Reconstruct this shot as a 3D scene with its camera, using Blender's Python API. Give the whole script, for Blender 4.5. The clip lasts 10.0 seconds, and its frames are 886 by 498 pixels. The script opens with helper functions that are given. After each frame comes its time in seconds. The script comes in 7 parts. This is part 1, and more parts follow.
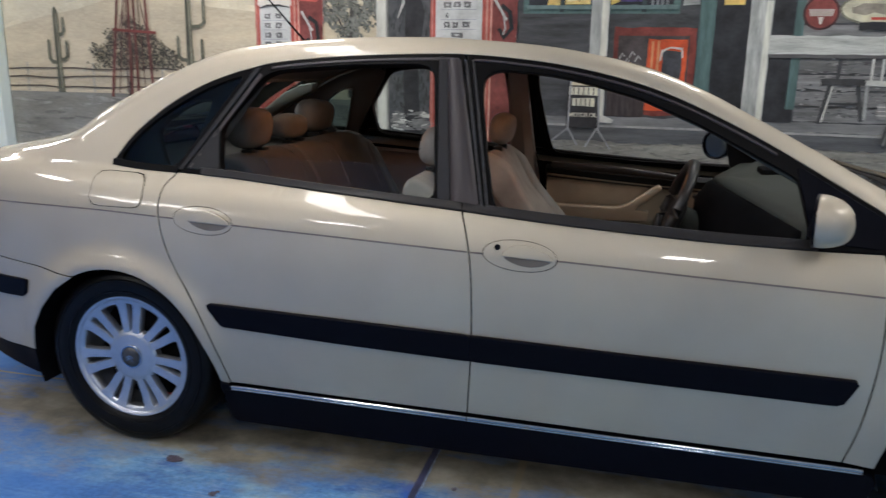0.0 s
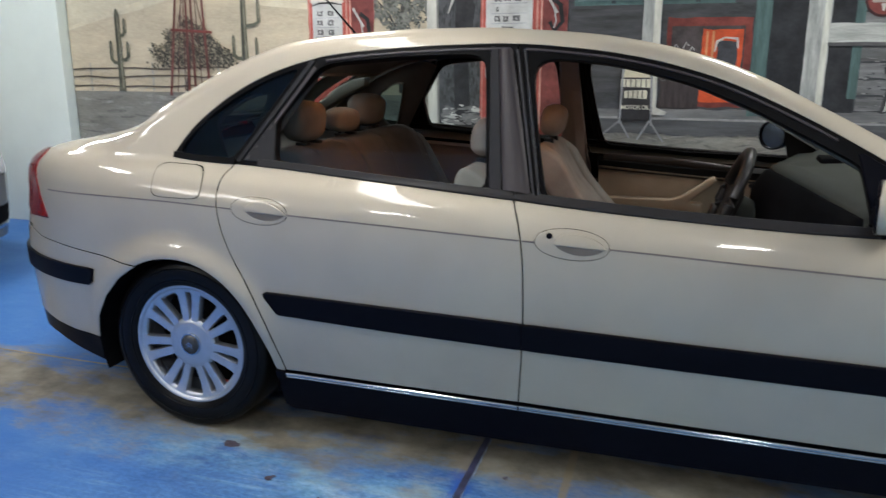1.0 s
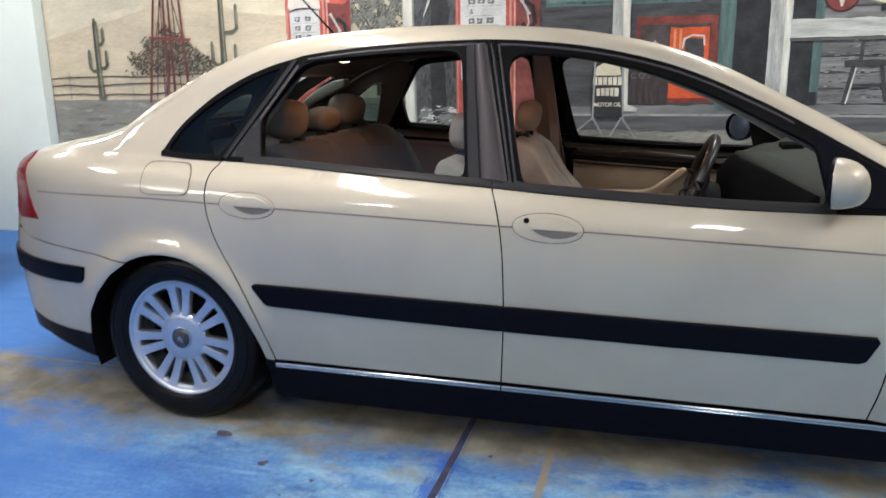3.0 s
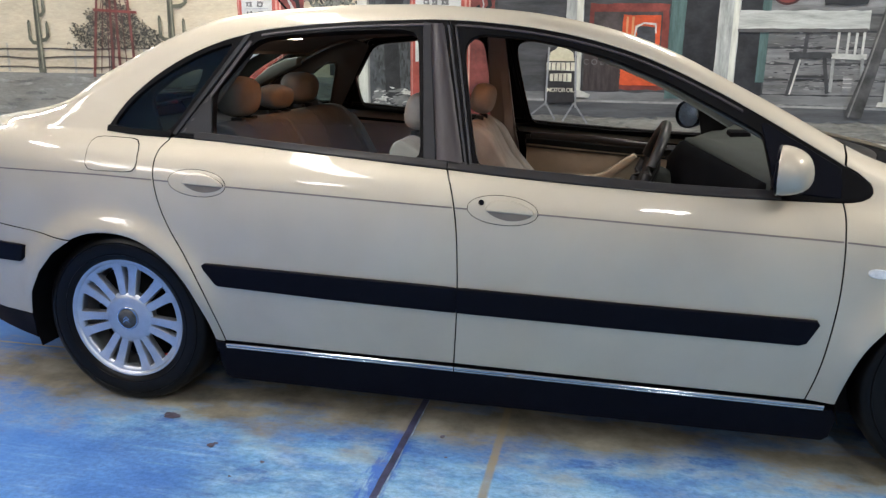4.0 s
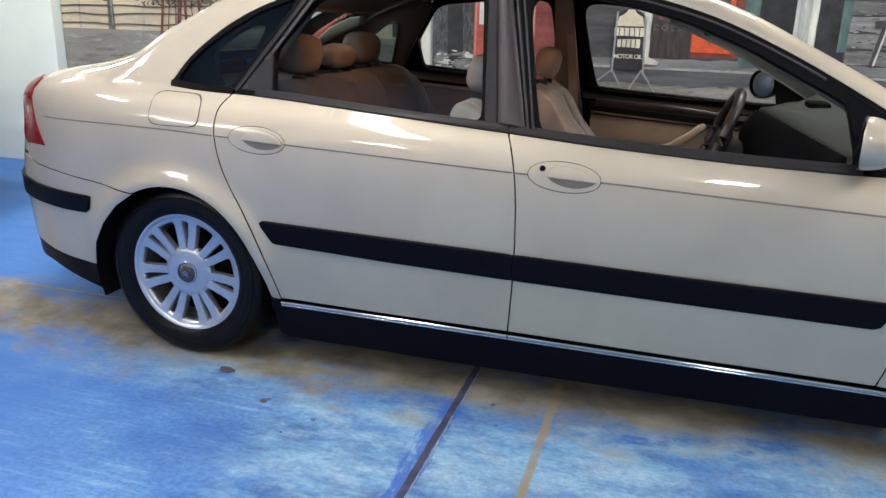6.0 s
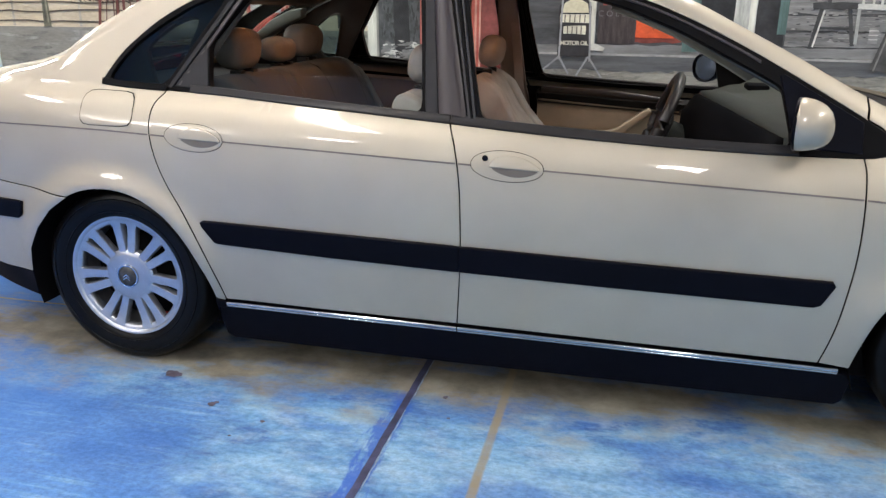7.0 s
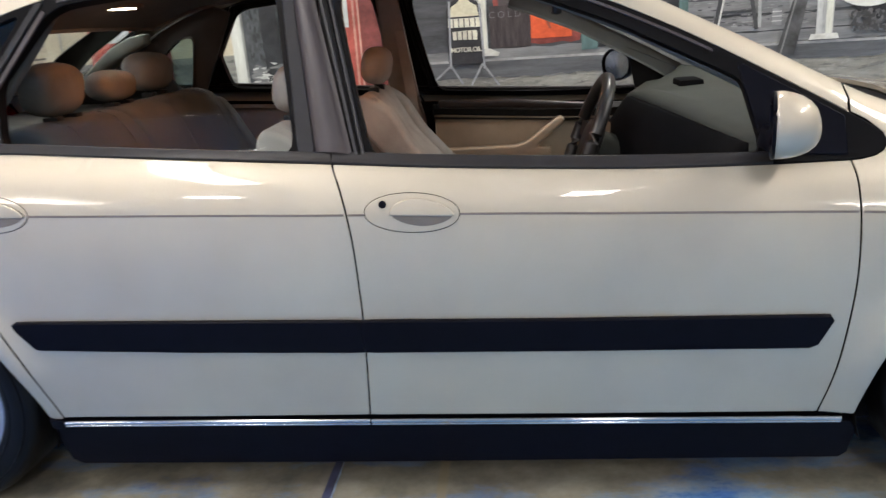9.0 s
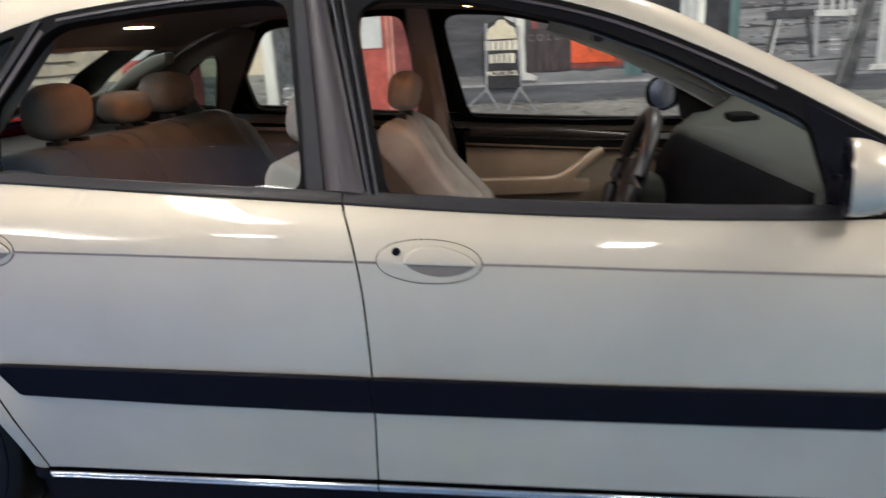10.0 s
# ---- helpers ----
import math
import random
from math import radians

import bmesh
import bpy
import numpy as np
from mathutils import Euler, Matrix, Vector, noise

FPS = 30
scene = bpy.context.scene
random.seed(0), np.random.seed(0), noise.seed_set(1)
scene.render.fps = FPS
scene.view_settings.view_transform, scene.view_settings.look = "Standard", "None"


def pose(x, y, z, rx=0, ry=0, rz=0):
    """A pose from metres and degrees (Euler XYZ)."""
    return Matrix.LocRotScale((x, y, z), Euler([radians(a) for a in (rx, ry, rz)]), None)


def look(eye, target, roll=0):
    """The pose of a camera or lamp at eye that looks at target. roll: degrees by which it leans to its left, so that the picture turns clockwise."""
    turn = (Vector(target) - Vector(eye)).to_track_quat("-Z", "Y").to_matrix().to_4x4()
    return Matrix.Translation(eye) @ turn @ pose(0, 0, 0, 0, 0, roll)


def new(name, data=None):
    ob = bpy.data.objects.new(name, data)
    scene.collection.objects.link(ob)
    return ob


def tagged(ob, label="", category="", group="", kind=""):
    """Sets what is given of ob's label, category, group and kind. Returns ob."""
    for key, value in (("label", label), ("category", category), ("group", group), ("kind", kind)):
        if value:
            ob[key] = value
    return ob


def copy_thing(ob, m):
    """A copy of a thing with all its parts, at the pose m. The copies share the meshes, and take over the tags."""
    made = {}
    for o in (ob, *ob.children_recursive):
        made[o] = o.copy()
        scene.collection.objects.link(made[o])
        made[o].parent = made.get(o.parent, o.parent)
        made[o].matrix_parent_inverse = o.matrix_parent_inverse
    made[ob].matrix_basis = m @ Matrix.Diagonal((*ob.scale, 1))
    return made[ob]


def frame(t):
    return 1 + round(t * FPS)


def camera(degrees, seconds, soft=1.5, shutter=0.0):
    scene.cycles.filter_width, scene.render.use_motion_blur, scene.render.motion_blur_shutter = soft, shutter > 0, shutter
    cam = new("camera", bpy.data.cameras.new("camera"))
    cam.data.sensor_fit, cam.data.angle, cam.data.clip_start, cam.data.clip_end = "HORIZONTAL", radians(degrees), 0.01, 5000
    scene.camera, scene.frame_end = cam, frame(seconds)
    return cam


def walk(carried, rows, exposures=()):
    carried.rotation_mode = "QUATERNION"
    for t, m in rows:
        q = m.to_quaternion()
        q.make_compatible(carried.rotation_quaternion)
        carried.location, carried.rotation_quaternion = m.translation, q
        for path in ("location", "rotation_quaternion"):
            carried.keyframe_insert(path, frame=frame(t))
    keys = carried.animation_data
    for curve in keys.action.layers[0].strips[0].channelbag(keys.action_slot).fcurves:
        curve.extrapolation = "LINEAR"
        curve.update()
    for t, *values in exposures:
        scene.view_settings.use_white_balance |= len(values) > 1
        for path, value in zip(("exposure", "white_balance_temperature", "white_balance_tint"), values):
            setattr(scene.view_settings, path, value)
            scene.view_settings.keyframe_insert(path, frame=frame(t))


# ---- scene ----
cam = camera(60.2, 10.0, soft=1.35, shutter=0.5)
PATH = [
    (0, (1.665, -3.000, 1.341), (1.197, -1.115, 0.863), 0.84),
    (0.5, (1.634, -3.019, 1.346), (1.025, -1.171, 0.883), -0.32),
    (0.6, (1.632, -3.020, 1.344), (1.001, -1.178, 0.884), -0.60),
    (1, (1.663, -3.021, 1.317), (1.072, -1.172, 0.834), -0.04),
    (1.3, (1.698, -3.024, 1.307), (1.264, -1.137, 0.809), -0.18),
    (1.5, (1.752, -3.017, 1.309), (1.488, -1.097, 0.814), 1.16),
    (1.8, (1.790, -3.002, 1.281), (1.713, -1.075, 0.750), 0.68),
    (2, (1.806, -2.986, 1.293), (1.737, -1.047, 0.809), -1.74),
    (2.1, (1.801, -2.989, 1.293), (1.700, -1.039, 0.859), -2.10),
    (2.2, (1.793, -2.994, 1.294), (1.648, -1.031, 0.942), -2.36),
    (2.5, (1.753, -3.022, 1.299), (1.413, -1.082, 0.953), -2.58),
    (2.7, (1.711, -3.063, 1.301), (1.253, -1.159, 0.895), -2.28),
    (3, (1.689, -3.132, 1.280), (1.147, -1.263, 0.815), -1.08),
    (3.2, (1.693, -3.157, 1.274), (1.215, -1.278, 0.780), 1.26),
    (4.3, (1.667, -3.128, 1.271), (1.265, -1.239, 0.754), 0.18),
    (4.5, (1.664, -3.119, 1.273), (1.240, -1.240, 0.738), -0.10),
    (4.7, (1.664, -3.097, 1.272), (1.181, -1.230, 0.743), 0.96),
    (5, (1.657, -3.098, 1.259), (1.103, -1.268, 0.673), 0.24),
    (5.2, (1.651, -3.096, 1.255), (1.080, -1.266, 0.684), 1.66),
    (6.3, (1.678, -3.101, 1.251), (1.165, -1.262, 0.653), 1.00),
    (6.5, (1.697, -3.087, 1.252), (1.251, -1.231, 0.653), 0.14),
    (7, (1.701, -3.062, 1.251), (1.255, -1.210, 0.640), 0.34),
    (7.5, (1.690, -3.023, 1.256), (1.171, -1.185, 0.661), -0.28),
    (8, (1.714, -2.891, 1.227), (1.143, -1.071, 0.625), 0.36),
    (8.3, (1.701, -2.785, 1.211), (1.155, -0.966, 0.587), -0.16),
    (8.5, (1.676, -2.705, 1.214), (1.195, -0.858, 0.616), -1.32),
    (8.7, (1.641, -2.625, 1.221), (1.240, -0.749, 0.655), -2.70),
    (9, (1.612, -2.530, 1.218), (1.403, -0.628, 0.634), -4.00),
    (9.5, (1.612, -2.467, 1.221), (1.438, -0.563, 0.633), -3.12),
    (9.6, (1.619, -2.452, 1.225), (1.442, -0.536, 0.679), -3.14),
    (9.7, (1.626, -2.436, 1.228), (1.444, -0.523, 0.673), -3.16),
    (10, (1.625, -2.330, 1.234), (1.325, -0.427, 0.698), -3.02),
]
walk(cam, [(t, look(eye, target, roll)) for t, eye, target, roll in PATH], exposures=[(0.0, -0.14, 6250, 13), (0.5, -0.04, 6250, 11), (1.0, 0.00, 6200, 10), (1.5, 0.10, 6200, 9), (2.0, 0.30, 6150, 8), (2.5, 0.35, 6200, 9), (3.0, 0.40, 6350, 12), (4.5, 0.43, 6400, 12), (6.5, 0.51, 6450, 13), (7.5, 0.60, 6500, 14), (9.0, 0.68, 6500, 14), (10.0, 0.59, 6450, 13)])

# ---------------------------------------------------------------- light
world = bpy.data.worlds.new("world")
scene.world = world
world.use_nodes = True
world.node_tree.nodes["Background"].inputs[0].default_value = (0.75, 0.85, 1.0, 1)
world.node_tree.nodes["Background"].inputs[1].default_value = 0.02

CEILING = 3.45
LAMPS = 3.1  # height of the hung lamps


# ---------------------------------------------------------------- materials
def mat_new(name):
    m = bpy.data.materials.new(name)
    m.use_nodes = True
    nt = m.node_tree
    return m, nt, nt.nodes["Principled BSDF"]


def noise_node(nt, scale, detail=4.0, rough=0.55, stretch=None, coord="Object"):
    tc = nt.nodes.new("ShaderNodeTexCoord")
    n = nt.nodes.new("ShaderNodeTexNoise")
    n.inputs["Scale"].default_value = scale
    n.inputs["Detail"].default_value = detail
    n.inputs["Roughness"].default_value = rough
    if stretch:
        mp = nt.nodes.new("ShaderNodeMapping")
        mp.inputs["Scale"].default_value = stretch
        nt.links.new(tc.outputs[coord], mp.inputs["Vector"])
        nt.links.new(mp.outputs["Vector"], n.inputs["Vector"])
    else:
        nt.links.new(tc.outputs[coord], n.inputs["Vector"])
    return n


def ramp_node(nt, src, stops):
    r = nt.nodes.new("ShaderNodeValToRGB")
    el = r.color_ramp.elements
    while len(el) < len(stops):
        el.new(0.5)
    for e, (p, c) in zip(el, stops):
        e.position = p
        e.color = (*c, 1) if len(c) == 3 else c
    nt.links.new(src, r.inputs["Fac"])
    return r


def mix_node(nt, fac, a, b, mode="MIX"):
    m = nt.nodes.new("ShaderNodeMix")
    m.data_type = "RGBA"
    m.blend_type = mode
    for sock, v in ((m.inputs[0], fac), (m.inputs[6], a), (m.inputs[7], b)):
        if isinstance(v, (int, float)):
            sock.default_value = v
        elif isinstance(v, tuple):
            sock.default_value = (*v, 1)
        else:
            nt.links.new(v, sock)
    return m.outputs[2]


def bump_node(nt, src, strength, dist=0.002):
    b = nt.nodes.new("ShaderNodeBump")
    b.inputs["Strength"].default_value = strength
    b.inputs["Distance"].default_value = dist
    nt.links.new(src, b.inputs["Height"])
    return b.outputs["Normal"]


def simple(name, col, rough=0.5, metal=0.0, vary=0.12, scale=18, bump=0.0, coat=0.0, fine=240, spec=0.5, coord="Object"):
    """Base colour with two scales of variation, and optional fine relief."""
    m, nt, b = mat_new(name)
    n1 = noise_node(nt, scale, coord=coord)
    n2 = noise_node(nt, fine, 2, coord=coord)
    lo = tuple(max(c * (1 - vary), 0) for c in col)
    hi = tuple(min(c * (1 + vary), 1) for c in col)
    r = ramp_node(nt, n1.outputs["Fac"], [(0.3, lo), (0.7, hi)])
    c = mix_node(nt, 0.25 * min(1, vary * 4), r.outputs["Color"], n2.outputs["Fac"], "OVERLAY")
    nt.links.new(c, b.inputs["Base Color"])
    rr = nt.nodes.new("ShaderNodeMapRange")
    rr.inputs["To Min"].default_value = max(rough - 0.06, 0.02)
    rr.inputs["To Max"].default_value = min(rough + 0.08, 1)
    nt.links.new(n1.outputs["Fac"], rr.inputs["Value"])
    nt.links.new(rr.outputs["Result"], b.inputs["Roughness"])
    b.inputs["Metallic"].default_value = metal
    b.inputs["Coat Weight"].default_value = coat
    b.inputs["Coat Roughness"].default_value = 0.06
    b.inputs["Specular IOR Level"].default_value = spec
    if bump:
        nt.links.new(bump_node(nt, n2.outputs["Fac"], bump), b.inputs["Normal"])
    return m


def paint(name, col, flake):
    """Metallic lacquer: fine flake under a clear coat, faint haze of dust."""
    m, nt, b = mat_new(name)
    n1 = noise_node(nt, 1600, 2)
    n2 = noise_node(nt, 3.0, 5)
    r = ramp_node(nt, n1.outputs["Fac"], [(0.35, tuple(c * 0.93 for c in col)), (0.65, tuple(min(1, c * 1.07) for c in col))])
    c = mix_node(nt, 0.17, r.outputs["Color"], n2.outputs["Fac"], "OVERLAY")
    nt.links.new(c, b.inputs["Base Color"])
    b.inputs["Metallic"].default_value = flake
    b.inputs["Roughness"].default_value = 0.65
    b.inputs["Coat Weight"].default_value = 1.0
    rr = nt.nodes.new("ShaderNodeMapRange")
    rr.inputs["To Min"].default_value = 0.015
    rr.inputs["To Max"].default_value = 0.05
    nt.links.new(n2.outputs["Fac"], rr.inputs["Value"])
    nt.links.new(rr.outputs["Result"], b.inputs["Coat Roughness"])
    return m


def glass(name, tint, gloss=1.0):
    m = bpy.data.materials.new(name)
    m.use_nodes = True
    nt = m.node_tree
    nt.nodes.remove(nt.nodes["Principled BSDF"])
    out = nt.nodes["Material Output"]
    tr = nt.nodes.new("ShaderNodeBsdfTransparent")
    tr.inputs["Color"].default_value = (*tint, 1)
    gl = nt.nodes.new("ShaderNodeBsdfGlossy")
    gl.inputs["Roughness"].default_value = 0.02
    fr = nt.nodes.new("ShaderNodeLayerWeight")
    fr.inputs["Blend"].default_value = 0.5
    pw = nt.nodes.new("ShaderNodeMath")
    pw.operation = "POWER"
    pw.inputs[1].default_value = 5.0
    nt.links.new(fr.outputs["Facing"], pw.inputs[0])
    sc = nt.nodes.new("ShaderNodeMath")
    sc.operation = "MULTIPLY_ADD"
    sc.inputs[1].default_value = 0.9 * gloss
    sc.inputs[2].default_value = 0.045 * gloss
    mx = nt.nodes.new("ShaderNodeMixShader")
    nt.links.new(pw.outputs[0], sc.inputs[0])
    nt.links.new(sc.outputs[0], mx.inputs[0])
    nt.links.new(tr.outputs[0], mx.inputs[1])
    nt.links.new(gl.outputs[0], mx.inputs[2])
    nt.links.new(mx.outputs[0], out.inputs["Surface"])
    return m


def glow(name, col, strength):
    m = bpy.data.materials.new(name)
    m.use_nodes = True
    nt = m.node_tree
    b = nt.nodes["Principled BSDF"]
    b.inputs["Base Color"].default_value = (0.9, 0.9, 0.9, 1)
    b.inputs["Emission Color"].default_value = (*col, 1)
    b.inputs["Emission Strength"].default_value = strength
    return m


def mural(name, col, vary=0.35, scale=7.0, stretch=(1, 1, 1), streak=0.0):
    """Matt wall paint laid on with a brush: broad tone shifts, strokes and fine mottling."""
    m, nt, b = mat_new(name)
    n1 = noise_node(nt, scale, 5, 0.6, stretch)
    n2 = noise_node(nt, 60, 4, 0.7, (stretch[0] * 0.4 + 0.2, 1, stretch[2]))
    lo = tuple(c * (1 - vary) for c in col)
    hi = tuple(min(1, c * (1 + vary)) for c in col)
    r = ramp_node(nt, n1.outputs["Fac"], [(0.32, lo), (0.68, hi)])
    c = mix_node(nt, 0.35, r.outputs["Color"], n2.outputs["Fac"], "OVERLAY")
    nt.links.new(c, b.inputs["Base Color"])
    b.inputs["Roughness"].default_value = 0.55
    b.inputs["Specular IOR Level"].default_value = 0.3
    return m


def floor_material():
    """Blue floor paint, scuffed and thin, worn to tan concrete along one lane."""
    m, nt, b = mat_new("floor_paint")
    tc = nt.nodes.new("ShaderNodeTexCoord")
    sep = nt.nodes.new("ShaderNodeSeparateXYZ")
    nt.links.new(tc.outputs["Object"], sep.inputs[0])

    def math_node(op, a, bb):
        n = nt.nodes.new("ShaderNodeMath")
        n.operation = op
        for s, v in ((n.inputs[0], a), (n.inputs[1], bb)):
            if isinstance(v, (int, float)):
                s.default_value = v
            else:
                nt.links.new(v, s)
        return n.outputs[0]

    mid = noise_node(nt, 3.2, 6, 0.65, (0.7, 1.6, 1))
    scuff = noise_node(nt, 8, 7, 0.68, (0.75, 1.2, 1))
    brush = noise_node(nt, 11, 6, 0.66, (0.5, 1.25, 1))
    blotch = noise_node(nt, 2.1, 7, 0.7, (0.8, 1.1, 1))
    speck = noise_node(nt, 130, 4, 0.75, (0.7, 1.1, 1))
    fine = noise_node(nt, 60, 6, 0.7, (0.8, 1.1, 1))
    grain = noise_node(nt, 400, 3)
    deep, blue, pale = (0.040, 0.110, 0.36), (0.110, 0.265, 0.56), (0.36, 0.50, 0.68)
    r1 = ramp_node(nt, mid.outputs["Fac"], [(0.34, deep), (0.47, blue), (0.62, (0.20, 0.38, 0.64))])
    s1 = ramp_node(nt, scuff.outputs["Fac"], [(0.48, (0, 0, 0)), (0.70, (1, 1, 1))])
    c1 = mix_node(nt, math_node("MULTIPLY", s1.outputs["Color"], 0.55), r1.outputs["Color"], pale)
    jd = math_node("ABSOLUTE", math_node("SUBTRACT", sep.outputs["X"], 1.06), 0.0)
    drag = noise_node(nt, 22, 6, 0.7, (1.5, 0.35, 1))
    side = math_node("MULTIPLY", math_node("GREATER_THAN", sep.outputs["X"], 1.06), 0.035)
    jb = math_node("SUBTRACT", 0.062, math_node("ADD", math_node("ADD", jd, side), math_node("MULTIPLY", math_node("SUBTRACT", drag.outputs["Fac"], 0.5), 0.26)))
    jk = ramp_node(nt, jb, [(0.0, (0, 0, 0)), (0.035, (1, 1, 1))])
    c1 = mix_node(nt, 1.0, c1, (1.06, 0.96, 0.85), "MULTIPLY")
    b1 = ramp_node(nt, brush.outputs["Fac"], [(0.50, (0, 0, 0)), (0.66, (1, 1, 1))])
    c1 = mix_node(nt, math_node("MULTIPLY", b1.outputs["Color"], 0.34), c1, (0.32, 0.49, 0.66))
    b2 = ramp_node(nt, brush.outputs["Fac"], [(0.34, (1, 1, 1)), (0.46, (0, 0, 0))])
    c1 = mix_node(nt, math_node("MULTIPLY", b2.outputs["Color"], 0.35), c1, (0.05, 0.13, 0.42))
    sweep = noise_node(nt, 1.9, 5, 0.62, (0.9, 1.5, 1))
    sw = ramp_node(nt, sweep.outputs["Fac"], [(0.50, (0, 0, 0)), (0.60, (1, 1, 1))])
    c1 = mix_node(nt, math_node("MULTIPLY", sw.outputs["Color"], 0.58), c1, (0.055, 0.155, 0.45))
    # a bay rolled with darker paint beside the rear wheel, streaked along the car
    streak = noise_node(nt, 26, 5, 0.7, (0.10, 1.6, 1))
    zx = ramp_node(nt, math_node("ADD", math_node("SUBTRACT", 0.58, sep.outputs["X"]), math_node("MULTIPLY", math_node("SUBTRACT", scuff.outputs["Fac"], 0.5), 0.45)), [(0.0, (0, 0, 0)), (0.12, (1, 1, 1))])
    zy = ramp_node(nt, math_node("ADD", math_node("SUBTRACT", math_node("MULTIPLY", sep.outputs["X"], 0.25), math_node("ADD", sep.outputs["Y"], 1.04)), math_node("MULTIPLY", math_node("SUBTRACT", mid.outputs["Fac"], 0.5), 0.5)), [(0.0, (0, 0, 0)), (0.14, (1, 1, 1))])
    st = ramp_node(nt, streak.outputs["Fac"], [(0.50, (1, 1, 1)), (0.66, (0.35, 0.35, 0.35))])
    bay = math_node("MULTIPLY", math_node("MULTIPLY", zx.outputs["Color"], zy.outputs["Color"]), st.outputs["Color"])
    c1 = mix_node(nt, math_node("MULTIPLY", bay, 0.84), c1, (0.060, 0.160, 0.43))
    bl = ramp_node(nt, blotch.outputs["Fac"], [(0.40, (0.80, 0.82, 0.86)), (0.60, (1.16, 1.13, 1.05))])
    c1 = mix_node(nt, 1.0, c1, bl.outputs["Color"], "MULTIPLY")
    f1 = ramp_node(nt, fine.outputs["Fac"], [(0.36, (0.72, 0.72, 0.72)), (0.6, (1.06, 1.06, 1.06))])
    c1 = mix_node(nt, 0.9, c1, f1.outputs["Color"], "MULTIPLY")
    f2 = ramp_node(nt, speck.outputs["Fac"], [(0.30, (0.55, 0.6, 0.7)), (0.42, (1, 1, 1)), (0.66, (1.0, 1.0, 1.0)), (0.74, (1.35, 1.3, 1.2))])
    c1 = mix_node(nt, 0.8, c1, f2.outputs["Color"], "MULTIPLY")
    # deeper blue towards and beyond the rear of the car
    rear_blue = math_node("MULTIPLY", math_node("SUBTRACT", 0.10, math_node("ADD", sep.outputs["X"], math_node("MULTIPLY", sep.outputs["Y"], 0.15))), 1.1)
    fr = ramp_node(nt, math_node("ADD", rear_blue, math_node("MULTIPLY", math_node("SUBTRACT", mid.outputs["Fac"], 0.5), 1.2)), [(0.1, (0, 0, 0)), (0.9, (1, 1, 1))])
    c1 = mix_node(nt, math_node("MULTIPLY", fr.outputs["Color"], 0.85), c1, (0.034, 0.125, 0.39))
    # deep blue dragged along the joint
    c1 = mix_node(nt, math_node("MULTIPLY", jk.outputs["Color"], 0.80), c1, (0.030, 0.095, 0.40))
    c1 = mix_node(nt, 1.0, c1, (1.30, 1.30, 1.25), "MULTIPLY")
    # concrete
    cm = noise_node(nt, 5, 6, 0.65)
    tan = ramp_node(nt, cm.outputs["Fac"], [(0.3, (0.12, 0.097, 0.057)), (0.5, (0.24, 0.205, 0.135)), (0.7, (0.37, 0.325, 0.235))])
    # lane worn along the car: centre line and half-width in metres
    dist = math_node("ABSOLUTE", math_node("ADD", sep.outputs["Y"], 0.70), 0.0)
    lane = math_node("SUBTRACT", math_node("SUBTRACT", 0.32, math_node("MINIMUM", math_node("MAXIMUM", math_node("MULTIPLY", math_node("SUBTRACT", sep.outputs["X"], 1.6), 0.16), 0.0), 0.09)), dist)
    wob = math_node("MULTIPLY", math_node("SUBTRACT", mid.outputs["Fac"], 0.5), 0.95)
    wob2 = math_node("MULTIPLY", math_node("SUBTRACT", fine.outputs["Fac"], 0.5), 0.20)
    wob3 = math_node("MULTIPLY", math_node("SUBTRACT", scuff.outputs["Fac"], 0.5), 0.4)
    edge = math_node("ADD", math_node("ADD", math_node("ADD", lane, wob), wob2), wob3)
    k = ramp_node(nt, edge, [(-0.03, (0, 0, 0)), (0.24, (1, 1, 1))])
    k.color_ramp.elements[0].position = 0.0
    flat = math_node("MULTIPLY", k.outputs["Color"], 0.92)
    chips = ramp_node(nt, fine.outputs["Fac"], [(0.70, (0, 0, 0)), (0.74, (1, 1, 1))])
    worn = math_node("MAXIMUM", flat, math_node("MULTIPLY", chips.outputs["Color"], 0.6))
    col = mix_node(nt, worn, c1, tan.outputs["Color"])
    # bare lines across the bay, thin in places
    for lx, hw in ((1.37, 0.0165), (2.9, 0.012)):
        ld = math_node("ABSOLUTE", math_node("SUBTRACT", math_node("ADD", sep.outputs["X"], math_node("MULTIPLY", math_node("SUBTRACT", mid.outputs["Fac"], 0.5), 0.010)), lx), 0.0)
        le = math_node("ADD", math_node("SUBTRACT", hw, ld), math_node("MULTIPLY", math_node("SUBTRACT", fine.outputs["Fac"], 0.5), 0.012))
        lm = ramp_node(nt, le, [(0.0, (0, 0, 0)), (0.006, (1, 1, 1))])
        thin = ramp_node(nt, scuff.outputs["Fac"], [(0.35, (0.62, 0.62, 0.62)), (0.62, (0.92, 0.92, 0.92))])
        col = mix_node(nt, math_node("MULTIPLY", lm.outputs["Color"], thin.outputs["Color"]), col, (0.30, 0.245, 0.155))
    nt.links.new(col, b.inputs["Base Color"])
    ro = nt.nodes.new("ShaderNodeMapRange")
    ro.inputs["To Min"].default_value = 0.38
    ro.inputs["To Max"].default_value = 0.66
    nt.links.new(scuff.outputs["Fac"], ro.inputs["Value"])
    nt.links.new(ro.outputs["Result"], b.inputs["Roughness"])
    b.inputs["Specular IOR Level"].default_value = 0.16
    h = math_node("ADD", math_node("MULTIPLY", grain.outputs["Fac"], 0.3), math_node("MULTIPLY", fine.outputs["Fac"], 0.7))
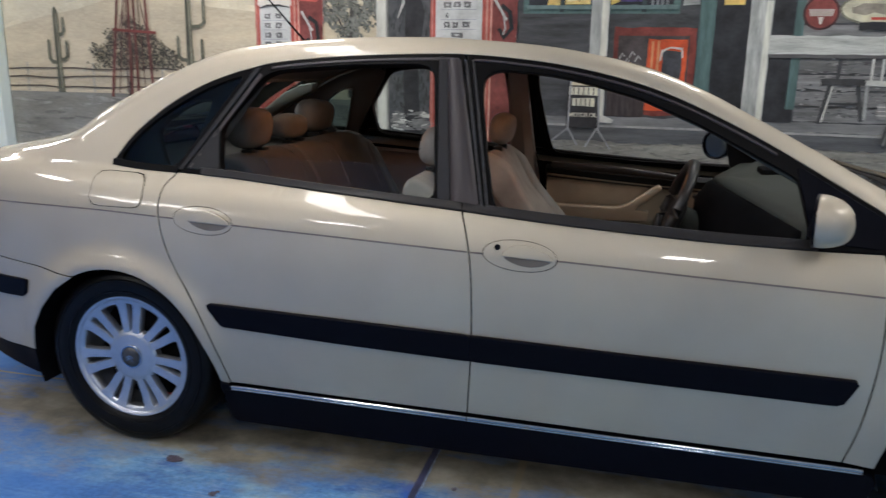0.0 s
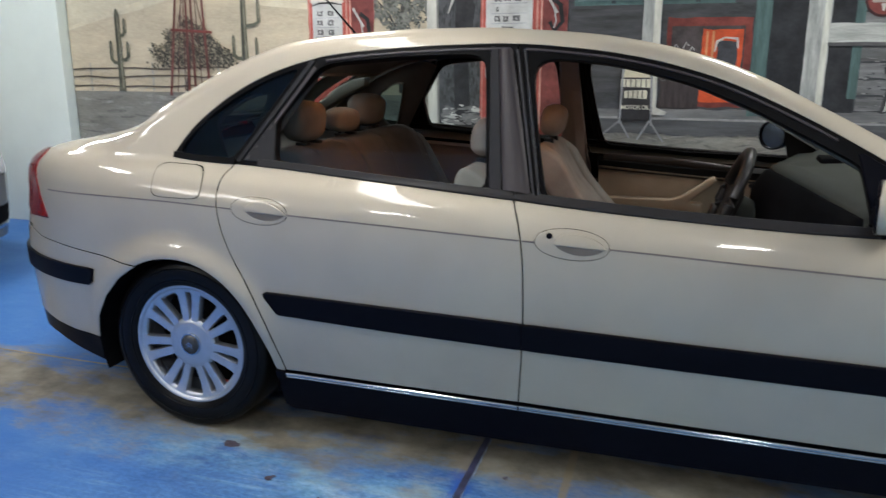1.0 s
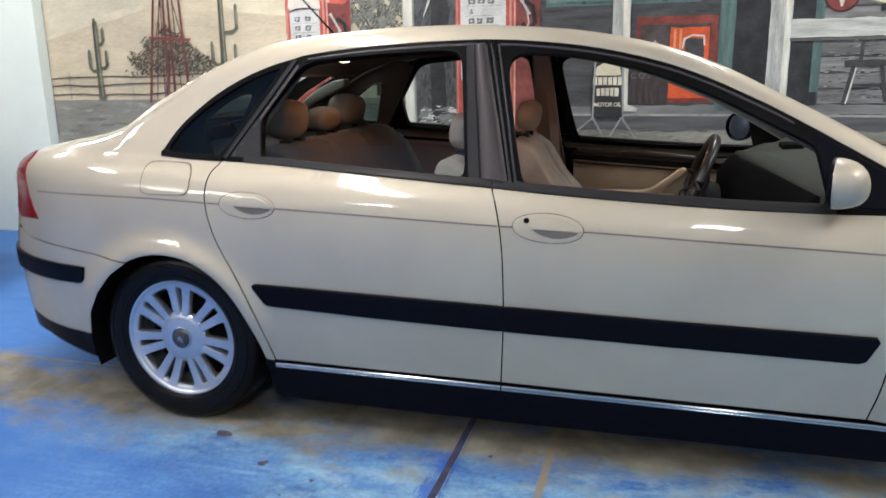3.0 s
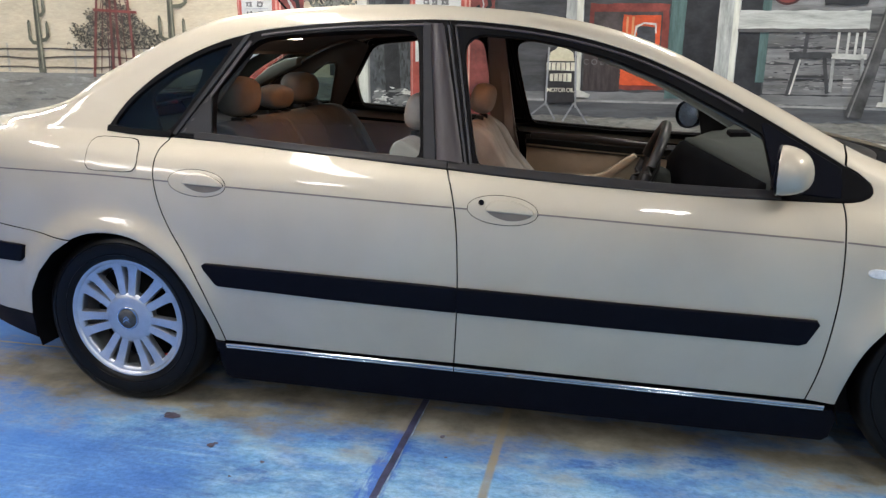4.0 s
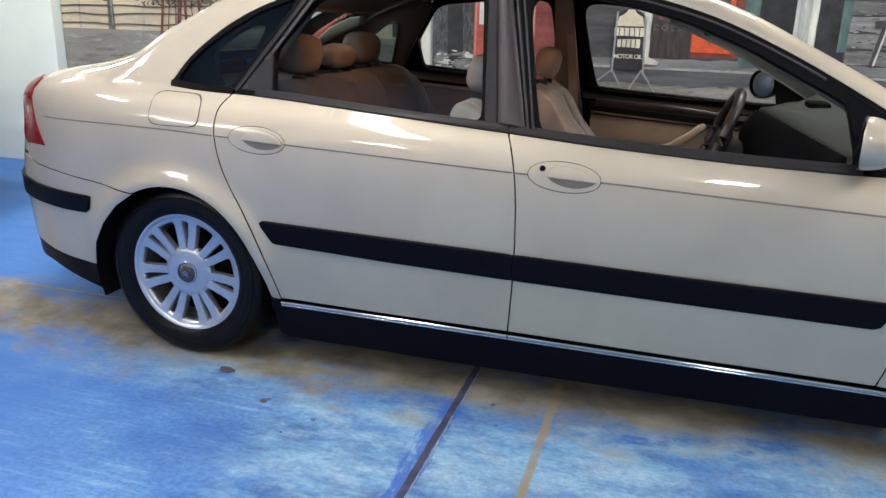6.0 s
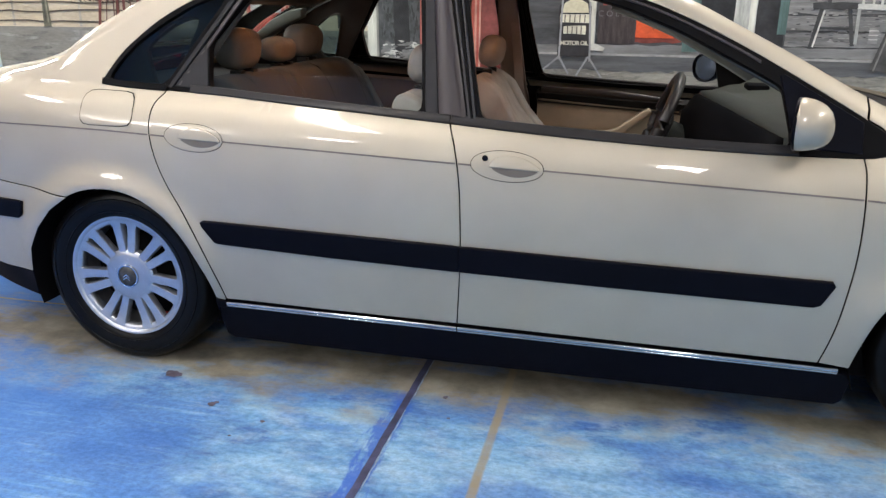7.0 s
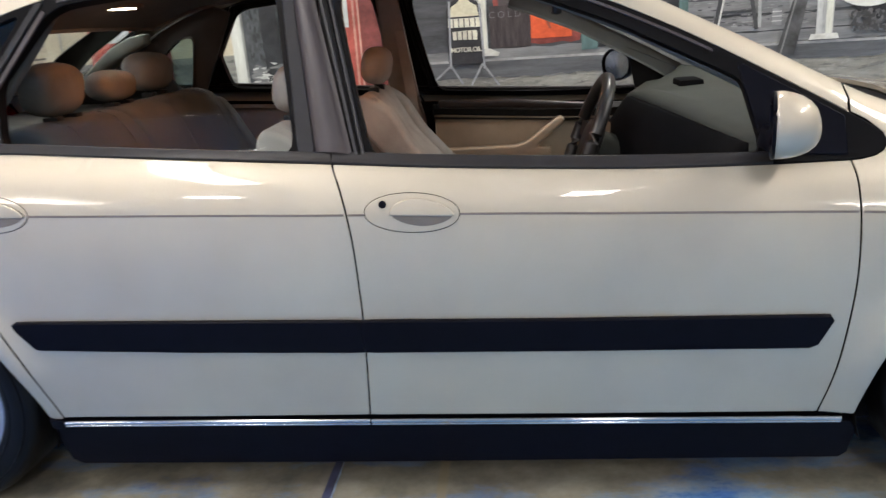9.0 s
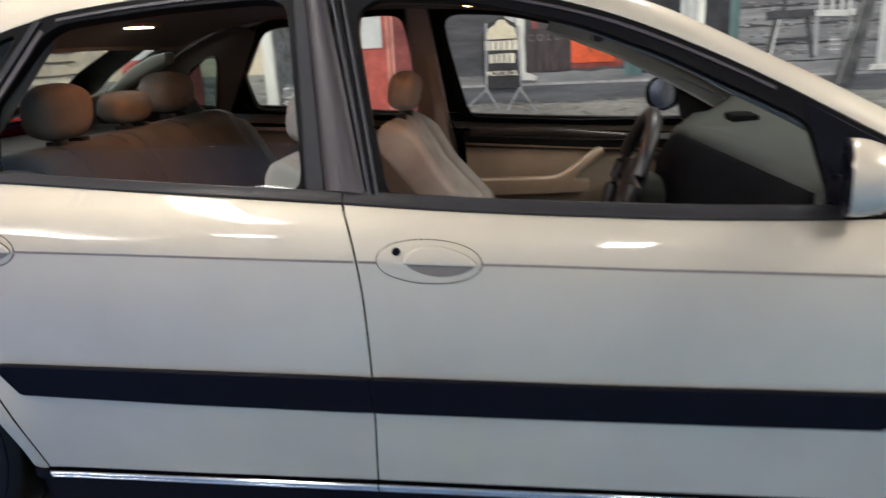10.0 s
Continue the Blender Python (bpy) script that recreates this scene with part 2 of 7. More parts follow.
    nt.links.new(bump_node(nt, h, 0.25, 0.003), b.inputs["Normal"])
    return m


M_PAINT = paint("champagne_paint", (0.540, 0.482, 0.381), 0.80)
M_WHITEPAINT = paint("silver_paint", (0.17, 0.18, 0.185), 0.6)
M_BLACK = simple("black_plastic", (0.0038, 0.0041, 0.0075), 0.36, vary=0.1, scale=30, bump=0.06, spec=0.055)
M_TRIM = simple("black_trim", (0.0046, 0.0042, 0.0045), 0.34, vary=0.06, scale=20, bump=0.02, spec=0.07)
M_PILLAR = simple("pillar_film", (0.033, 0.0235, 0.0250), 0.40, vary=0.05, scale=6, spec=0.55)
M_CHANNEL = simple("glass_channel", (0.019, 0.018, 0.020), 0.55, vary=0.12, scale=30, bump=0.05, spec=0.3)
M_RIDGE = simple("seal_ridge", (0.034, 0.032, 0.034), 0.40, vary=0.1, scale=30, spec=0.4)
M_BELT = simple("belt_rubber", (0.021, 0.0185, 0.0185), 0.42, vary=0.12, scale=30, bump=0.04, spec=0.3)
M_SATIN = simple("satin_black", (0.017, 0.0165, 0.018), 0.45, vary=0.12, scale=30, bump=0.05, spec=0.25)
M_RUBBER = simple("tyre_rubber", (0.0046, 0.0043, 0.0042), 0.30, vary=0.25, scale=25, bump=0.06, spec=0.15)
M_DARK = simple("dark_liner", (0.006, 0.006, 0.007), 0.9, vary=0.2, spec=0.06)
M_ALLOY = simple("alloy", (0.49, 0.51, 0.545), 0.34, metal=0.85, vary=0.06, scale=40, coat=0.3)
M_CHROME = simple("chrome", (0.55, 0.56, 0.58), 0.09, metal=1.0, vary=0.04, scale=30)
M_STEEL = simple("brake_steel", (0.10, 0.095, 0.09), 0.45, metal=0.8, vary=0.3, scale=50)
M_CALIPER = simple("red_tag", (0.45, 0.03, 0.02), 0.5)
M_REDLENS = simple("red_lens", (0.17, 0.0025, 0.0035), 0.16, vary=0.3, scale=60, spec=0.35)
M_CLEARLENS = simple("clear_lens", (0.66, 0.67, 0.68), 0.15, vary=0.15, scale=90, coat=1.0)
M_GLASS = glass("clear_glass", (0.86, 0.90, 0.88))
M_GLASSTINT = glass("tinted_glass", (0.62, 0.66, 0.65))
M_TINT = glass("tinted_glass", (0.17, 0.23, 0.225))
# one seat velour in three tones, set by how brightly each piece is lit
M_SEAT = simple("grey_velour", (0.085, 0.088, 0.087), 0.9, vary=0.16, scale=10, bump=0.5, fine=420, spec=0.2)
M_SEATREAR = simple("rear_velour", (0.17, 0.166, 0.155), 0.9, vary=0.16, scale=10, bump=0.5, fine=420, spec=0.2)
M_CHEEK = simple("pale_cheek_trim", (0.20, 0.22, 0.195), 0.7, vary=0.08, scale=14, bump=0.2)
M_PALETRIM = simple("pale_pillar_trim", (0.15, 0.157, 0.147), 0.7, vary=0.08, scale=14, bump=0.2)
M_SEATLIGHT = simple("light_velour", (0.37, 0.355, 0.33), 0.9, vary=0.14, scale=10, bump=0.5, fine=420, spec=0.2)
M_BEIGE = simple("beige_trim", (0.36, 0.28, 0.20), 0.6, vary=0.12, scale=9, bump=0.25, fine=320)
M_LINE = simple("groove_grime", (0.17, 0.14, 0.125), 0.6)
M_LINING = simple("pillar_lining", (0.062, 0.059, 0.054), 0.75, vary=0.1, scale=14, bump=0.2)
M_TAUPE = simple("taupe_trim", (0.24, 0.20, 0.175), 0.65, vary=0.12, scale=9, bump=0.2)
M_HEADLINER = simple("headliner", (0.115, 0.100, 0.088), 0.9, vary=0.1, scale=14, bump=0.3)
M_WOOD = simple("dark_wood_trim", (0.016, 0.009, 0.007), 0.34, vary=0.4, scale=30, coat=0.15)
M_DASH = simple("dash_plastic", (0.016, 0.0155, 0.016), 0.42, vary=0.15, scale=20, bump=0.2, spec=0.25)
M_LEATHER = simple("steering_leather", (0.018, 0.016, 0.016), 0.32, vary=0.2, scale=40, bump=0.15)
# far mirror's glass, darkened to stand in for a dim reflection
M_MIRRORDIM = simple("shaded_mirror_glass", (0.26, 0.29, 0.35), 0.04, metal=1.0, vary=0.02)
M_MIRROR = simple("mirror_glass", (0.56, 0.63, 0.74), 0.03, metal=1.0, vary=0.01)
M_WALLCREAM = simple("cream_wall_paint", (0.66, 0.62, 0.47), 0.6, vary=0.08, scale=2.2, bump=0.12, fine=150)
M_WALL = simple("white_wall_paint", (0.80, 0.88, 0.82), 0.6, vary=0.05, scale=2.2, bump=0.12, fine=150)
M_WALLGREY = simple("grey_wall_paint", (0.50, 0.505, 0.50), 0.6, vary=0.08, scale=2.2, bump=0.12, fine=150)
M_CEIL = simple("ceiling_board", (0.70, 0.69, 0.65), 0.8, vary=0.06, scale=2)
M_LAMPBODY = simple("lamp_housing", (0.7, 0.7, 0.7), 0.4)
M_LAMP = glow("lamp_diffuser", (1.0, 0.95, 0.87), 34.0)
M_LAMPFAR = glow("lamp_diffuser_far", (1.0, 0.95, 0.87), 18.0)
M_LAMPWALL = glow("lamp_diffuser_wall", (1.0, 0.95, 0.87), 62.0)
M_LAMPSOFT = glow("lamp_diffuser_row", (1.0, 0.95, 0.87), 16.5)
M_UPLIGHT = glow("lamp_uplight", (1.0, 0.95, 0.88), 7.0)
M_BULB = glow("courtesy_bulb", (1.0, 0.34, 0.09), 60.0)
M_BULBPALE = glow("courtesy_bulb_rear", (1.0, 0.80, 0.58), 9.0)
M_BULBDIM = glow("courtesy_bulb_front", (1.0, 0.36, 0.10), 30.0)
M_DASHTOP = simple("grey_dash_top", (0.042, 0.046, 0.040), 0.7, vary=0.1, scale=20, bump=0.2, spec=0.3)
M_RECESS = simple("grey_recess_liner", (0.16, 0.135, 0.112), 0.5, vary=0.10)
M_GAP = simple("shut_line", (0.004, 0.004, 0.004), 0.9, vary=0.1, spec=0.08)
M_FLOOR = floor_material()
M_CHALK = simple("chipped_edge", (0.28, 0.38, 0.52), 0.7, vary=0.5, scale=30)
M_JOINT = simple("joint_filler", (0.052, 0.056, 0.115), 0.6, vary=0.5, scale=14, bump=0.3)
M_TANLINE = simple("worn_tan_line", (0.29, 0.24, 0.165), 0.6, vary=0.35, scale=12, bump=0.2)
M_STAIN = simple("rust_stain", (0.085, 0.072, 0.100), 0.6, vary=0.4, scale=60)


# ---------------------------------------------------------------- building helpers
def thing(name, label, category, group="", kind="", at=(0, 0, 0)):
    e = new(name)
    e.location = at
    return tagged(e, label, category, group, kind)


def put(name, verts, faces, mat, parent=None, label="", smooth=True, normals=None):
    me = bpy.data.meshes.new(name)
    me.from_pydata([tuple(v) for v in verts], [], [tuple(f) for f in faces])
    me.materials.append(mat)
    if smooth:
        me.shade_smooth()
    me.update()
    if normals is not None:
        me.normals_split_custom_set_from_vertices([tuple(n) for n in normals])
    ob = new(name, me)
    if parent is not None:
        ob.parent = parent
        ob.matrix_parent_inverse = Matrix.Translation(parent.matrix_basis.translation).inverted() if parent.parent is None else Matrix()
    if label:
        ob["label"] = label
    return ob


def part(name, bm, mat, parent=None, label="", smooth=True):
    bm.normal_update()
    me = bpy.data.meshes.new(name)
    bm.to_mesh(me)
    bm.free()
    me.materials.append(mat)
    if smooth:
        me.shade_smooth()
        me.set_sharp_from_angle(angle=radians(38))
    ob = new(name, me)
    if parent is not None:
        ob.parent = parent
        ob.matrix_parent_inverse = Matrix.Translation(parent.matrix_basis.translation).inverted() if parent.parent is None else Matrix()
    if label:
        ob["label"] = label
    return ob


def block(x0, x1, y0, y1, z0, z1, bevel=0.0, seg=2):
    bm = bmesh.new()
    bmesh.ops.create_cube(bm, size=1)
    bmesh.ops.scale(bm, vec=(x1 - x0, y1 - y0, z1 - z0), verts=bm.verts)
    bmesh.ops.translate(bm, vec=((x0 + x1) / 2, (y0 + y1) / 2, (z0 + z1) / 2), verts=bm.verts)
    if bevel:
        bmesh.ops.bevel(bm, geom=list(bm.edges), offset=bevel, segments=seg, profile=0.6, affect="EDGES")
    return bm


def prism(pts, y0, y1, bevel=0.0, seg=3):
    """Side outline (x, z) drawn out across y, with rounded edges."""
    bm = bmesh.new()
    a = [bm.verts.new((x, y0, z)) for x, z in pts]
    b = [bm.verts.new((x, y1, z)) for x, z in pts]
    n = len(pts)
    bm.faces.new(a)
    bm.faces.new(b[::-1])
    for i in range(n):
        bm.faces.new((a[i], b[i], b[(i + 1) % n], a[(i + 1) % n]))
    bmesh.ops.recalc_face_normals(bm, faces=bm.faces)
    if bevel:
        bmesh.ops.bevel(bm, geom=list(bm.edges), offset=bevel, segments=seg, profile=0.5, affect="EDGES", clamp_overlap=True)
    return bm


def pillow(cx, cy, cz, rx, ry, rz, p=2.6, nu=28, nv=16, tilt=0.0):
    """A cushion: a rounded box between a ball and a block."""
    bm = bmesh.new()
    rows = []
    sg = lambda v, e: math.copysign(abs(v) ** e, v)
    for j in range(nv + 1):
        b = -math.pi / 2 + math.pi * j / nv
        row = []
        for i in range(nu):
            a = 2 * math.pi * i / nu
            v = Vector((rx * sg(math.cos(b), 2 / p) * sg(math.cos(a), 2 / p), ry * sg(math.cos(b), 2 / p) * sg(math.sin(a), 2 / p), rz * sg(math.sin(b), 2 / p)))
            if tilt:
                v = Matrix.Rotation(tilt, 3, "Y") @ v
            row.append(bm.verts.new(v + Vector((cx, cy, cz))))
        rows.append(row)
    for j in range(nv):
        for i in range(nu):
            bm.faces.new((rows[j][i], rows[j][(i + 1) % nu], rows[j + 1][(i + 1) % nu], rows[j + 1][i]))
    bmesh.ops.remove_doubles(bm, verts=bm.verts, dist=1e-5)
    bmesh.ops.recalc_face_normals(bm, faces=bm.faces)
    return bm


def lathe(profile, n=64, centre=(0, 0, 0), closed=False):
    """Profile of (radius, y) turned about the y axis through centre."""
    bm = bmesh.new()
    rows = [[bm.verts.new((centre[0] + r * math.cos(2 * math.pi * i / n), centre[1] + y, centre[2] + r * math.sin(2 * math.pi * i / n))) for i in range(n)] for r, y in profile]
    m = len(rows)
    for j in range(m if closed else m - 1):
        for i in range(n):
            a, b = rows[j], rows[(j + 1) % m]
            bm.faces.new((a[i], a[(i + 1) % n], b[(i + 1) % n], b[i]))
    bmesh.ops.remove_doubles(bm, verts=bm.verts, dist=1e-6)
    bmesh.ops.recalc_face_normals(bm, faces=bm.faces)
    return bm


def tube(points, radius, n=8, closed=False, into=None):
    bm = into or bmesh.new()
    pts = [Vector(p) for p in points]
    rings = []
    m = len(pts)
    for i, p in enumerate(pts):
        d = (pts[(i + 1) % m] - pts[i - 1]) if closed else (pts[min(i + 1, m - 1)] - pts[max(i - 1, 0)])
        d.normalize()
        up = Vector((0, 0, 1)) if abs(d.z) < 0.9 else Vector((1, 0, 0))
        a = d.cross(up).normalized()
        b = d.cross(a)
        r = radius[i] if isinstance(radius, (list, tuple)) else radius
        rings.append([bm.verts.new(p + a * r * math.cos(2 * math.pi * k / n) + b * r * math.sin(2 * math.pi * k / n)) for k in range(n)])
    for i in range(m if closed else m - 1):
        for k in range(n):
            bm.faces.new((rings[i][k], rings[i][(k + 1) % n], rings[(i + 1) % m][(k + 1) % n], rings[(i + 1) % m][k]))
    if not closed:
        bm.faces.new(rings[0][::-1])
        bm.faces.new(rings[-1])
    bmesh.ops.recalc_face_normals(bm, faces=bm.faces)
    return bm


# ---------------------------------------------------------------- room
def room():
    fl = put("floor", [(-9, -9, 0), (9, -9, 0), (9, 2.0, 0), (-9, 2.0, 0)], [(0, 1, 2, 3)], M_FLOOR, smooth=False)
    tagged(fl, "scuffed blue painted concrete floor with worn tan patches", "floor", kind="structure")
    # south, east and west walls are unseen; their tones shape reflections in the car
    for nm, b in (("wall_north", (-9, 9, 2.03, 2.25, 0, CEILING)), ("wall_south", (-9, 9, -9.2, -9, 0, CEILING)), ("wall_west", (-9.2, -9, -9, 2.25, 0, CEILING)), ("wall_east", (9, 9.2, -9, 2.25, 0, CEILING))):
        tagged(part(nm, block(*b), M_WALL if nm == "wall_north" else M_WALLCREAM if nm == "wall_west" else M_WALLGREY, smooth=False), "plain painted wall of the car hall", "wall", kind="structure")
    tagged(part("wall_pier", block(-9, -3.04, 1.93, 2.028, 0, CEILING, 0.004), M_WALL, smooth=False), "pale mint-white painted wall pier beside the mural", "wall", kind="structure")
    tagged(part("ceiling", block(-9.2, 9.2, -9.2, 2.25, CEILING, CEILING + 0.1), M_CEIL, smooth=False), "plain pale ceiling of the car hall", "ceiling", kind="structure")
    # joint and painted lines in the floor, with ragged edges
    rnd = random.Random(4)

    def strip(name, p0, p1, width, mat, label, rag, z=0.003):
        a, b = Vector((*p0, z)), Vector((*p1, z))
        d = (b - a).normalized()
        s = Vector((-d.y, d.x, 0))
        n = int((b - a).length / 0.03)
        v, f = [], []
        for i in range(n + 1):
            p = a.lerp(b, i / n)
            v += [p + s * (width / 2 + rnd.uniform(-rag, rag)), p - s * (width / 2 + rnd.uniform(-rag, rag))]
        f = [(2 * i, 2 * i + 1, 2 * i + 3, 2 * i + 2) for i in range(n)]
        put(name, v, f, mat, fl, label, smooth=False)

    strip("joint", (1.06, -3.2), (1.06, -0.2), 0.023, M_JOINT, "dark filled joint in the floor", 0.0010)
    strip("joint_edge", (1.0745, -3.2), (1.0745, -0.2), 0.0025, M_CHALK, "pale chipped edge of the joint", 0.0025)
    strip("line", (-2.6, -0.44), (-0.35, -0.46), 0.012, M_TANLINE, "bare tan line worn in the paint", 0.002)
    for x, y, rx, ry in ((0.21, -0.92, 0.034, 0.020), (0.45, -1.08, 0.012, 0.015), (0.46, -1.065, 0.008, 0.006), (1.18, -0.85, 0.007, 0.012), (0.66, -1.14, 0.008, 0.007), (0.60, -1.24, 0.005, 0.005), (1.22, -0.98, 0.005, 0.005)):
        n = 36
        ph = [rnd.uniform(0, 6.28) for _ in range(4)]
        wob = [1 + 0.13 * math.sin(2 * math.pi * i / n * 2 + ph[0]) + 0.10 * math.sin(2 * math.pi * i / n * 3 + ph[1]) + 0.07 * math.sin(2 * math.pi * i / n * 7 + ph[2]) for i in range(n)]
        ring = [(x + rx * w * math.cos(2 * math.pi * i / n), y + ry * w * math.sin(2 * math.pi * i / n), 0.0035) for i, w in enumerate(wob)]
        put("stain", ring, [tuple(range(n))], M_STAIN, fl, "small dark stain on the paint", smooth=False)


def ceiling_light(x, y, lx, ly, mat):
    t = thing("ceiling_light", "white rectangular hung ceiling light with glowing diffusers", "ceiling light", "ceiling lights of the hall", at=(x, y, LAMPS))
    part("frame", block(x - lx / 2 - 0.03, x + lx / 2 + 0.03, y - ly / 2 - 0.03, y + ly / 2 + 0.03, LAMPS - 0.05, LAMPS - 0.002, 0.006), M_LAMPBODY, t)
    ring = [(x - lx / 2, y - ly / 2), (x + lx / 2, y - ly / 2), (x + lx / 2, y + ly / 2), (x - lx / 2, y + ly / 2)]
    put("diffuser", [(a, b, LAMPS - 0.055) for a, b in ring], [(3, 2, 1, 0)], mat, t, "glowing diffuser", smooth=False)
    # unseen upper glow and hangers, added to brighten the ceiling
    put("uplight", [(a, b, LAMPS + 0.002) for a, b in ring], [(0, 1, 2, 3)], M_UPLIGHT, t, "unseen glowing upper panel, added to brighten the ceiling", smooth=False)
    for e in (-1, 1):
        part("hanger", tube([(x, y + e * 0.35 * ly, LAMPS - 0.004), (x, y + e * 0.35 * ly, CEILING)], 0.006, 6), M_LAMPBODY, t)
    return t


room()
# lamps at y 0.60 and 0.85 are unseen, added to light the mural
LIGHTS = [(-0.02, -1.30, 0.32, 1.36), (-0.02, -2.55, 0.32, 1.0), (2.30, -4.55, 0.36, 1.0), (-2.55, -2.55, 0.42, 0.7), (-3.40, 0.50, 0.50, 0.36),
          (4.25, -1.35, 0.36, 1.0), (-1.10, -5.80, 0.40, 0.7), (-0.60, 0.85, 0.75, 0.30), (2.40, 0.85, 0.50, 0.25), (5.20, 0.60, 0.5, 0.30), (-4.05, -7.30, 1.6, 1.4), (5.60, -7.00, 0.9, 1.3)]
for li in LIGHTS:
    ceiling_light(*li, M_LAMPSOFT if abs(li[0] + 0.02) < 0.01 else M_LAMPFAR if li[1] < -6.5 else M_LAMPWALL if li[1] > 0.45 else M_LAMP)


# ---------------------------------------------------------------- car body surface
def curve(xs, ys):
    """A smooth curve through the points that never overshoots."""
    n = len(xs)
    d = [(ys[i + 1] - ys[i]) / (xs[i + 1] - xs[i]) for i in range(n - 1)]
    m = [d[0]] + [0 if d[i - 1] * d[i] <= 0 else 2 * d[i - 1] * d[i] / (d[i - 1] + d[i]) for i in range(1, n - 1)] + [d[-1]]

    def fn(x):
        if x <= xs[0]:
            return ys[0] + m[0] * (x - xs[0])
        if x >= xs[-1]:
            return ys[-1] + m[-1] * (x - xs[-1])
        i = 0
        while x > xs[i + 1]:
            i += 1
        h = xs[i + 1] - xs[i]
        t = (x - xs[i]) / h
        return (2 * t ** 3 - 3 * t * t + 1) * ys[i] + (t ** 3 - 2 * t * t + t) * h * m[i] + (3 * t * t - 2 * t ** 3) * ys[i + 1] + (t ** 3 - t * t) * h * m[i + 1]

    return fn


SIDE = curve([0.15, 0.27, 0.40, 0.55, 0.70, 0.80, 0.85, 0.885, 0.905, 0.918, 0.95, 1.45], [0.813, 0.839, 0.863, 0.880, 0.888, 0.884, 0.871, 0.852, 0.833, 0.815, 0.801, 0.603])
SHOULDER = curve([-0.98, -0.9, -0.75, -0.6, -0.45, -0.33, -0.216, -0.109, 0.022, 0.128, 0.232, 0.357, 0.5, 0.643, 0.837, 1.02, 1.2, 1.375, 1.541, 1.7, 1.85, 2.0, 2.157, 2.313, 2.42, 2.537, 2.645, 2.814, 3.017, 3.3, 3.55, 3.7, 3.76],
                 [0.950, 0.957, 0.975, 1.010, 1.035, 1.055, 1.090, 1.163, 1.233, 1.287, 1.330, 1.366, 1.385, 1.396, 1.405, 1.406, 1.397, 1.383, 1.357, 1.318, 1.262, 1.188, 1.108, 1.025, 0.975, 0.940, 0.917, 0.893, 0.860, 0.800, 0.730, 0.670, 0.620])
FLANK_TOP = SHOULDER


def lift(z):
    """Small rise of the upper flank, set to fit the camera's view."""
    return 0.0152 * max(z - 0.9, 0)


def SHOULDER(x):
    z = FLANK_TOP(x)
    return z + lift(z)


CROWN = curve([-0.98, -0.5, -0.2, 0.3, 1.0, 1.5, 2.0, 2.4, 2.6, 3.0, 3.5, 3.76], [0.0, 0.03, 0.02, 0.010, 0.004, 0.003, 0.000, 0.004, 0.020, 0.028, 0.03, 0.02])
ROUND = curve([-1.0, -0.4, 0.1, 1.0, 2.2, 2.6, 3.8], [0.10, 0.09, 0.06, 0.050, 0.050, 0.085, 0.10])
R0, RL, F0, FL, NP = -0.1, 0.88, 2.6, 1.16, 2.7


def u_of(x):
    if x < R0:
        return R0 - RL * math.asin(min(1, (R0 - x) / RL))
    if x > F0:
        return F0 + FL * math.asin(min(1, (x - F0) / FL))
    return x


def x_plan(u):
    if u < R0:
        s = math.sin(min((R0 - u) / RL, math.pi / 2))
        return R0 - RL * s, (max(0, 1 - s ** NP)) ** (1 / NP)
    if u > F0:
        s = math.sin(min((u - F0) / FL, math.pi / 2))
        return F0 + FL * s, (max(0, 1 - s ** NP)) ** (1 / NP)
    return u, 1.0


def shear(z):
    s = min(max((z - 0.25) / 0.6, 0), 1)
    return 0.052 * s * s * (3 - 2 * s)


def body(u, z):
    x, k = x_plan(u)
    y = SIDE(z + shear(z) * (x - 1.2)) * k
    for ax in (0.0, 2.745):
        rr = math.hypot(x - ax, z - 0.30)
        if rr < 0.56 and z > 0.22:
            y += 0.024 * math.exp(-((rr - 0.358) / 0.052) ** 2) * min(1, (z - 0.22) / 0.2)
    if u < R0:
        # the bumper stands out behind the boot lid
        t = min(max((0.86 - z) / 0.28, 0), 1)
        x -= 0.050 * t * t * (3 - 2 * t) * min(1, (R0 - u) / (0.8 * RL)) ** 2
    r = ROUND(x) * min(1, 1.3 * k)
    d = SHOULDER(x) - z
    if d < r:
        d = max(d, 0)
        y -= r - math.sqrt(max(r * r - (r - d) ** 2, 0))
    return Vector((x, -max(y, 0), z))


def body_frame(u, z):
    """Place on the flank and its outward normal."""
    x, _ = x_plan(u)
    z = min(z, SHOULDER(x))
    zz = min(z, SHOULDER(x) - 0.0025)
    e = 0.0015
    du = body(u + e, zz) - body(u - e, zz)
    dz = body(u, zz + e * 0.8) - body(u, zz - e)
    n = du.cross(dz)
    if n.length < 1e-9:
        n = Vector((math.copysign(1, u - 1), 0, 0))
    n.normalize()
    return body(u, z), n


def inside(px, pz, poly):
    res = np.zeros(len(px), bool)
    n = len(poly)
    for i in range(n):
        x0, z0 = poly[i]
        x1, z1 = poly[(i + 1) % n]
        c = ((z0 > pz) != (z1 > pz))
        with np.errstate(divide="ignore", invalid="ignore"):
            xi = (x1 - x0) * (pz - z0) / (z1 - z0 + 1e-15) + x0
        res ^= c & (px < xi)
    return res


def dense(poly, step):
    out = []
    n = len(poly)
    for i in range(n):
        a, b = Vector(poly[i]), Vector(poly[(i + 1) % n])
        k = max(1, int((b - a).length / step))
        out += [tuple(a.lerp(b, j / k)) for j in range(k)]
    return out


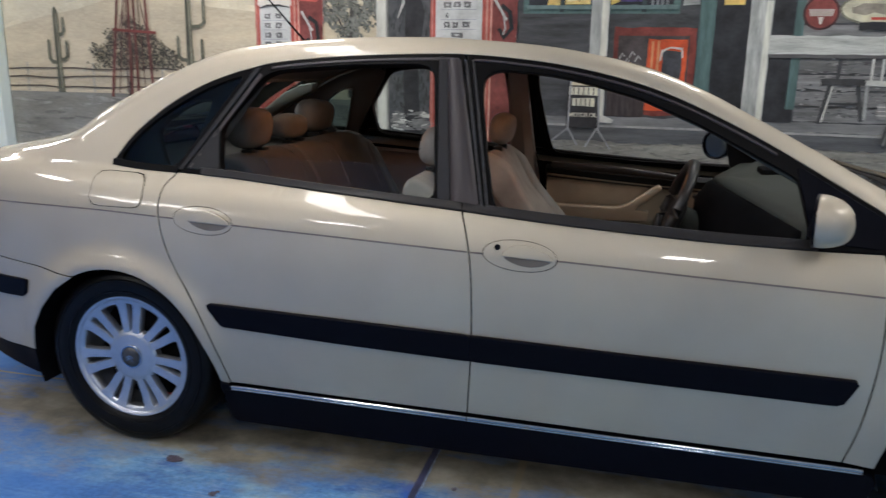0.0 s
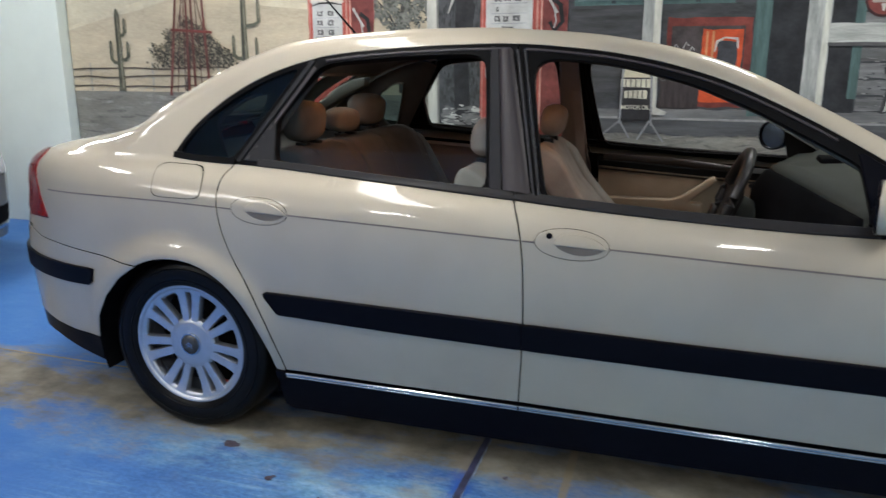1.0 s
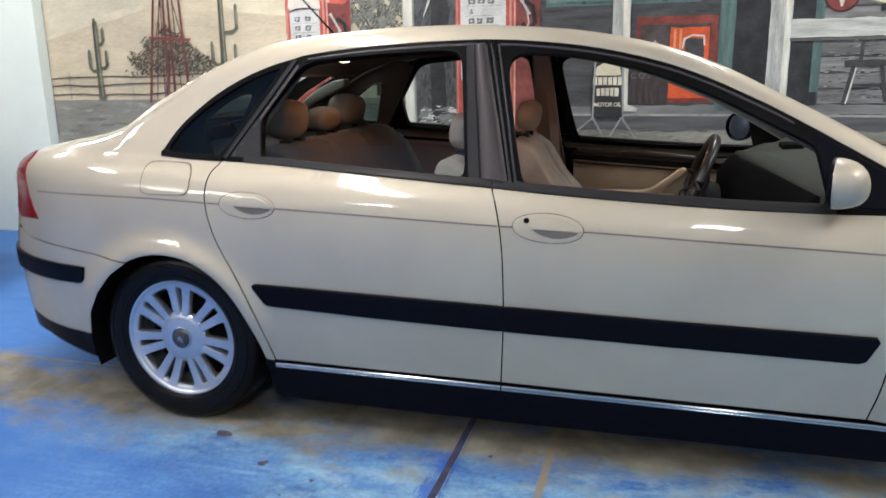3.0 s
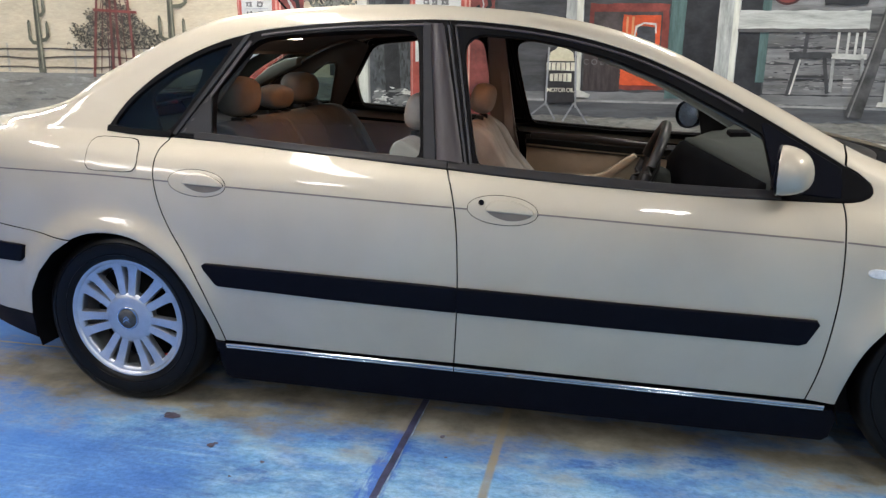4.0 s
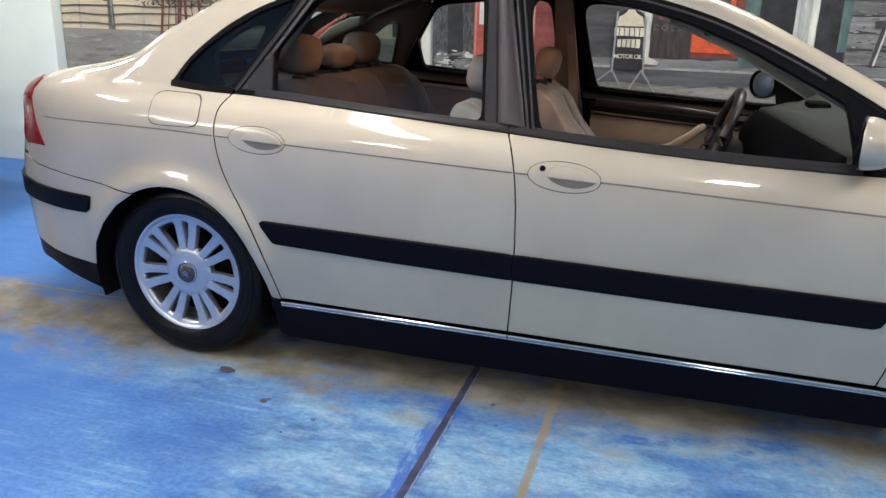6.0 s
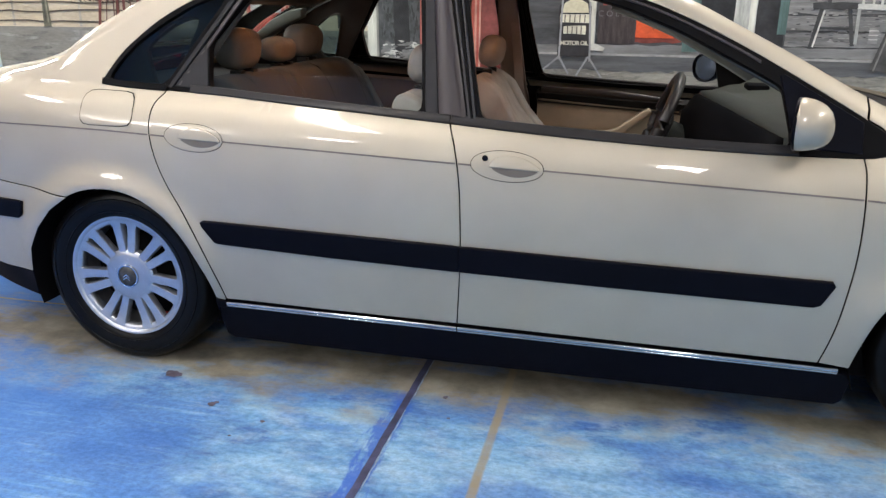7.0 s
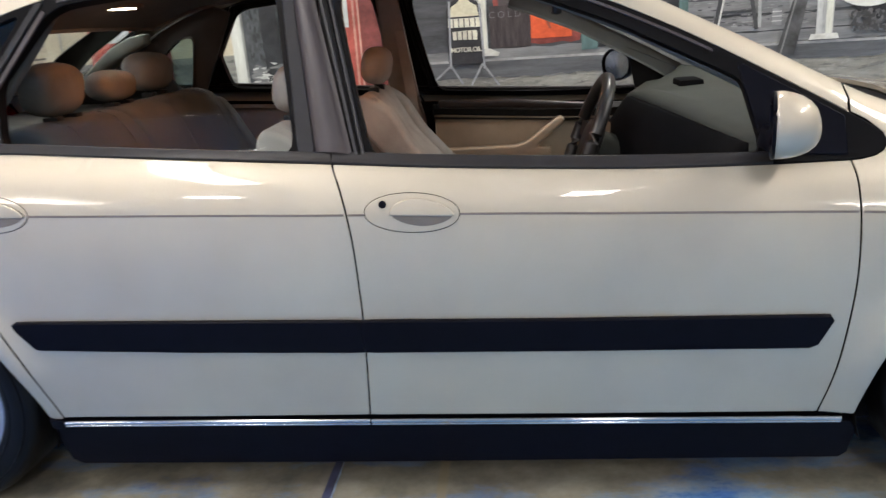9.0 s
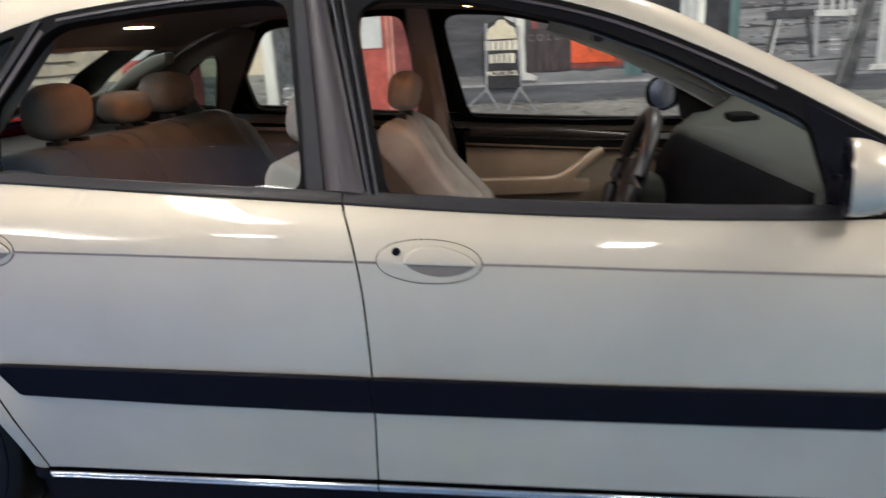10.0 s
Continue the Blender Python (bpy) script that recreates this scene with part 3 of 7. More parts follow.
def area2(p):
    return sum(p[i][0] * p[(i + 1) % len(p)][1] - p[(i + 1) % len(p)][0] * p[i][1] for i in range(len(p)))


def shrink(p, g):
    """Move an outline inwards (counter-clockwise outlines) by g."""
    out = []
    n = len(p)
    for i in range(n):
        a, b, c = Vector(p[i - 1]), Vector(p[i]), Vector(p[(i + 1) % n])
        d1, d2 = (b - a).normalized(), (c - b).normalized()
        n1, n2 = Vector((-d1.y, d1.x)), Vector((-d2.y, d2.x))
        s = n1 + n2
        k = g / max(0.5, 1 + n1.dot(n2)) if s.length > 1e-6 else 0
        out.append(tuple(b + s * k))
    return out


from mathutils.geometry import delaunay_2d_cdt


def panel(name, outline, mat, parent, label="", off=0.0, res=0.035, gap=0.0033, holes=(), side=-1, depth=0.016, shoulder=False, edge=0.0015):
    """A sheet-metal panel, glass or trim piece that follows the flank; outline in side view (x, z)."""
    o = [(u_of(x), z + lift(z)) for x, z in outline]
    if area2(o) < 0:
        o.reverse()
    o = shrink(dense(o, res * 0.7), gap)
    hs = []
    for h in holes:
        h = [(u_of(x), z + lift(z)) for x, z in h]
        if area2(h) > 0:
            h.reverse()
        hs.append(shrink(dense(h, res * 0.7), gap))
    us, zs_ = [p[0] for p in o], [p[1] for p in o]
    gu, gz = np.meshgrid(np.arange(min(us) + res / 2, max(us), res), np.arange(min(zs_) + res / 2, max(zs_), res))
    gu, gz = gu.ravel() + 0.0007, gz.ravel() + 0.0003
    if shoulder:
        su = np.arange(min(us), max(us), res)
        eu, ez = [], []
        for d in (0.003, 0.008, 0.016, 0.026, 0.038, 0.052, 0.07):
            eu += list(su)
            ez += [SHOULDER(x_plan(u)[0]) - d for u in su]
        keep = np.array([SHOULDER(x_plan(u)[0]) - z > 0.085 for u, z in zip(gu, gz)], bool)
        gu, gz = np.concatenate([gu[keep], eu]), np.concatenate([gz[keep], ez])
    ok = inside(gu, gz, o)
    for h in hs:
        ok &= ~inside(gu, gz, h)
    edges_pts = np.array(o + [p for h in hs for p in h])
    gu, gz = gu[ok], gz[ok]
    if len(gu):
        lim = 0.35 * res
        dmin = np.array([np.min((edges_pts[:, 0] - a) ** 2 + (edges_pts[:, 1] - b) ** 2) for a, b in zip(gu, gz)])
        far = dmin > (0.0025 if shoulder else lim) ** 2
        gu, gz = gu[far], gz[far]
    pts = list(o)
    loops = [list(range(len(o)))]
    for h in hs:
        loops.append(list(range(len(pts), len(pts) + len(h))))
        pts += h
    pts += list(zip(gu.tolist(), gz.tolist()))
    cons = [(l[i], l[(i + 1) % len(l)]) for l in loops for i in range(len(l))]
    vv, _, ff, *_ = delaunay_2d_cdt([Vector(p) for p in pts], cons, [], 0, 1e-7)
    vv = [tuple(v) for v in vv]
    cx = np.array([sum(vv[i][0] for i in f) / len(f) for f in ff])
    cz = np.array([sum(vv[i][1] for i in f) / len(f) for f in ff])
    ok = inside(cx, cz, o)
    for h in hs:
        ok &= ~inside(cx, cz, h)
    V, N, F, dark = [], [], [], []
    for u, z in vv:
        p, n = body_frame(u, z)
        V.append(p + n * off)
        N.append(n)
    for f, k in zip(ff, ok):
        if k:
            F.append(tuple(f))
    for poly in [o] + hs:
        m = len(poly)
        base = len(V)
        for i in range(m):
            a, b = poly[i - 1], poly[(i + 1) % m]
            t = Vector((b[0] - a[0], 0, b[1] - a[1]))
            p, n = body_frame(*poly[i])
            p = p + n * off
            outw = Vector((t.z, 0, -t.x))
            outw = (outw - n * outw.dot(n))
            outw = outw.normalized() if outw.length > 1e-9 else Vector((0, 0, 1))
            for q, nn in ((p, n), (p + outw * edge * 0.7 - n * edge * 0.3, (n + outw).normalized()), (p + outw * edge - n * edge, outw), (p + outw * edge - n * depth, outw)):
                V.append(q)
                N.append(nn)
        for i in range(m):
            a, b = base + 4 * i, base + 4 * ((i + 1) % m)
            for k in range(3):
                if k == 2:
                    dark.append(len(F))
                F.append((a + k, a + k + 1, b + k + 1, b + k))
    if side > 0:
        V = [Vector((v.x, -v.y, v.z)) for v in V]
        N = [Vector((n.x, -n.y, n.z)) for n in N]
        F = [f[::-1] for f in F]
    ob = put(name, V, F, mat, parent, label, normals=N)
    if mat is M_PAINT and depth > 0.01:
        ob.data.materials.append(M_GAP)
        for k in dark:
            ob.data.polygons[k].material_index = 1
    return ob


def top_sheet(name, x_from, x_to, mat, parent, label="", s0=-0.985, s1=0.985, drop=0.0, nx=28, ns=24, thick=0.012):
    """A sheet of the upper body (bonnet, screens, roof, boot) between two lines across the car."""
    V, F = [], []

    def place(x, s):
        x = min(max(x, -0.975), 3.755)
        u = u_of(x)
        yt = max(-body(u, SHOULDER(x)).y, 0.001)
        y = s * yt
        z = SHOULDER(x) + CROWN(x) * (1 - s * s) - 0.0015
        return Vector((x, y, z - (drop(x) if callable(drop) else drop)))

    for i in range(nx + 1):
        for j in range(ns + 1):
            s = s0 + (s1 - s0) * j / ns
            V.append(place(x_from(s) + (x_to(s) - x_from(s)) * i / nx, s))
    w = ns + 1
    for i in range(nx):
        for j in range(ns):
            F.append((i * w + j, (i + 1) * w + j, (i + 1) * w + j + 1, i * w + j + 1))
    rim = [j for j in range(w)] + [i * w + ns for i in range(1, nx + 1)] + [nx * w + j for j in range(ns - 1, -1, -1)] + [i * w for i in range(nx - 1, 0, -1)]
    base = len(V)
    for r in rim:
        V.append(V[r])
        V.append(V[r] - Vector((0, 0, thick)))
    m = len(rim)
    for k in range(m):
        a, b = base + 2 * k, base + 2 * ((k + 1) % m)
        F.append((a, b, b + 1, a + 1))
    return put(name, V, F, mat, parent, label)


# ---------------------------------------------------------------- outlines of the car in side view
BELT = [(-0.012, 0.992), (0.076, 0.984), (0.226, 0.977), (0.411, 0.969), (0.612, 0.953), (0.806, 0.938), (0.994, 0.924), (1.18, 0.911), (1.353, 0.898), (1.523, 0.887), (1.688, 0.878), (1.848, 0.870), (2.005, 0.865), (2.158, 0.862), (2.31, 0.861)]
TIP = [(2.35, 0.862), (2.378, 0.867), (2.396, 0.876), (2.404, 0.888), (2.403, 0.900), (2.397, 0.912)]
HEAD = [(-0.012, 1.000), (0.041, 1.078), (0.098, 1.133), (0.175, 1.192), (0.273, 1.246), (0.372, 1.284), (0.451, 1.305), (0.51, 1.319), (0.666, 1.336), (0.858, 1.348), (1.063, 1.354), (1.145, 1.353), (1.227, 1.349), (1.317, 1.341), (1.405, 1.331), (1.492, 1.317), (1.579, 1.299), (1.664, 1.277), (1.748, 1.250), (1.831, 1.217), (1.913, 1.180), (1.994, 1.141), (2.074, 1.099), (2.152, 1.056), (2.229, 1.013), (2.305, 0.970), (2.364, 0.935)]
REAR_GAP = [(0.228, 0.977), (0.204, 0.941), (0.194, 0.898), (0.193, 0.853), (0.200, 0.797), (0.218, 0.731), (0.247, 0.664), (0.284, 0.600), (0.324, 0.520), (0.362, 0.425), (0.386, 0.335), (0.398, 0.275)]
MID_GAP = [(1.182, 0.911), (1.200, 0.867), (1.216, 0.803), (1.226, 0.716), (1.229, 0.625), (1.229, 0.535), (1.224, 0.412), (1.213, 0.268)]
FRONT_GAP = [(2.327, 0.861), (2.329, 0.827), (2.330, 0.770), (2.333, 0.692), (2.334, 0.609), (2.331, 0.535), (2.321, 0.420), (2.308, 0.330), (2.292, 0.258)]
REAR_ARCH = [(0.362, 0.262), (0.350, 0.336), (0.315, 0.430), (0.264, 0.520), (0.204, 0.585), (0.126, 0.632), (0.038, 0.652), (-0.053, 0.647), (-0.139, 0.617), (-0.218, 0.563), (-0.285, 0.491), (-0.336, 0.408), (-0.372, 0.309), (-0.395, 0.200)]
FRONT_ARCH = [(2.377, 0.250), (2.386, 0.314), (2.408, 0.414), (2.447, 0.491), (2.503, 0.555), (2.578, 0.603), (2.656, 0.628), (2.725, 0.636), (2.801, 0.630), (2.888, 0.602), (2.958, 0.556), (3.02, 0.490), (3.065, 0.410), (3.095, 0.310), (3.10, 0.215)]
SEAM = [(-0.139, 0.617), (-0.202, 0.624), (-0.303, 0.638), (-0.439, 0.651), (-0.545, 0.662), (-0.62, 0.668), (-0.70, 0.690)]
REAR_GLASS = [(0.376, 0.981), (0.358, 1.126), (0.392, 1.168), (0.457, 1.250), (0.490, 1.283), (0.532, 1.299), (0.765, 1.318), (0.985, 1.325), (1.030, 1.318), (1.050, 1.296), (1.093, 0.934), (0.8, 0.952)]
FRONT_GLASS = [(1.274, 0.918), (1.240, 1.060), (1.206, 1.240), (1.207, 1.284), (1.229, 1.304), (1.266, 1.311), (1.407, 1.300), (1.495, 1.284), (1.667, 1.241), (1.834, 1.175), (1.996, 1.094), (2.092, 1.046), (2.110, 1.030), (2.146, 0.880), (1.7, 0.893)]
QUARTER_GLASS = [(0.004, 1.004), (0.050, 1.070), (0.106, 1.126), (0.181, 1.178), (0.279, 1.234), (0.374, 1.270), (0.418, 1.281), (0.218, 0.990)]


def spline(pts, n=3):
    out = []
    for i in range(len(pts) - 1):
        p0, p1, p2, p3 = (Vector(pts[max(i - 1, 0)]), Vector(pts[i]), Vector(pts[i + 1]), Vector(pts[min(i + 2, len(pts) - 1)]))
        for k in range(n):
            t = k / n
            out.append(tuple(0.5 * (2 * p1 + (p2 - p0) * t + (2 * p0 - 5 * p1 + 4 * p2 - p3) * t * t + (3 * p1 - p0 - 3 * p2 + p3) * t ** 3)))
    return out + [tuple(pts[-1])]


def soften(pts, n=2, k=0.22):
    for _ in range(n):
        out = []
        for i in range(len(pts)):
            a, b = Vector(pts[i]), Vector(pts[(i + 1) % len(pts)])
            kk = min(k, 0.02 / max((b - a).length, 1e-6))
            out += [tuple(a.lerp(b, kk)), tuple(b.lerp(a, kk))]
        pts = out
    return pts


REAR_ARCH, FRONT_ARCH = spline(REAR_ARCH), spline(FRONT_ARCH)
REAR_GAP, MID_GAP, FRONT_GAP = spline(REAR_GAP), spline(MID_GAP), spline(FRONT_GAP)
HEAD, BELT = spline(HEAD), spline(BELT, 2)
REAR_GLASS, FRONT_GLASS, QUARTER_GLASS = soften(REAR_GLASS), soften(FRONT_GLASS), soften(QUARTER_GLASS)


def ellipse(cx, cz, rx, rz, n=36, p=2.0, lean=0.0):
    sg = lambda v, e: math.copysign(abs(v) ** e, v)
    out = []
    for i in range(n):
        a = 2 * math.pi * i / n
        x, z = rx * sg(math.cos(a), 2 / p), rz * sg(math.sin(a), 2 / p)
        out.append((cx + x, cz + z + lean * x))
    return out


def flank(car, side):
    """All pieces of one side of the car."""
    near = side < 0
    kw = dict(side=side)
    rise = [(x, SHOULDER(x)) for x in [-0.975 + 0.04 * i for i in range(84)] if x < 2.34]
    # rear quarter with pillar, roof rail and screen pillar in one pressing
    top = rise[::-1]
    low_head = [p for p in HEAD if p[0] < 2.31] + [(2.33, 0.955)]
    quarter = [(2.33, 0.955), (2.338, SHOULDER(2.338))] + [p for p in top if p[0] > -0.655] + [(-0.655, SHOULDER(-0.655) - 0.012), (-0.642, 0.984), (-0.646, 0.945), (-0.638, 0.89), (-0.622, 0.84), (-0.592, 0.795), (-0.562, 0.748), (-0.69, 0.742), (-0.70, 0.690)] + SEAM[::-1][1:]
    quarter += [p for p in REAR_ARCH[::-1] if p[0] > -0.135 and p[1] > 0.27] + [(0.386, 0.262), (0.398, 0.275)] + REAR_GAP[::-1][1:] + [(0.076, 0.984), (-0.012, 0.992)] + low_head
    q = panel("rear_quarter", quarter, M_PAINT, car, "champagne metallic rear quarter panel and roof rail", shoulder=True, res=0.03, **kw)
    flap = soften([(-0.052, 0.972), (-0.062, 0.868), (0.130, 0.866), (0.128, 0.965)], 2, 0.2)
    panel("flap_gap", [(x + (0.003 if x > 0.03 else -0.003), z + (0.003 if z > 0.92 else -0.003)) for x, z in flap], M_GAP, q, "dark shut line", off=0.0016, res=0.03, gap=0, edge=0.0003, depth=0.001, **kw) if near else None
    panel("fuel_flap", flap, M_PAINT, q, "square fuel filler flap", off=0.0032, res=0.03, gap=0, edge=0.002, depth=0.006, **kw) if near else None
    # doors
    rear_door = [p for p in BELT if 0.2 < p[0] < 1.19][::-1] + REAR_GAP[1:] + [(0.8, 0.270)] + MID_GAP[::-1]
    rd = panel("rear_door", rear_door, M_PAINT, car, "champagne metallic rear door", res=0.03, **kw)
    front_door = [p for p in BELT if 1.19 < p[0] < 2.32][::-1] + MID_GAP + [(1.75, 0.262)] + FRONT_GAP[::-1]
    fd = panel("front_door", front_door, M_PAINT, car, "champagne metallic front door", res=0.03, **kw)
    # front wing
    wing_top = [(2.340 + 0.05 * i, SHOULDER(2.340 + 0.05 * i)) for i in range(22)]
    wing = FRONT_GAP[::-1] + TIP[0:] + [(2.364, 0.940), (2.3325, 0.9565)] + [(2.340, SHOULDER(2.340))] + wing_top[1:] + [(3.42, 0.60), (3.06, 0.56)]
    wing += [(2.888 + 0.07, 0.556)] + [p for p in FRONT_ARCH[::-1] if p[0] < 2.95]
    w = panel("front_wing", wing, M_PAINT, car, "champagne metallic front wing", shoulder=True, res=0.03, **kw)
    lampo = ellipse(2.426, 0.677, 0.026, 0.010, 24, 2.4, -0.05)
    panel("side_repeater", lampo, M_CLEARLENS, w, "clear side indicator lens", off=0.007, res=0.02, gap=0, edge=0.004, depth=0.01, **kw)
    # bumpers
    rb = [(-0.139, 0.615)] + SEAM[1:] + [(-0.80, 0.70), (-0.975, 0.70), (-0.975, 0.40), (-0.745, 0.345), (-0.619, 0.320), (-0.498, 0.309), (-0.378, 0.308)] + [(-0.372, 0.309), (-0.336, 0.408), (-0.285, 0.491), (-0.218, 0.563)]
    b = panel("rear_bumper", rb, M_PAINT, car, "champagne rear bumper side", **kw)
    panel("bumper_strip", [(-0.345, 0.580), (-0.483, 0.582), (-0.635, 0.588), (-0.745, 0.600), (-0.975, 0.60), (-0.975, 0.535), (-0.751, 0.532), (-0.620, 0.524), (-0.467, 0.520), (-0.372, 0.522), (-0.355, 0.535)], M_BLACK, b, "black rubbing strip", off=0.011, gap=0, edge=0.004, depth=0.014, **kw)
    panel("rear_valance", [(-0.378, 0.306), (-0.498, 0.307), (-0.619, 0.318), (-0.745, 0.343), (-0.90, 0.36), (-0.975, 0.36), (-0.975, 0.27), (-0.80, 0.265), (-0.644, 0.256), (-0.499, 0.220), (-0.365, 0.190), (-0.395, 0.21)], M_BLACK, b, "black lower valance", off=-0.004, **kw)
    fb = [(3.065, 0.555), (3.42, 0.595), (3.60, 0.60), (3.755, 0.60), (3.755, 0.22), (3.4, 0.20), (3.10, 0.205), (3.095, 0.310), (3.065, 0.410), (3.02, 0.490), (2.968, 0.548)]
    f = panel("front_bumper", fb, M_PAINT, car, "champagne front bumper side", **kw)
    panel("air_intake", [(3.46, 0.40), (3.755, 0.415), (3.755, 0.30), (3.44, 0.31)], M_DARK, f, "black lower air intake", off=0.003, gap=0, edge=0.003, **kw)
    panel("bumper_lip", [(3.25, 0.288), (3.755, 0.296), (3.755, 0.276), (3.25, 0.270)], M_CHROME, f, "bright lower lip", off=0.006, gap=0, edge=0.003, **kw)
    panel("headlight", [(3.40, 0.615), (3.47, 0.735), (3.56, 0.70), (3.665, 0.66), (3.66, 0.615), (3.54, 0.60)], M_CLEARLENS, car, "clear headlight", off=0.003, gap=0, edge=0.004, **kw)
    panel("nose_panel", [(3.385, 0.60)] + [(3.385 + 0.0123 * i, SHOULDER(3.385 + 0.0123 * i) - 0.001) for i in range(31)] + [(3.757, 0.60)], M_PAINT, car, "champagne front panel round the lamps", off=-0.003, gap=0, **kw)
    panel("grille_surround", [(3.728, 0.635), (3.755, 0.64), (3.755, 0.55), (3.725, 0.555)], M_CHROME, car, "chrome grille surround", off=0.004, gap=0, edge=0.003, **kw)
    panel("grille", [(3.738, 0.625), (3.755, 0.63), (3.755, 0.56), (3.736, 0.565)], M_DARK, car, "dark grille with bright edge", off=0.006, gap=0, edge=0.004, **kw)
    panel("tail_light", [(-0.642, 0.984), (-0.68, 0.986), (-0.72, 0.972), (-0.80, 0.93), (-0.84, 0.85), (-0.80, 0.78), (-0.70, 0.742), (-0.562, 0.752), (-0.592, 0.795), (-0.622, 0.84), (-0.638, 0.89), (-0.646, 0.945)], M_REDLENS, car, "red tail light lens", off=0.004, gap=0.001, edge=0.004, res=0.025, **kw)
    panel("tail_panel", [(-0.655, SHOULDER(-0.655) - 0.014), (-0.72, 0.978), (-0.80, 0.935), (-0.845, 0.85), (-0.80, 0.775), (-0.70, 0.738), (-0.69, 0.70), (-0.80, 0.702), (-0.975, 0.702), (-0.975, 0.945), (-0.9, SHOULDER(-0.9) - 0.004), (-0.8, SHOULDER(-0.8) - 0.008)], M_PAINT, car, "champagne boot lid rear", **kw)
    # rubbing strips on the doors
    panel("rubbing_strip", [(0.352, 0.558), (0.357, 0.545), (0.395, 0.494), (0.405, 0.490), (0.8, 0.474), (1.224, 0.463), (1.224, 0.541), (0.8, 0.551), (0.36, 0.561)], M_BLACK, rd, "wide black rubbing strip", off=0.012, gap=0.001, edge=0.005, depth=0.016, **kw)
    panel("rubbing_strip", [(1.229, 0.463), (1.7, 0.455), (2.245, 0.449), (2.262, 0.456), (2.290, 0.515), (2.284, 0.523), (1.7, 0.531), (1.229, 0.541)], M_BLACK, fd, "wide black rubbing strip", off=0.012, gap=0.001, edge=0.005, depth=0.016, **kw)
    # crease line below the handles: its shade is painted on as thin dark strips
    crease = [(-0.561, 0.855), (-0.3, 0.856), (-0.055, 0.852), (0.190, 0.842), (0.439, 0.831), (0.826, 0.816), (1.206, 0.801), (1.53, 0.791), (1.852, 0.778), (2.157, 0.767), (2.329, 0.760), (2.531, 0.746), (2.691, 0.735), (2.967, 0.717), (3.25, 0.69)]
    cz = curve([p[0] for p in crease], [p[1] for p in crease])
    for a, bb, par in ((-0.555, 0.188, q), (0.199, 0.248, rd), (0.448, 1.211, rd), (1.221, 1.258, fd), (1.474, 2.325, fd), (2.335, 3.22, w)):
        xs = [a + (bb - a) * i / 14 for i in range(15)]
        panel("groove", [(x, cz(x) + 0.0022) for x in xs] + [(x, cz(x) - 0.0022) for x in xs[::-1]], M_LINE, par, "thin strip with the shade of the flank crease in its colour", off=0.0008, gap=0, res=0.05, edge=0.0004, depth=0.002, **kw)
    # handles
    for cx, czz, rx, par, key in ((0.352, 0.839, 0.100, rd, False), (1.366, 0.804, 0.105, fd, True)):
        hz = cz(cx) if near else czz
        o = ellipse(cx, hz + 0.003, rx, 0.0415, 44, 2.1, -0.045)
        panel("plate_gap", ellipse(cx, hz + 0.003, rx + 0.0032, 0.0447, 44, 2.1, -0.045), M_GAP, par, "thin shut line", off=0.0007, res=0.03, gap=0, edge=0.0003, depth=0.001, **kw)
        hp = panel("handle_plate", o, M_PAINT, par, "oval recessed handle plate", off=0.0022, res=0.02, gap=0, edge=0.0022, depth=0.006, **kw)
        xs = [cx - 0.048 + 0.142 * i / 24 for i in range(25)]
        up = [(x, hz - 0.045 * (x - cx) + 0.031 * math.sin(math.pi * (i / 24) ** 0.8) ** 0.62) for i, x in enumerate(xs)]
        dn = [(x, hz - 0.045 * (x - cx) - 0.026 * math.sin(math.pi * (i / 24)) ** 0.62) for i, x in enumerate(xs)]
        mid = [(x, hz - 0.045 * (x - cx) + 0.001) for x in xs]
        panel("flap_gap", [(x, z + 0.0024) for x, z in up] + [(x, z - 0.002) for x, z in mid[::-1]], M_RECESS, hp, "thin gap round the flap", off=0.0030, res=0.012, gap=0, edge=0.0004, depth=0.002, **kw)
        panel("handle_flap", up + mid[::-1], M_PAINT, hp, "champagne pull flap", off=0.009, res=0.012, gap=0, edge=0.004, depth=0.012, **kw)
        # no hollow is modelled: the recess shade is put into the colour
        panel("handle_recess", mid + dn[::-1], M_RECESS, hp, "finger recess with its shade put into the colour", off=0.0035, res=0.014, gap=0.001, edge=0.0006, depth=0.003, **kw)
        if key:
            panel("key_lock", ellipse(1.301, 0.8205, 0.0075, 0.0068, 18), M_BLACK, hp, "black key lock", off=0.0055, res=0.008, gap=0, edge=0.0015, depth=0.006, **kw)
    # sill with bright strip
    sill = panel("sill", [(0.368, 0.250), (0.372, 0.245), (0.39, 0.246), (2.35, 0.226), (2.372, 0.224), (2.385, 0.205), (2.375, 0.135), (2.36, 0.122), (1.2, 0.118), (0.40, 0.122), (0.378, 0.135), (0.366, 0.20)], M_BLACK, car, "black plastic sill moulding", off=0.004, res=0.04, gap=0, edge=0.006, depth=0.04, **kw)
    for a, bb in ((0.398, 1.211), (1.215, 2.348)):
        for dz, rad, nm, lab in ((0.0025, 0.0066, "sill_trim", "bright chrome strip"), (-0.0075, 0.0036, "sill_bead", "fine chrome bead")):
            pts = []
            for i in range(25):
                x = a + (bb - a) * i / 24
                p, n = body_frame(u_of(x), 0.2575 + dz - 0.0095 * (x - 0.396))
                p = p + n * 0.002
                pts.append((p.x, p.y * (1 if near else -1), p.z))
            part(nm, tube(pts, rad, 12), M_CHROME, sill, lab)
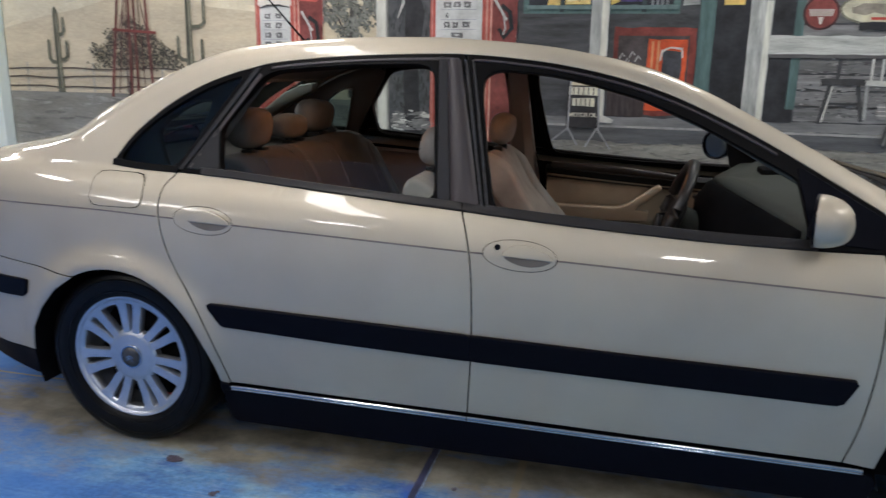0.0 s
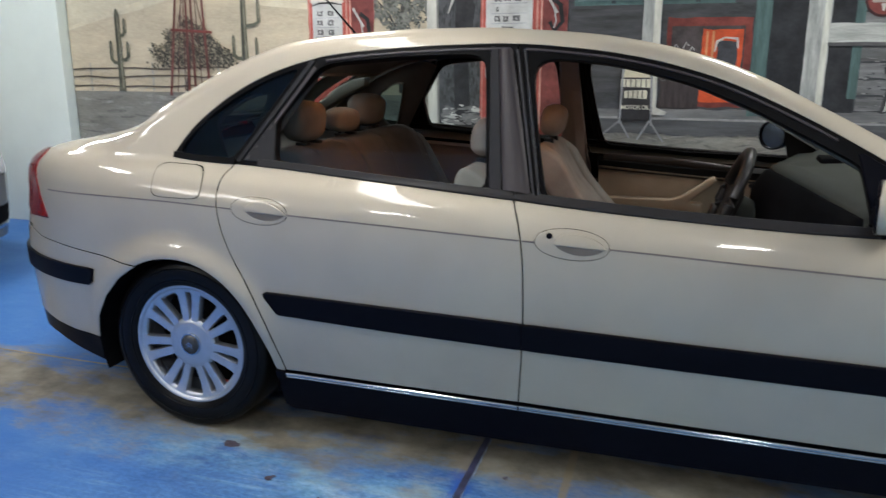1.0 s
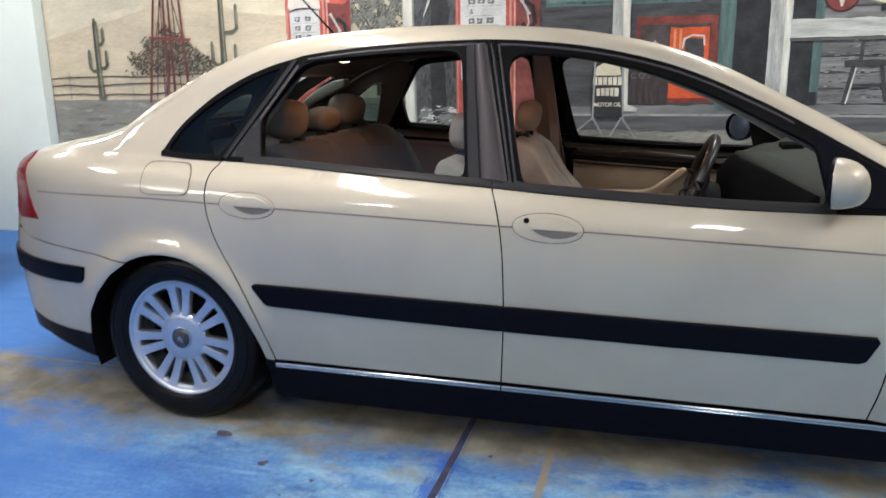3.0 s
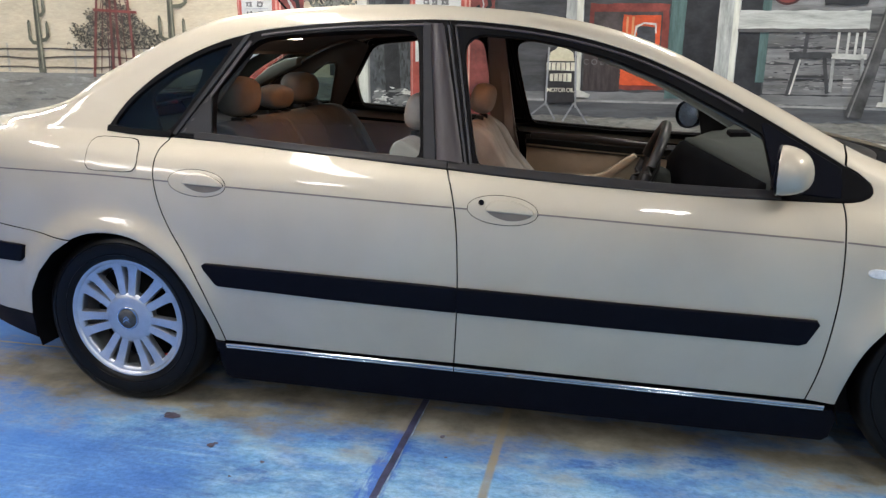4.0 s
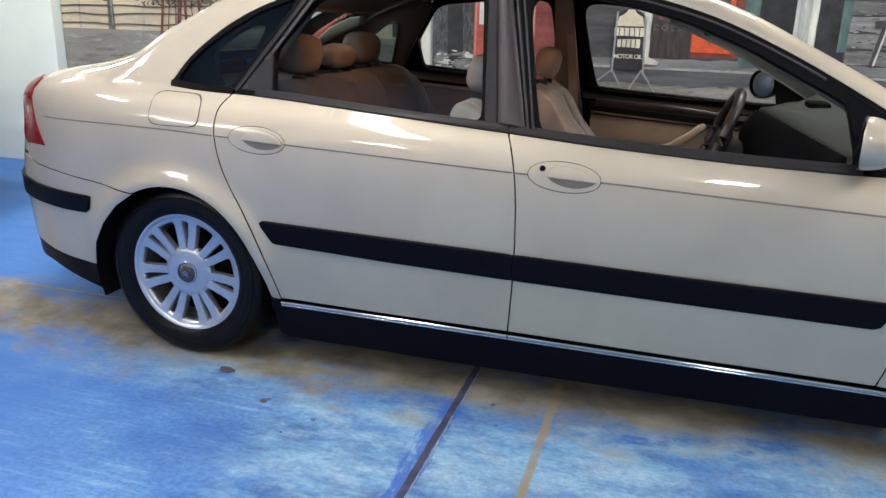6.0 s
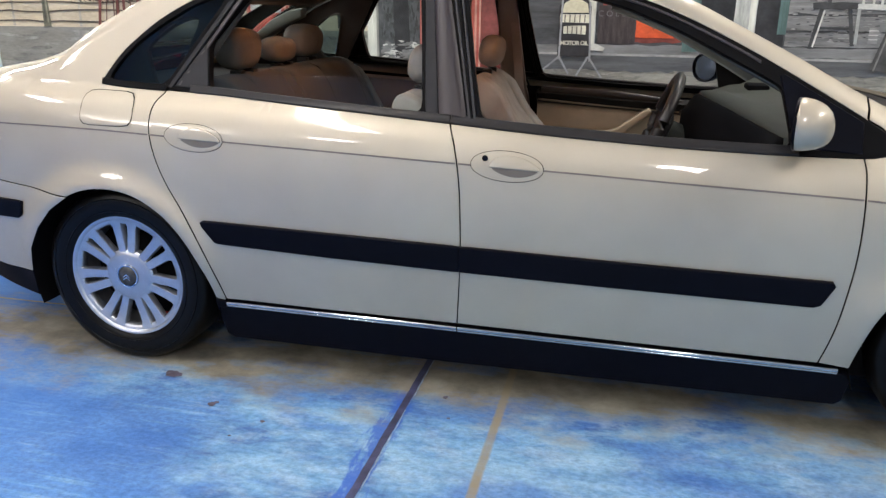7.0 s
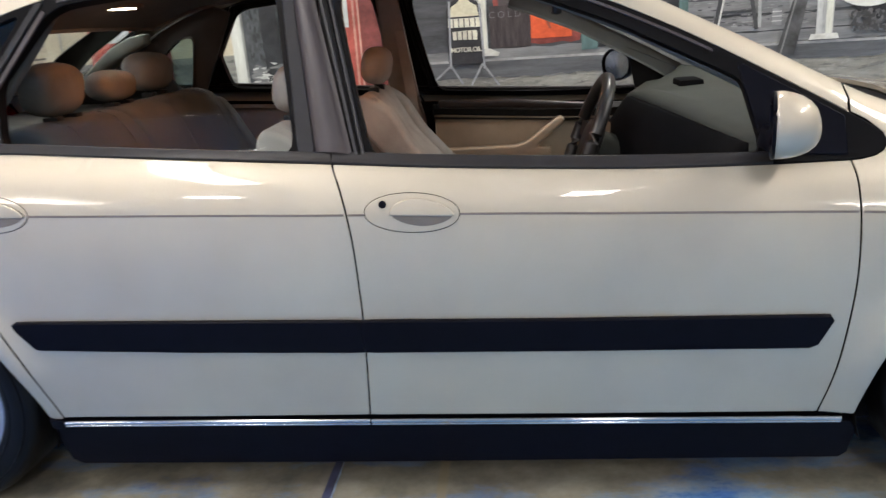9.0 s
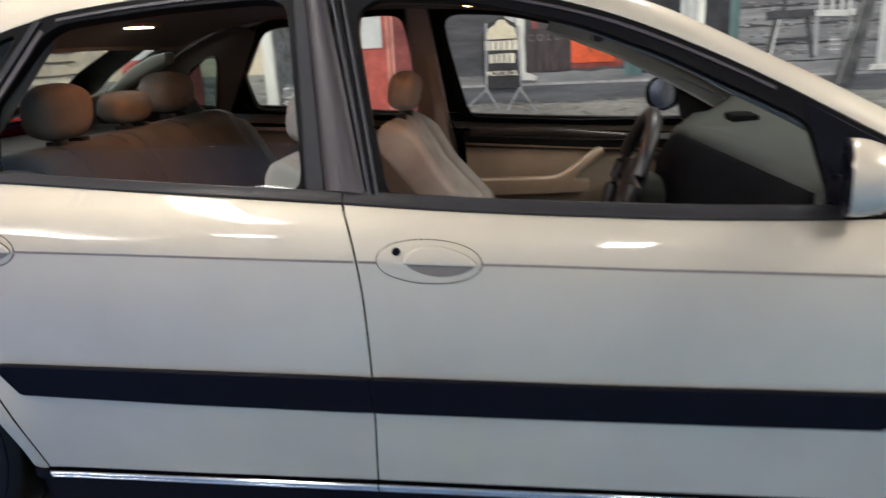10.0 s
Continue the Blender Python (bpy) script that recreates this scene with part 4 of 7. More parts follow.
    panel("sill_trim", [(0.366, 0.274), (0.394, 0.270), (0.394, 0.248), (0.364, 0.252)], M_BLACK, sill, "black end piece", off=0.009, res=0.05, gap=0, edge=0.004, depth=0.014, **kw)
    # window frames and glass
    panel("quarter_frame", [(-0.012, 0.992), (0.076, 0.984), (0.224, 0.977), (0.452, 1.305), (0.372, 1.284), (0.273, 1.246), (0.175, 1.192), (0.098, 1.133), (0.041, 1.078), (-0.012, 1.000)], M_TRIM, car, "black quarter window surround", holes=[QUARTER_GLASS], off=0.001, res=0.03, gap=0.0015, edge=0.003, **kw)
    panel("quarter_window", QUARTER_GLASS, M_TINT, car, "dark tinted quarter window", off=-0.006, gap=-0.008, depth=0.004, **kw)
    rf = [p for p in BELT if 0.23 < p[0] < 1.17] + [(1.178, 0.913), (1.142, 1.353)] + [p for p in HEAD if 0.46 < p[0] < 1.14][::-1] + [(0.460, 1.308), (0.234, 0.978)]
    frame_r = panel("door_frame", rf, M_TRIM, rd, "black rear door window frame", holes=[REAR_GLASS], off=0.001, res=0.03, gap=0.0015, edge=0.003, depth=0.03, **kw)
    ff = [(1.184, 0.911)] + [p for p in BELT if 1.19 < p[0]] + TIP + [p for p in HEAD if 1.15 < p[0]][::-1] + [(1.148, 1.353)]
    frame_f = panel("door_frame", ff, M_TRIM, fd, "black front door window frame", holes=[FRONT_GLASS], off=0.001, res=0.03, gap=0.0015, edge=0.003, depth=0.018, **kw)
    # bowed pillar cover between the two windows, with a glass channel behind it and fine ridges before it
    V = []
    for i in range(17):
        zt = i / 16
        z = 0.934 + 0.409 * zt
        x0, x1 = 1.1435 - 0.1400 * (z - 0.935), 1.2290 - 0.2420 * (z - 0.935)
        for j in range(15):
            k = j / 14
            p, n = body_frame(x0 + (x1 - x0) * k, z - 0.010 * k * (1 - zt))
            p = p + n * (0.004 + 0.011 * (1 - abs(2 * k - 1) ** 2.6))
            V.append((p.x, p.y if near else -p.y, p.z))
    F = [(15 * i + j, 15 * i + j + 1, 15 * i + j + 16, 15 * i + j + 15) for i in range(16) for j in range(14)]
    put("pillar_cover", V, F if near else [f[::-1] for f in F], M_PILLAR, frame_r, "mauve-black satin pillar cover")
    panel("glass_channel", [(1.1050, 0.936), (1.1385, 0.930), (1.0835, 1.342), (1.0640, 1.346)], M_CHANNEL, frame_r, "dark grey glass channel", off=0.005, res=0.03, gap=0, edge=0.004, depth=0.010, **kw)
    for (x0, x1), w, mt, nm in (((1.2415, 1.1475), 0.0042, M_RIDGE, "fine grey seal ridge"), ((1.2570, 1.1700), 0.0036, M_RIDGE, "fine grey seal ridge"), ((1.2495, 1.1590), 0.0060, M_TRIM, "black rubber seal")):
        panel("seal", [(x0 - w, 0.921), (x0, 0.920), (x1, 1.336), (x1 - w, 1.337)], mt, frame_f, nm, off=0.007, res=0.03, gap=0, edge=0.0018, depth=0.01, **kw)
    panel("corner_plate", [(0.262, 0.992), (0.372, 0.985), (0.353, 1.118)], M_SATIN, frame_r, "satin black triangular corner plate", off=0.004, res=0.03, gap=0, edge=0.004, depth=0.008, **kw)
    panel("seal_edge", [(0.236, 0.986), (0.2475, 0.986), (0.4705, 1.303), (0.4585, 1.305)], M_SATIN, frame_r, "satin edge of the door frame", off=0.006, res=0.03, gap=0, edge=0.003, depth=0.008, **kw)
    panel("seal_edge", [(0.268, 0.992), (0.2765, 0.992), (0.4785, 1.281), (0.4715, 1.286)], M_PILLAR, frame_r, "satin edge of the door frame", off=0.004, res=0.03, gap=0, edge=0.002, depth=0.006, **kw)
    # raised lip along the window head
    for a, b, fr in ((0.50, 1.125, frame_r), (1.16, 2.05, frame_f)):
        head = [p for p in HEAD if a < p[0] < b]
        panel("frame_lip", [(x, z - 0.0125) for x, z in head] + [(x, z - 0.0165) for x, z in head[::-1]], M_PILLAR, fr, "satin lip of the window frame", off=0.005, res=0.04, gap=0, edge=0.002, depth=0.006, **kw)
    # belt mouldings
    lo = [p for p in BELT if 0.23 < p[0] < 1.18]
    panel("belt_moulding", lo + [(1.179, 0.912), (1.178, 0.927)] + [(x, z + 0.017) for x, z in lo[::-1]], M_BELT, rd, "satin black belt moulding", off=0.007, res=0.04, gap=0, edge=0.004, depth=0.012, **kw)
    lo = [(1.185, 0.911)] + [p for p in BELT if 1.19 < p[0] < 2.2]
    panel("belt_moulding", lo + [(x, z + 0.019) for x, z in lo[::-1]], M_BELT, fd, "satin black belt moulding", off=0.007, res=0.04, gap=0, edge=0.004, depth=0.012, **kw)
    quarter_line = [(-0.010, 0.9925), (0.076, 0.984), (0.150, 0.980), (0.226, 0.977)]
    panel("belt_moulding", quarter_line + [(x, z + 0.014) for x, z in quarter_line[::-1]], M_TRIM, car, "black belt moulding", off=0.006, res=0.04, gap=0, edge=0.004, depth=0.012, **kw)
    panel("mirror_sail", [(2.104, 1.064), (2.113, 1.064), (2.318, 0.948), (2.318, 0.872), (2.150, 0.884)], M_BLACK, frame_f, "black mirror sail plate", off=0.005, res=0.03, gap=0, edge=0.004, depth=0.01, **kw)
    # half-lowered rear glass on the near side, raised glass elsewhere stays away: all front windows are down
    sill_line = [p for p in BELT if 0.3 < p[0] < 1.12]
    if near:
        panel("door_glass", [(0.372, 0.960)] + [(x, z - 0.01) for x, z in sill_line] + [(1.085, 1.031), (0.366, 1.036)], M_GLASS, rd, "clear glass wound most of the way down", off=-0.014, gap=0, edge=0.001, depth=0.004, **kw)
    else:
        panel("door_glass", REAR_GLASS, M_GLASS, rd, "clear door glass", off=-0.014, gap=-0.008, depth=0.004, **kw)
    # inner skins
    panel("inner_skin", [(-0.55, 0.95), (-0.55, 0.66), (-0.2, 0.66), (0.0, 0.69), (0.2, 0.64), (0.34, 0.50), (0.40, 0.25), (2.34, 0.25), (2.40, 0.50), (2.52, 0.63), (2.72, 0.68), (3.0, 0.62), (3.3, 0.62), (3.3, 0.70), (2.5, 0.83), (2.31, 0.84), (1.18, 0.890), (0.2, 0.955)], M_DARK, car, "dark inner structure", off=-0.035, res=0.07, depth=0.004, **kw)
    # cabin trim
    panel("door_lining", [(0.30, 0.955), (1.13, 0.905), (1.15, 0.45), (0.45, 0.45)], M_TAUPE, rd, "taupe inner door lining", off=-0.060, res=0.05, depth=0.02, **kw)
    panel("door_lining", [(1.25, 0.830), (1.75, 0.785), (2.30, 0.775), (2.26, 0.42), (1.25, 0.42)], M_BEIGE, fd, "beige inner door lining", off=-0.070, res=0.05, depth=0.02, **kw)
    panel("door_cap", [(1.25, 0.902), (2.30, 0.866), (2.30, 0.775), (1.9, 0.770), (1.25, 0.815)], M_DASH, fd, "black upper door lining", off=-0.062, res=0.05, depth=0.03, edge=0.006, **kw)
    panel("pillar_lining", [(1.10, 0.60), (1.225, 0.60), (1.21, 0.80), (1.16, 1.36), (1.085, 1.36)] if near else [(1.075, 0.60), (1.225, 0.60), (1.205, 0.80), (1.15, 1.36), (1.075, 1.36)], M_TAUPE, car, "taupe centre pillar lining", off=-0.05, res=0.05, depth=0.02, edge=0.006, **kw)
    # dark tone includes this lining's shade; its lit edge is a separate pale piece
    panel("rear_pillar_lining", [(-0.34, 0.97), (0.24, 0.95), (0.47, 1.30), (0.37, 1.345), (0.13, 1.26), (-0.10, 1.13), (-0.34, 1.03)], M_LINING, car, "rear pillar lining in a shaded brown-grey", off=-0.05, res=0.05, depth=0.02, holes=[soften([(0.095, 1.125), (0.18, 1.192), (0.245, 1.220), (0.290, 1.215), (0.215, 1.005), (0.155, 1.0)])], edge=0.006, **kw)
    low_edge = [(2.44, 0.88), (2.30, 0.935), (2.12, 1.04), (1.88, 1.17), (1.7, 1.245), (1.6, 1.28)]
    if not near:
        low_edge = [(x - 0.012, z - 0.030) for x, z in low_edge]
    panel("screen_pillar_lining", low_edge + [(1.6, 1.285), (1.62, 1.335), (1.85, 1.25), (2.15, 1.10), (2.45, 0.955)], M_PALETRIM, car, "pale screen pillar lining", off=-0.052, res=0.05, depth=0.02, edge=0.005, **kw)
    if not near:
        panel("sail_lining", [(2.06, 1.060), (2.10, 0.90), (2.30, 0.88), (2.31, 0.945)], M_DASH, car, "black inner mirror sail", off=-0.045, res=0.05, gap=0, depth=0.01, edge=0.004, **kw)


def wheel(car, x, side, z=0.319, phase=0.0):
    y = side * 0.825
    s = side

    def prof(pts):
        return [(r, s * d) for r, d in pts]

    c = (x, y, z)
    t = part("wheel", lathe(prof([(0.070, -0.045), (0.090, -0.04), (0.150, -0.075), (0.190, -0.10), (0.196, -0.16), (0.196, -0.17), (0.07, -0.17)]), 48, c), M_DARK, car, "wheel with alloy rim and black tyre")
    tyre = [(0.216, 0.002), (0.223, 0.011), (0.232, 0.015), (0.252, 0.021), (0.276, 0.022), (0.297, 0.017), (0.310, 0.008), (0.316, -0.006), (0.319, -0.025), (0.320, -0.05), (0.320, -0.15), (0.313, -0.18), (0.29, -0.197), (0.25, -0.20), (0.205, -0.19)]
    part("tyre", lathe(prof(tyre), 72, c), M_RUBBER, t, "black low-profile tyre")
    part("tyre_bead", lathe(prof([(0.240, 0.0175), (0.2415, 0.0205), (0.2435, 0.0205), (0.245, 0.0185)]), 72, c), M_RUBBER, t)
    part("tyre_bead", lathe(prof([(0.280, 0.0205), (0.2815, 0.0235), (0.284, 0.0235), (0.2855, 0.019)]), 72, c), M_RUBBER, t)
    part("rim_lip", lathe(prof([(0.196, -0.040), (0.1915, -0.030), (0.1905, -0.008), (0.193, -0.002), (0.198, 0.001), (0.207, 0.0025), (0.2105, 0.0065), (0.216, 0.0095), (0.221, 0.0095), (0.225, 0.003), (0.223, -0.02)]), 72, c), M_ALLOY, t, "bright silver rim lip")
    part("rim_barrel", lathe(prof([(0.206, -0.03), (0.199, -0.08), (0.190, -0.16)]), 64, c), M_ALLOY, t, "silver rim barrel")
    part("brake_disc", lathe(prof([(0.06, -0.075), (0.145, -0.075), (0.145, -0.095)]), 48, c), M_STEEL, t, "rusty brake disc")
    part("hub", lathe(prof([(0.0, 0.001), (0.030, 0.001), (0.045, 0.0), (0.074, -0.0015), (0.090, -0.004), (0.096, -0.010), (0.098, -0.030)]), 56, c), M_ALLOY, t, "silver wheel hub")
    part("hub_cap", lathe(prof([(0.0, 0.011), (0.020, 0.0108), (0.030, 0.0095), (0.0340, 0.007), (0.0355, 0.003), (0.036, -0.002)]), 40, c), M_STEEL, t, "dark grey centre cap")
    part("cap_ring", lathe(prof([(0.0355, 0.002), (0.0365, 0.0065), (0.0405, 0.0065), (0.0425, 0.0)]), 40, c), M_CHROME, t, "bright cap ring")
    for dz in (-0.006, 0.004):
        pts = [(-0.013, dz - 0.005), (0, dz + 0.006), (0.013, dz - 0.005), (0.013, dz - 0.0085), (0, dz + 0.0015), (-0.013, dz - 0.0085)]
        part("badge", prism([(x + a, z + b) for a, b in pts], y + s * 0.0095, y + s * 0.0135), M_CHROME, t, "bright chevron shape")
    for k in range(14):
        pair, w = divmod(k, 2)
        a = 2 * math.pi * pair / 7 + (0.172 if w else -0.172) + phase
        bm = bmesh.new()
        rows = []
        for r, hw, d in ((0.074, 0.0150, -0.003), (0.100, 0.0158, -0.004), (0.15, 0.0166, -0.004), (0.182, 0.0185, -0.0015), (0.192, 0.0225, 0.0005), (0.206, 0.0290, 0.0028)):
            sec = [(-hw, d - 0.026), (-hw, d - 0.0035), (-hw * 0.86, d), (hw * 0.86, d), (hw, d - 0.0035), (hw, d - 0.026)]
            lean = (-0.10 if w else 0.10) * (r - 0.13) * 0.35
            row = []
            for q, dd in sec:
                qx, qz = r, q + lean
                row.append(bm.verts.new((x + qx * math.cos(a) - qz * math.sin(a), y + s * dd, z + qx * math.sin(a) + qz * math.cos(a))))
            rows.append(row)
        for i in range(len(rows) - 1):
            for j in range(5):
                bm.faces.new((rows[i][j], rows[i][j + 1], rows[i + 1][j + 1], rows[i + 1][j]))
        bmesh.ops.recalc_face_normals(bm, faces=bm.faces)
        part("spoke", bm, M_ALLOY, t)
    for k in range(5):
        a = 2 * math.pi * k / 5 + 0.3
        part("wheel_bolt", lathe(prof([(0.0, 0.001), (0.0065, 0.001), (0.0075, -0.006)]), 10, (x + 0.058 * math.cos(a), y - s * 0.001, z + 0.058 * math.sin(a))), M_ALLOY, t)
    sx = 1 if x < 1 else -1
    part("caliper_tag", block(min(x + sx * 0.094, x + sx * 0.114), max(x + sx * 0.094, x + sx * 0.114), y - s * 0.050 - 0.005, y - s * 0.050 + 0.005, z - 0.166, z - 0.147, 0.003), M_CALIPER, t, "small red tag on the brake")


def arch_liner(car, x, side):
    n, V, F = 64, [], []
    for i in range(n + 1):
        a = math.pi * (-0.10 + 1.20 * i / n)
        for y in (0.842, 0.56):
            r = 0.375
            V.append((x + r * math.cos(a), side * y, 0.30 + r * math.sin(a)))
    F = [(2 * i, 2 * i + 1, 2 * i + 3, 2 * i + 2) for i in range(n)]
    put("arch_liner", V, F, M_DARK, car, "black wheel arch liner")
    part("arch_back", block(x - 0.40, x + 0.40, side * 0.56 - 0.01, side * 0.56 + 0.01, 0.14, 0.66), M_DARK, car)


def door_mirror(car, side):
    """Housing: flat rear face turned in towards the driver, domed front."""
    V, F = [], []
    n = 32
    c = Vector((2.128, 0.925, 0.961)) if side < 0 else Vector((2.042, 0.925, 0.965))
    turn = radians(-15 if side < 0 else -42)
    sg = lambda v, e: math.copysign(abs(v) ** e, v)

    def place(dx, a, k, ry=0.080, rz=0.068):
        yy, zz = ry * sg(math.cos(a), 0.92) * k, rz * sg(math.sin(a), 0.92) * k
        x = dx * math.cos(turn) + yy * math.sin(turn)
        y = -dx * math.sin(turn) + yy * math.cos(turn)
        return (c.x + x, side * (c.y + y), c.z + zz - 0.012 * (1 - k))

    secs = [(-0.004, 0.93), (0.0, 0.985), (0.005, 1.0), (0.014, 0.995), (0.030, 0.955), (0.048, 0.87), (0.063, 0.745), (0.075, 0.58), (0.082, 0.37), (0.085, 0.13)]
    for dx, k in secs:
        V += [place(dx, 2 * math.pi * i / n, k) for i in range(n)]
    for j in range(len(secs) - 1):
        for i in range(n):
            f = (j * n + i, j * n + (i + 1) % n, (j + 1) * n + (i + 1) % n, (j + 1) * n + i)
            F.append(f if side > 0 else f[::-1])
    F.append(tuple(range((len(secs) - 1) * n, len(secs) * n)))
    m = put("door_mirror", V, F, M_PAINT if side < 0 else M_BLACK, car, "champagne door mirror housing" if side < 0 else "dark door mirror housing")
    put("mirror_glass", [place(0.002, 2 * math.pi * i / n, 0.9) for i in range(n)], [tuple(range(n))], M_MIRROR if side < 0 else M_MIRRORDIM, m, "mirror glass", smooth=False)
    part("mirror_rim", tube([place(-0.003, 2 * math.pi * i / n, 0.94) for i in range(n)], 0.005, 6, True), M_BLACK, m, "black mirror rim")
    part("mirror_foot", prism([(2.13, 0.895), (2.20, 0.885), (2.215, 0.905), (2.18, 0.940), (2.14, 0.945)], side * 0.79, side * 0.885, 0.010), M_BLACK, m, "black mirror foot")


def seat(car, cx, cy, head=(0, 0)):
    """A front seat; cx is the hip of the backrest, head the middle of the headrest."""
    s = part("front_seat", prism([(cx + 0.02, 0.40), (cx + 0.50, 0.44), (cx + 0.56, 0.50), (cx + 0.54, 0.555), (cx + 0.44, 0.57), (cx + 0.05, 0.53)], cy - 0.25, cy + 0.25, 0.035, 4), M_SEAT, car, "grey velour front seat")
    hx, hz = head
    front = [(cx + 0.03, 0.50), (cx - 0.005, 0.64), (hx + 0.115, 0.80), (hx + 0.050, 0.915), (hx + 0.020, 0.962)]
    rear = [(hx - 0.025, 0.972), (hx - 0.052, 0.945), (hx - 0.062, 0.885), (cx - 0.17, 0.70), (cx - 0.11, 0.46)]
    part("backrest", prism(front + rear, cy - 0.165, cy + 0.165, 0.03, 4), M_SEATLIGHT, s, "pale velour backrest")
    for e in (-1, 1):
        a, b = cy + e * 0.150, cy + e * 0.245
        bolster = [(x + 0.028, z - 0.004) for x, z in front[:4]] + [(hx + 0.028, 0.948)] + rear
        part("side_bolster", prism(bolster, min(a, b), max(a, b), 0.034, 4), M_SEATLIGHT, s, "pale velour side bolster")
    part("headrest", pillow(hx + 0.004, cy, hz, 0.052, 0.125, 0.067, 2.7, tilt=0.18), M_SEATLIGHT, s, "padded headrest")
    for d in (-0.06, 0.06):
        part("headrest_rod", tube([(hx - 0.005, cy + d, 0.95), (hx + 0.005, cy + d, hz - 0.03)], 0.006), M_STEEL, s)
        part("rod_guide", block(hx - 0.022, hx + 0.014, cy + d - 0.014, cy + d + 0.014, 0.958, 0.982, 0.004), M_DASH, s, "black rod guide")


def rear_bench(car):
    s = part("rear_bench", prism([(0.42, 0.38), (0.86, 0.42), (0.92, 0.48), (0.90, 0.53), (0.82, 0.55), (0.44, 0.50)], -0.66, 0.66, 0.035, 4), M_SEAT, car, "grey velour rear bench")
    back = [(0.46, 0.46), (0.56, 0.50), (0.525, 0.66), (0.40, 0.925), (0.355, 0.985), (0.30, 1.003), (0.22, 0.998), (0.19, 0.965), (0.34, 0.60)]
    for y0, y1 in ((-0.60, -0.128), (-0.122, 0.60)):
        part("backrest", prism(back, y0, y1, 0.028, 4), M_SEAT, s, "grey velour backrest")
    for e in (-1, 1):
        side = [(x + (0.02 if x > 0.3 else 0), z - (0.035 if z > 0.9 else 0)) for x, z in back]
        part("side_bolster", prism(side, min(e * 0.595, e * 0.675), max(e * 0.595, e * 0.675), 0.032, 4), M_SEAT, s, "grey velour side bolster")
    for ys in (-0.50, -0.25, 0.13, 0.49):
        part("seam", tube([(x - 0.001, ys + 0.04 * math.sin(4 * (z - 0.7)), z - 0.001) for x, z in back[2:6]], 0.0030, 6), M_SEAT, s, "stitched seam")
    for x, y, w, h, hz in ((0.262, -0.37, 0.120, 0.076, 1.087), (0.244, 0.0, 0.112, 0.050, 1.066), (0.196, 0.38, 0.135, 0.072, 1.087)):
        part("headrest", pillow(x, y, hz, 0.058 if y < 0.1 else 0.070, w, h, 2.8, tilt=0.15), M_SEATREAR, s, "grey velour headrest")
        for d in (-0.05, 0.05):
            part("headrest_rod", tube([(x + 0.015, y + d, 0.96), (x + 0.008, y + d, hz - 0.02)], 0.006), M_DASH, s)
            part("rod_guide", block(x - 0.008, x + 0.038, y + d - 0.018, y + d + 0.018, 0.990, 1.012, 0.004), M_DASH, s, "black rod guide")


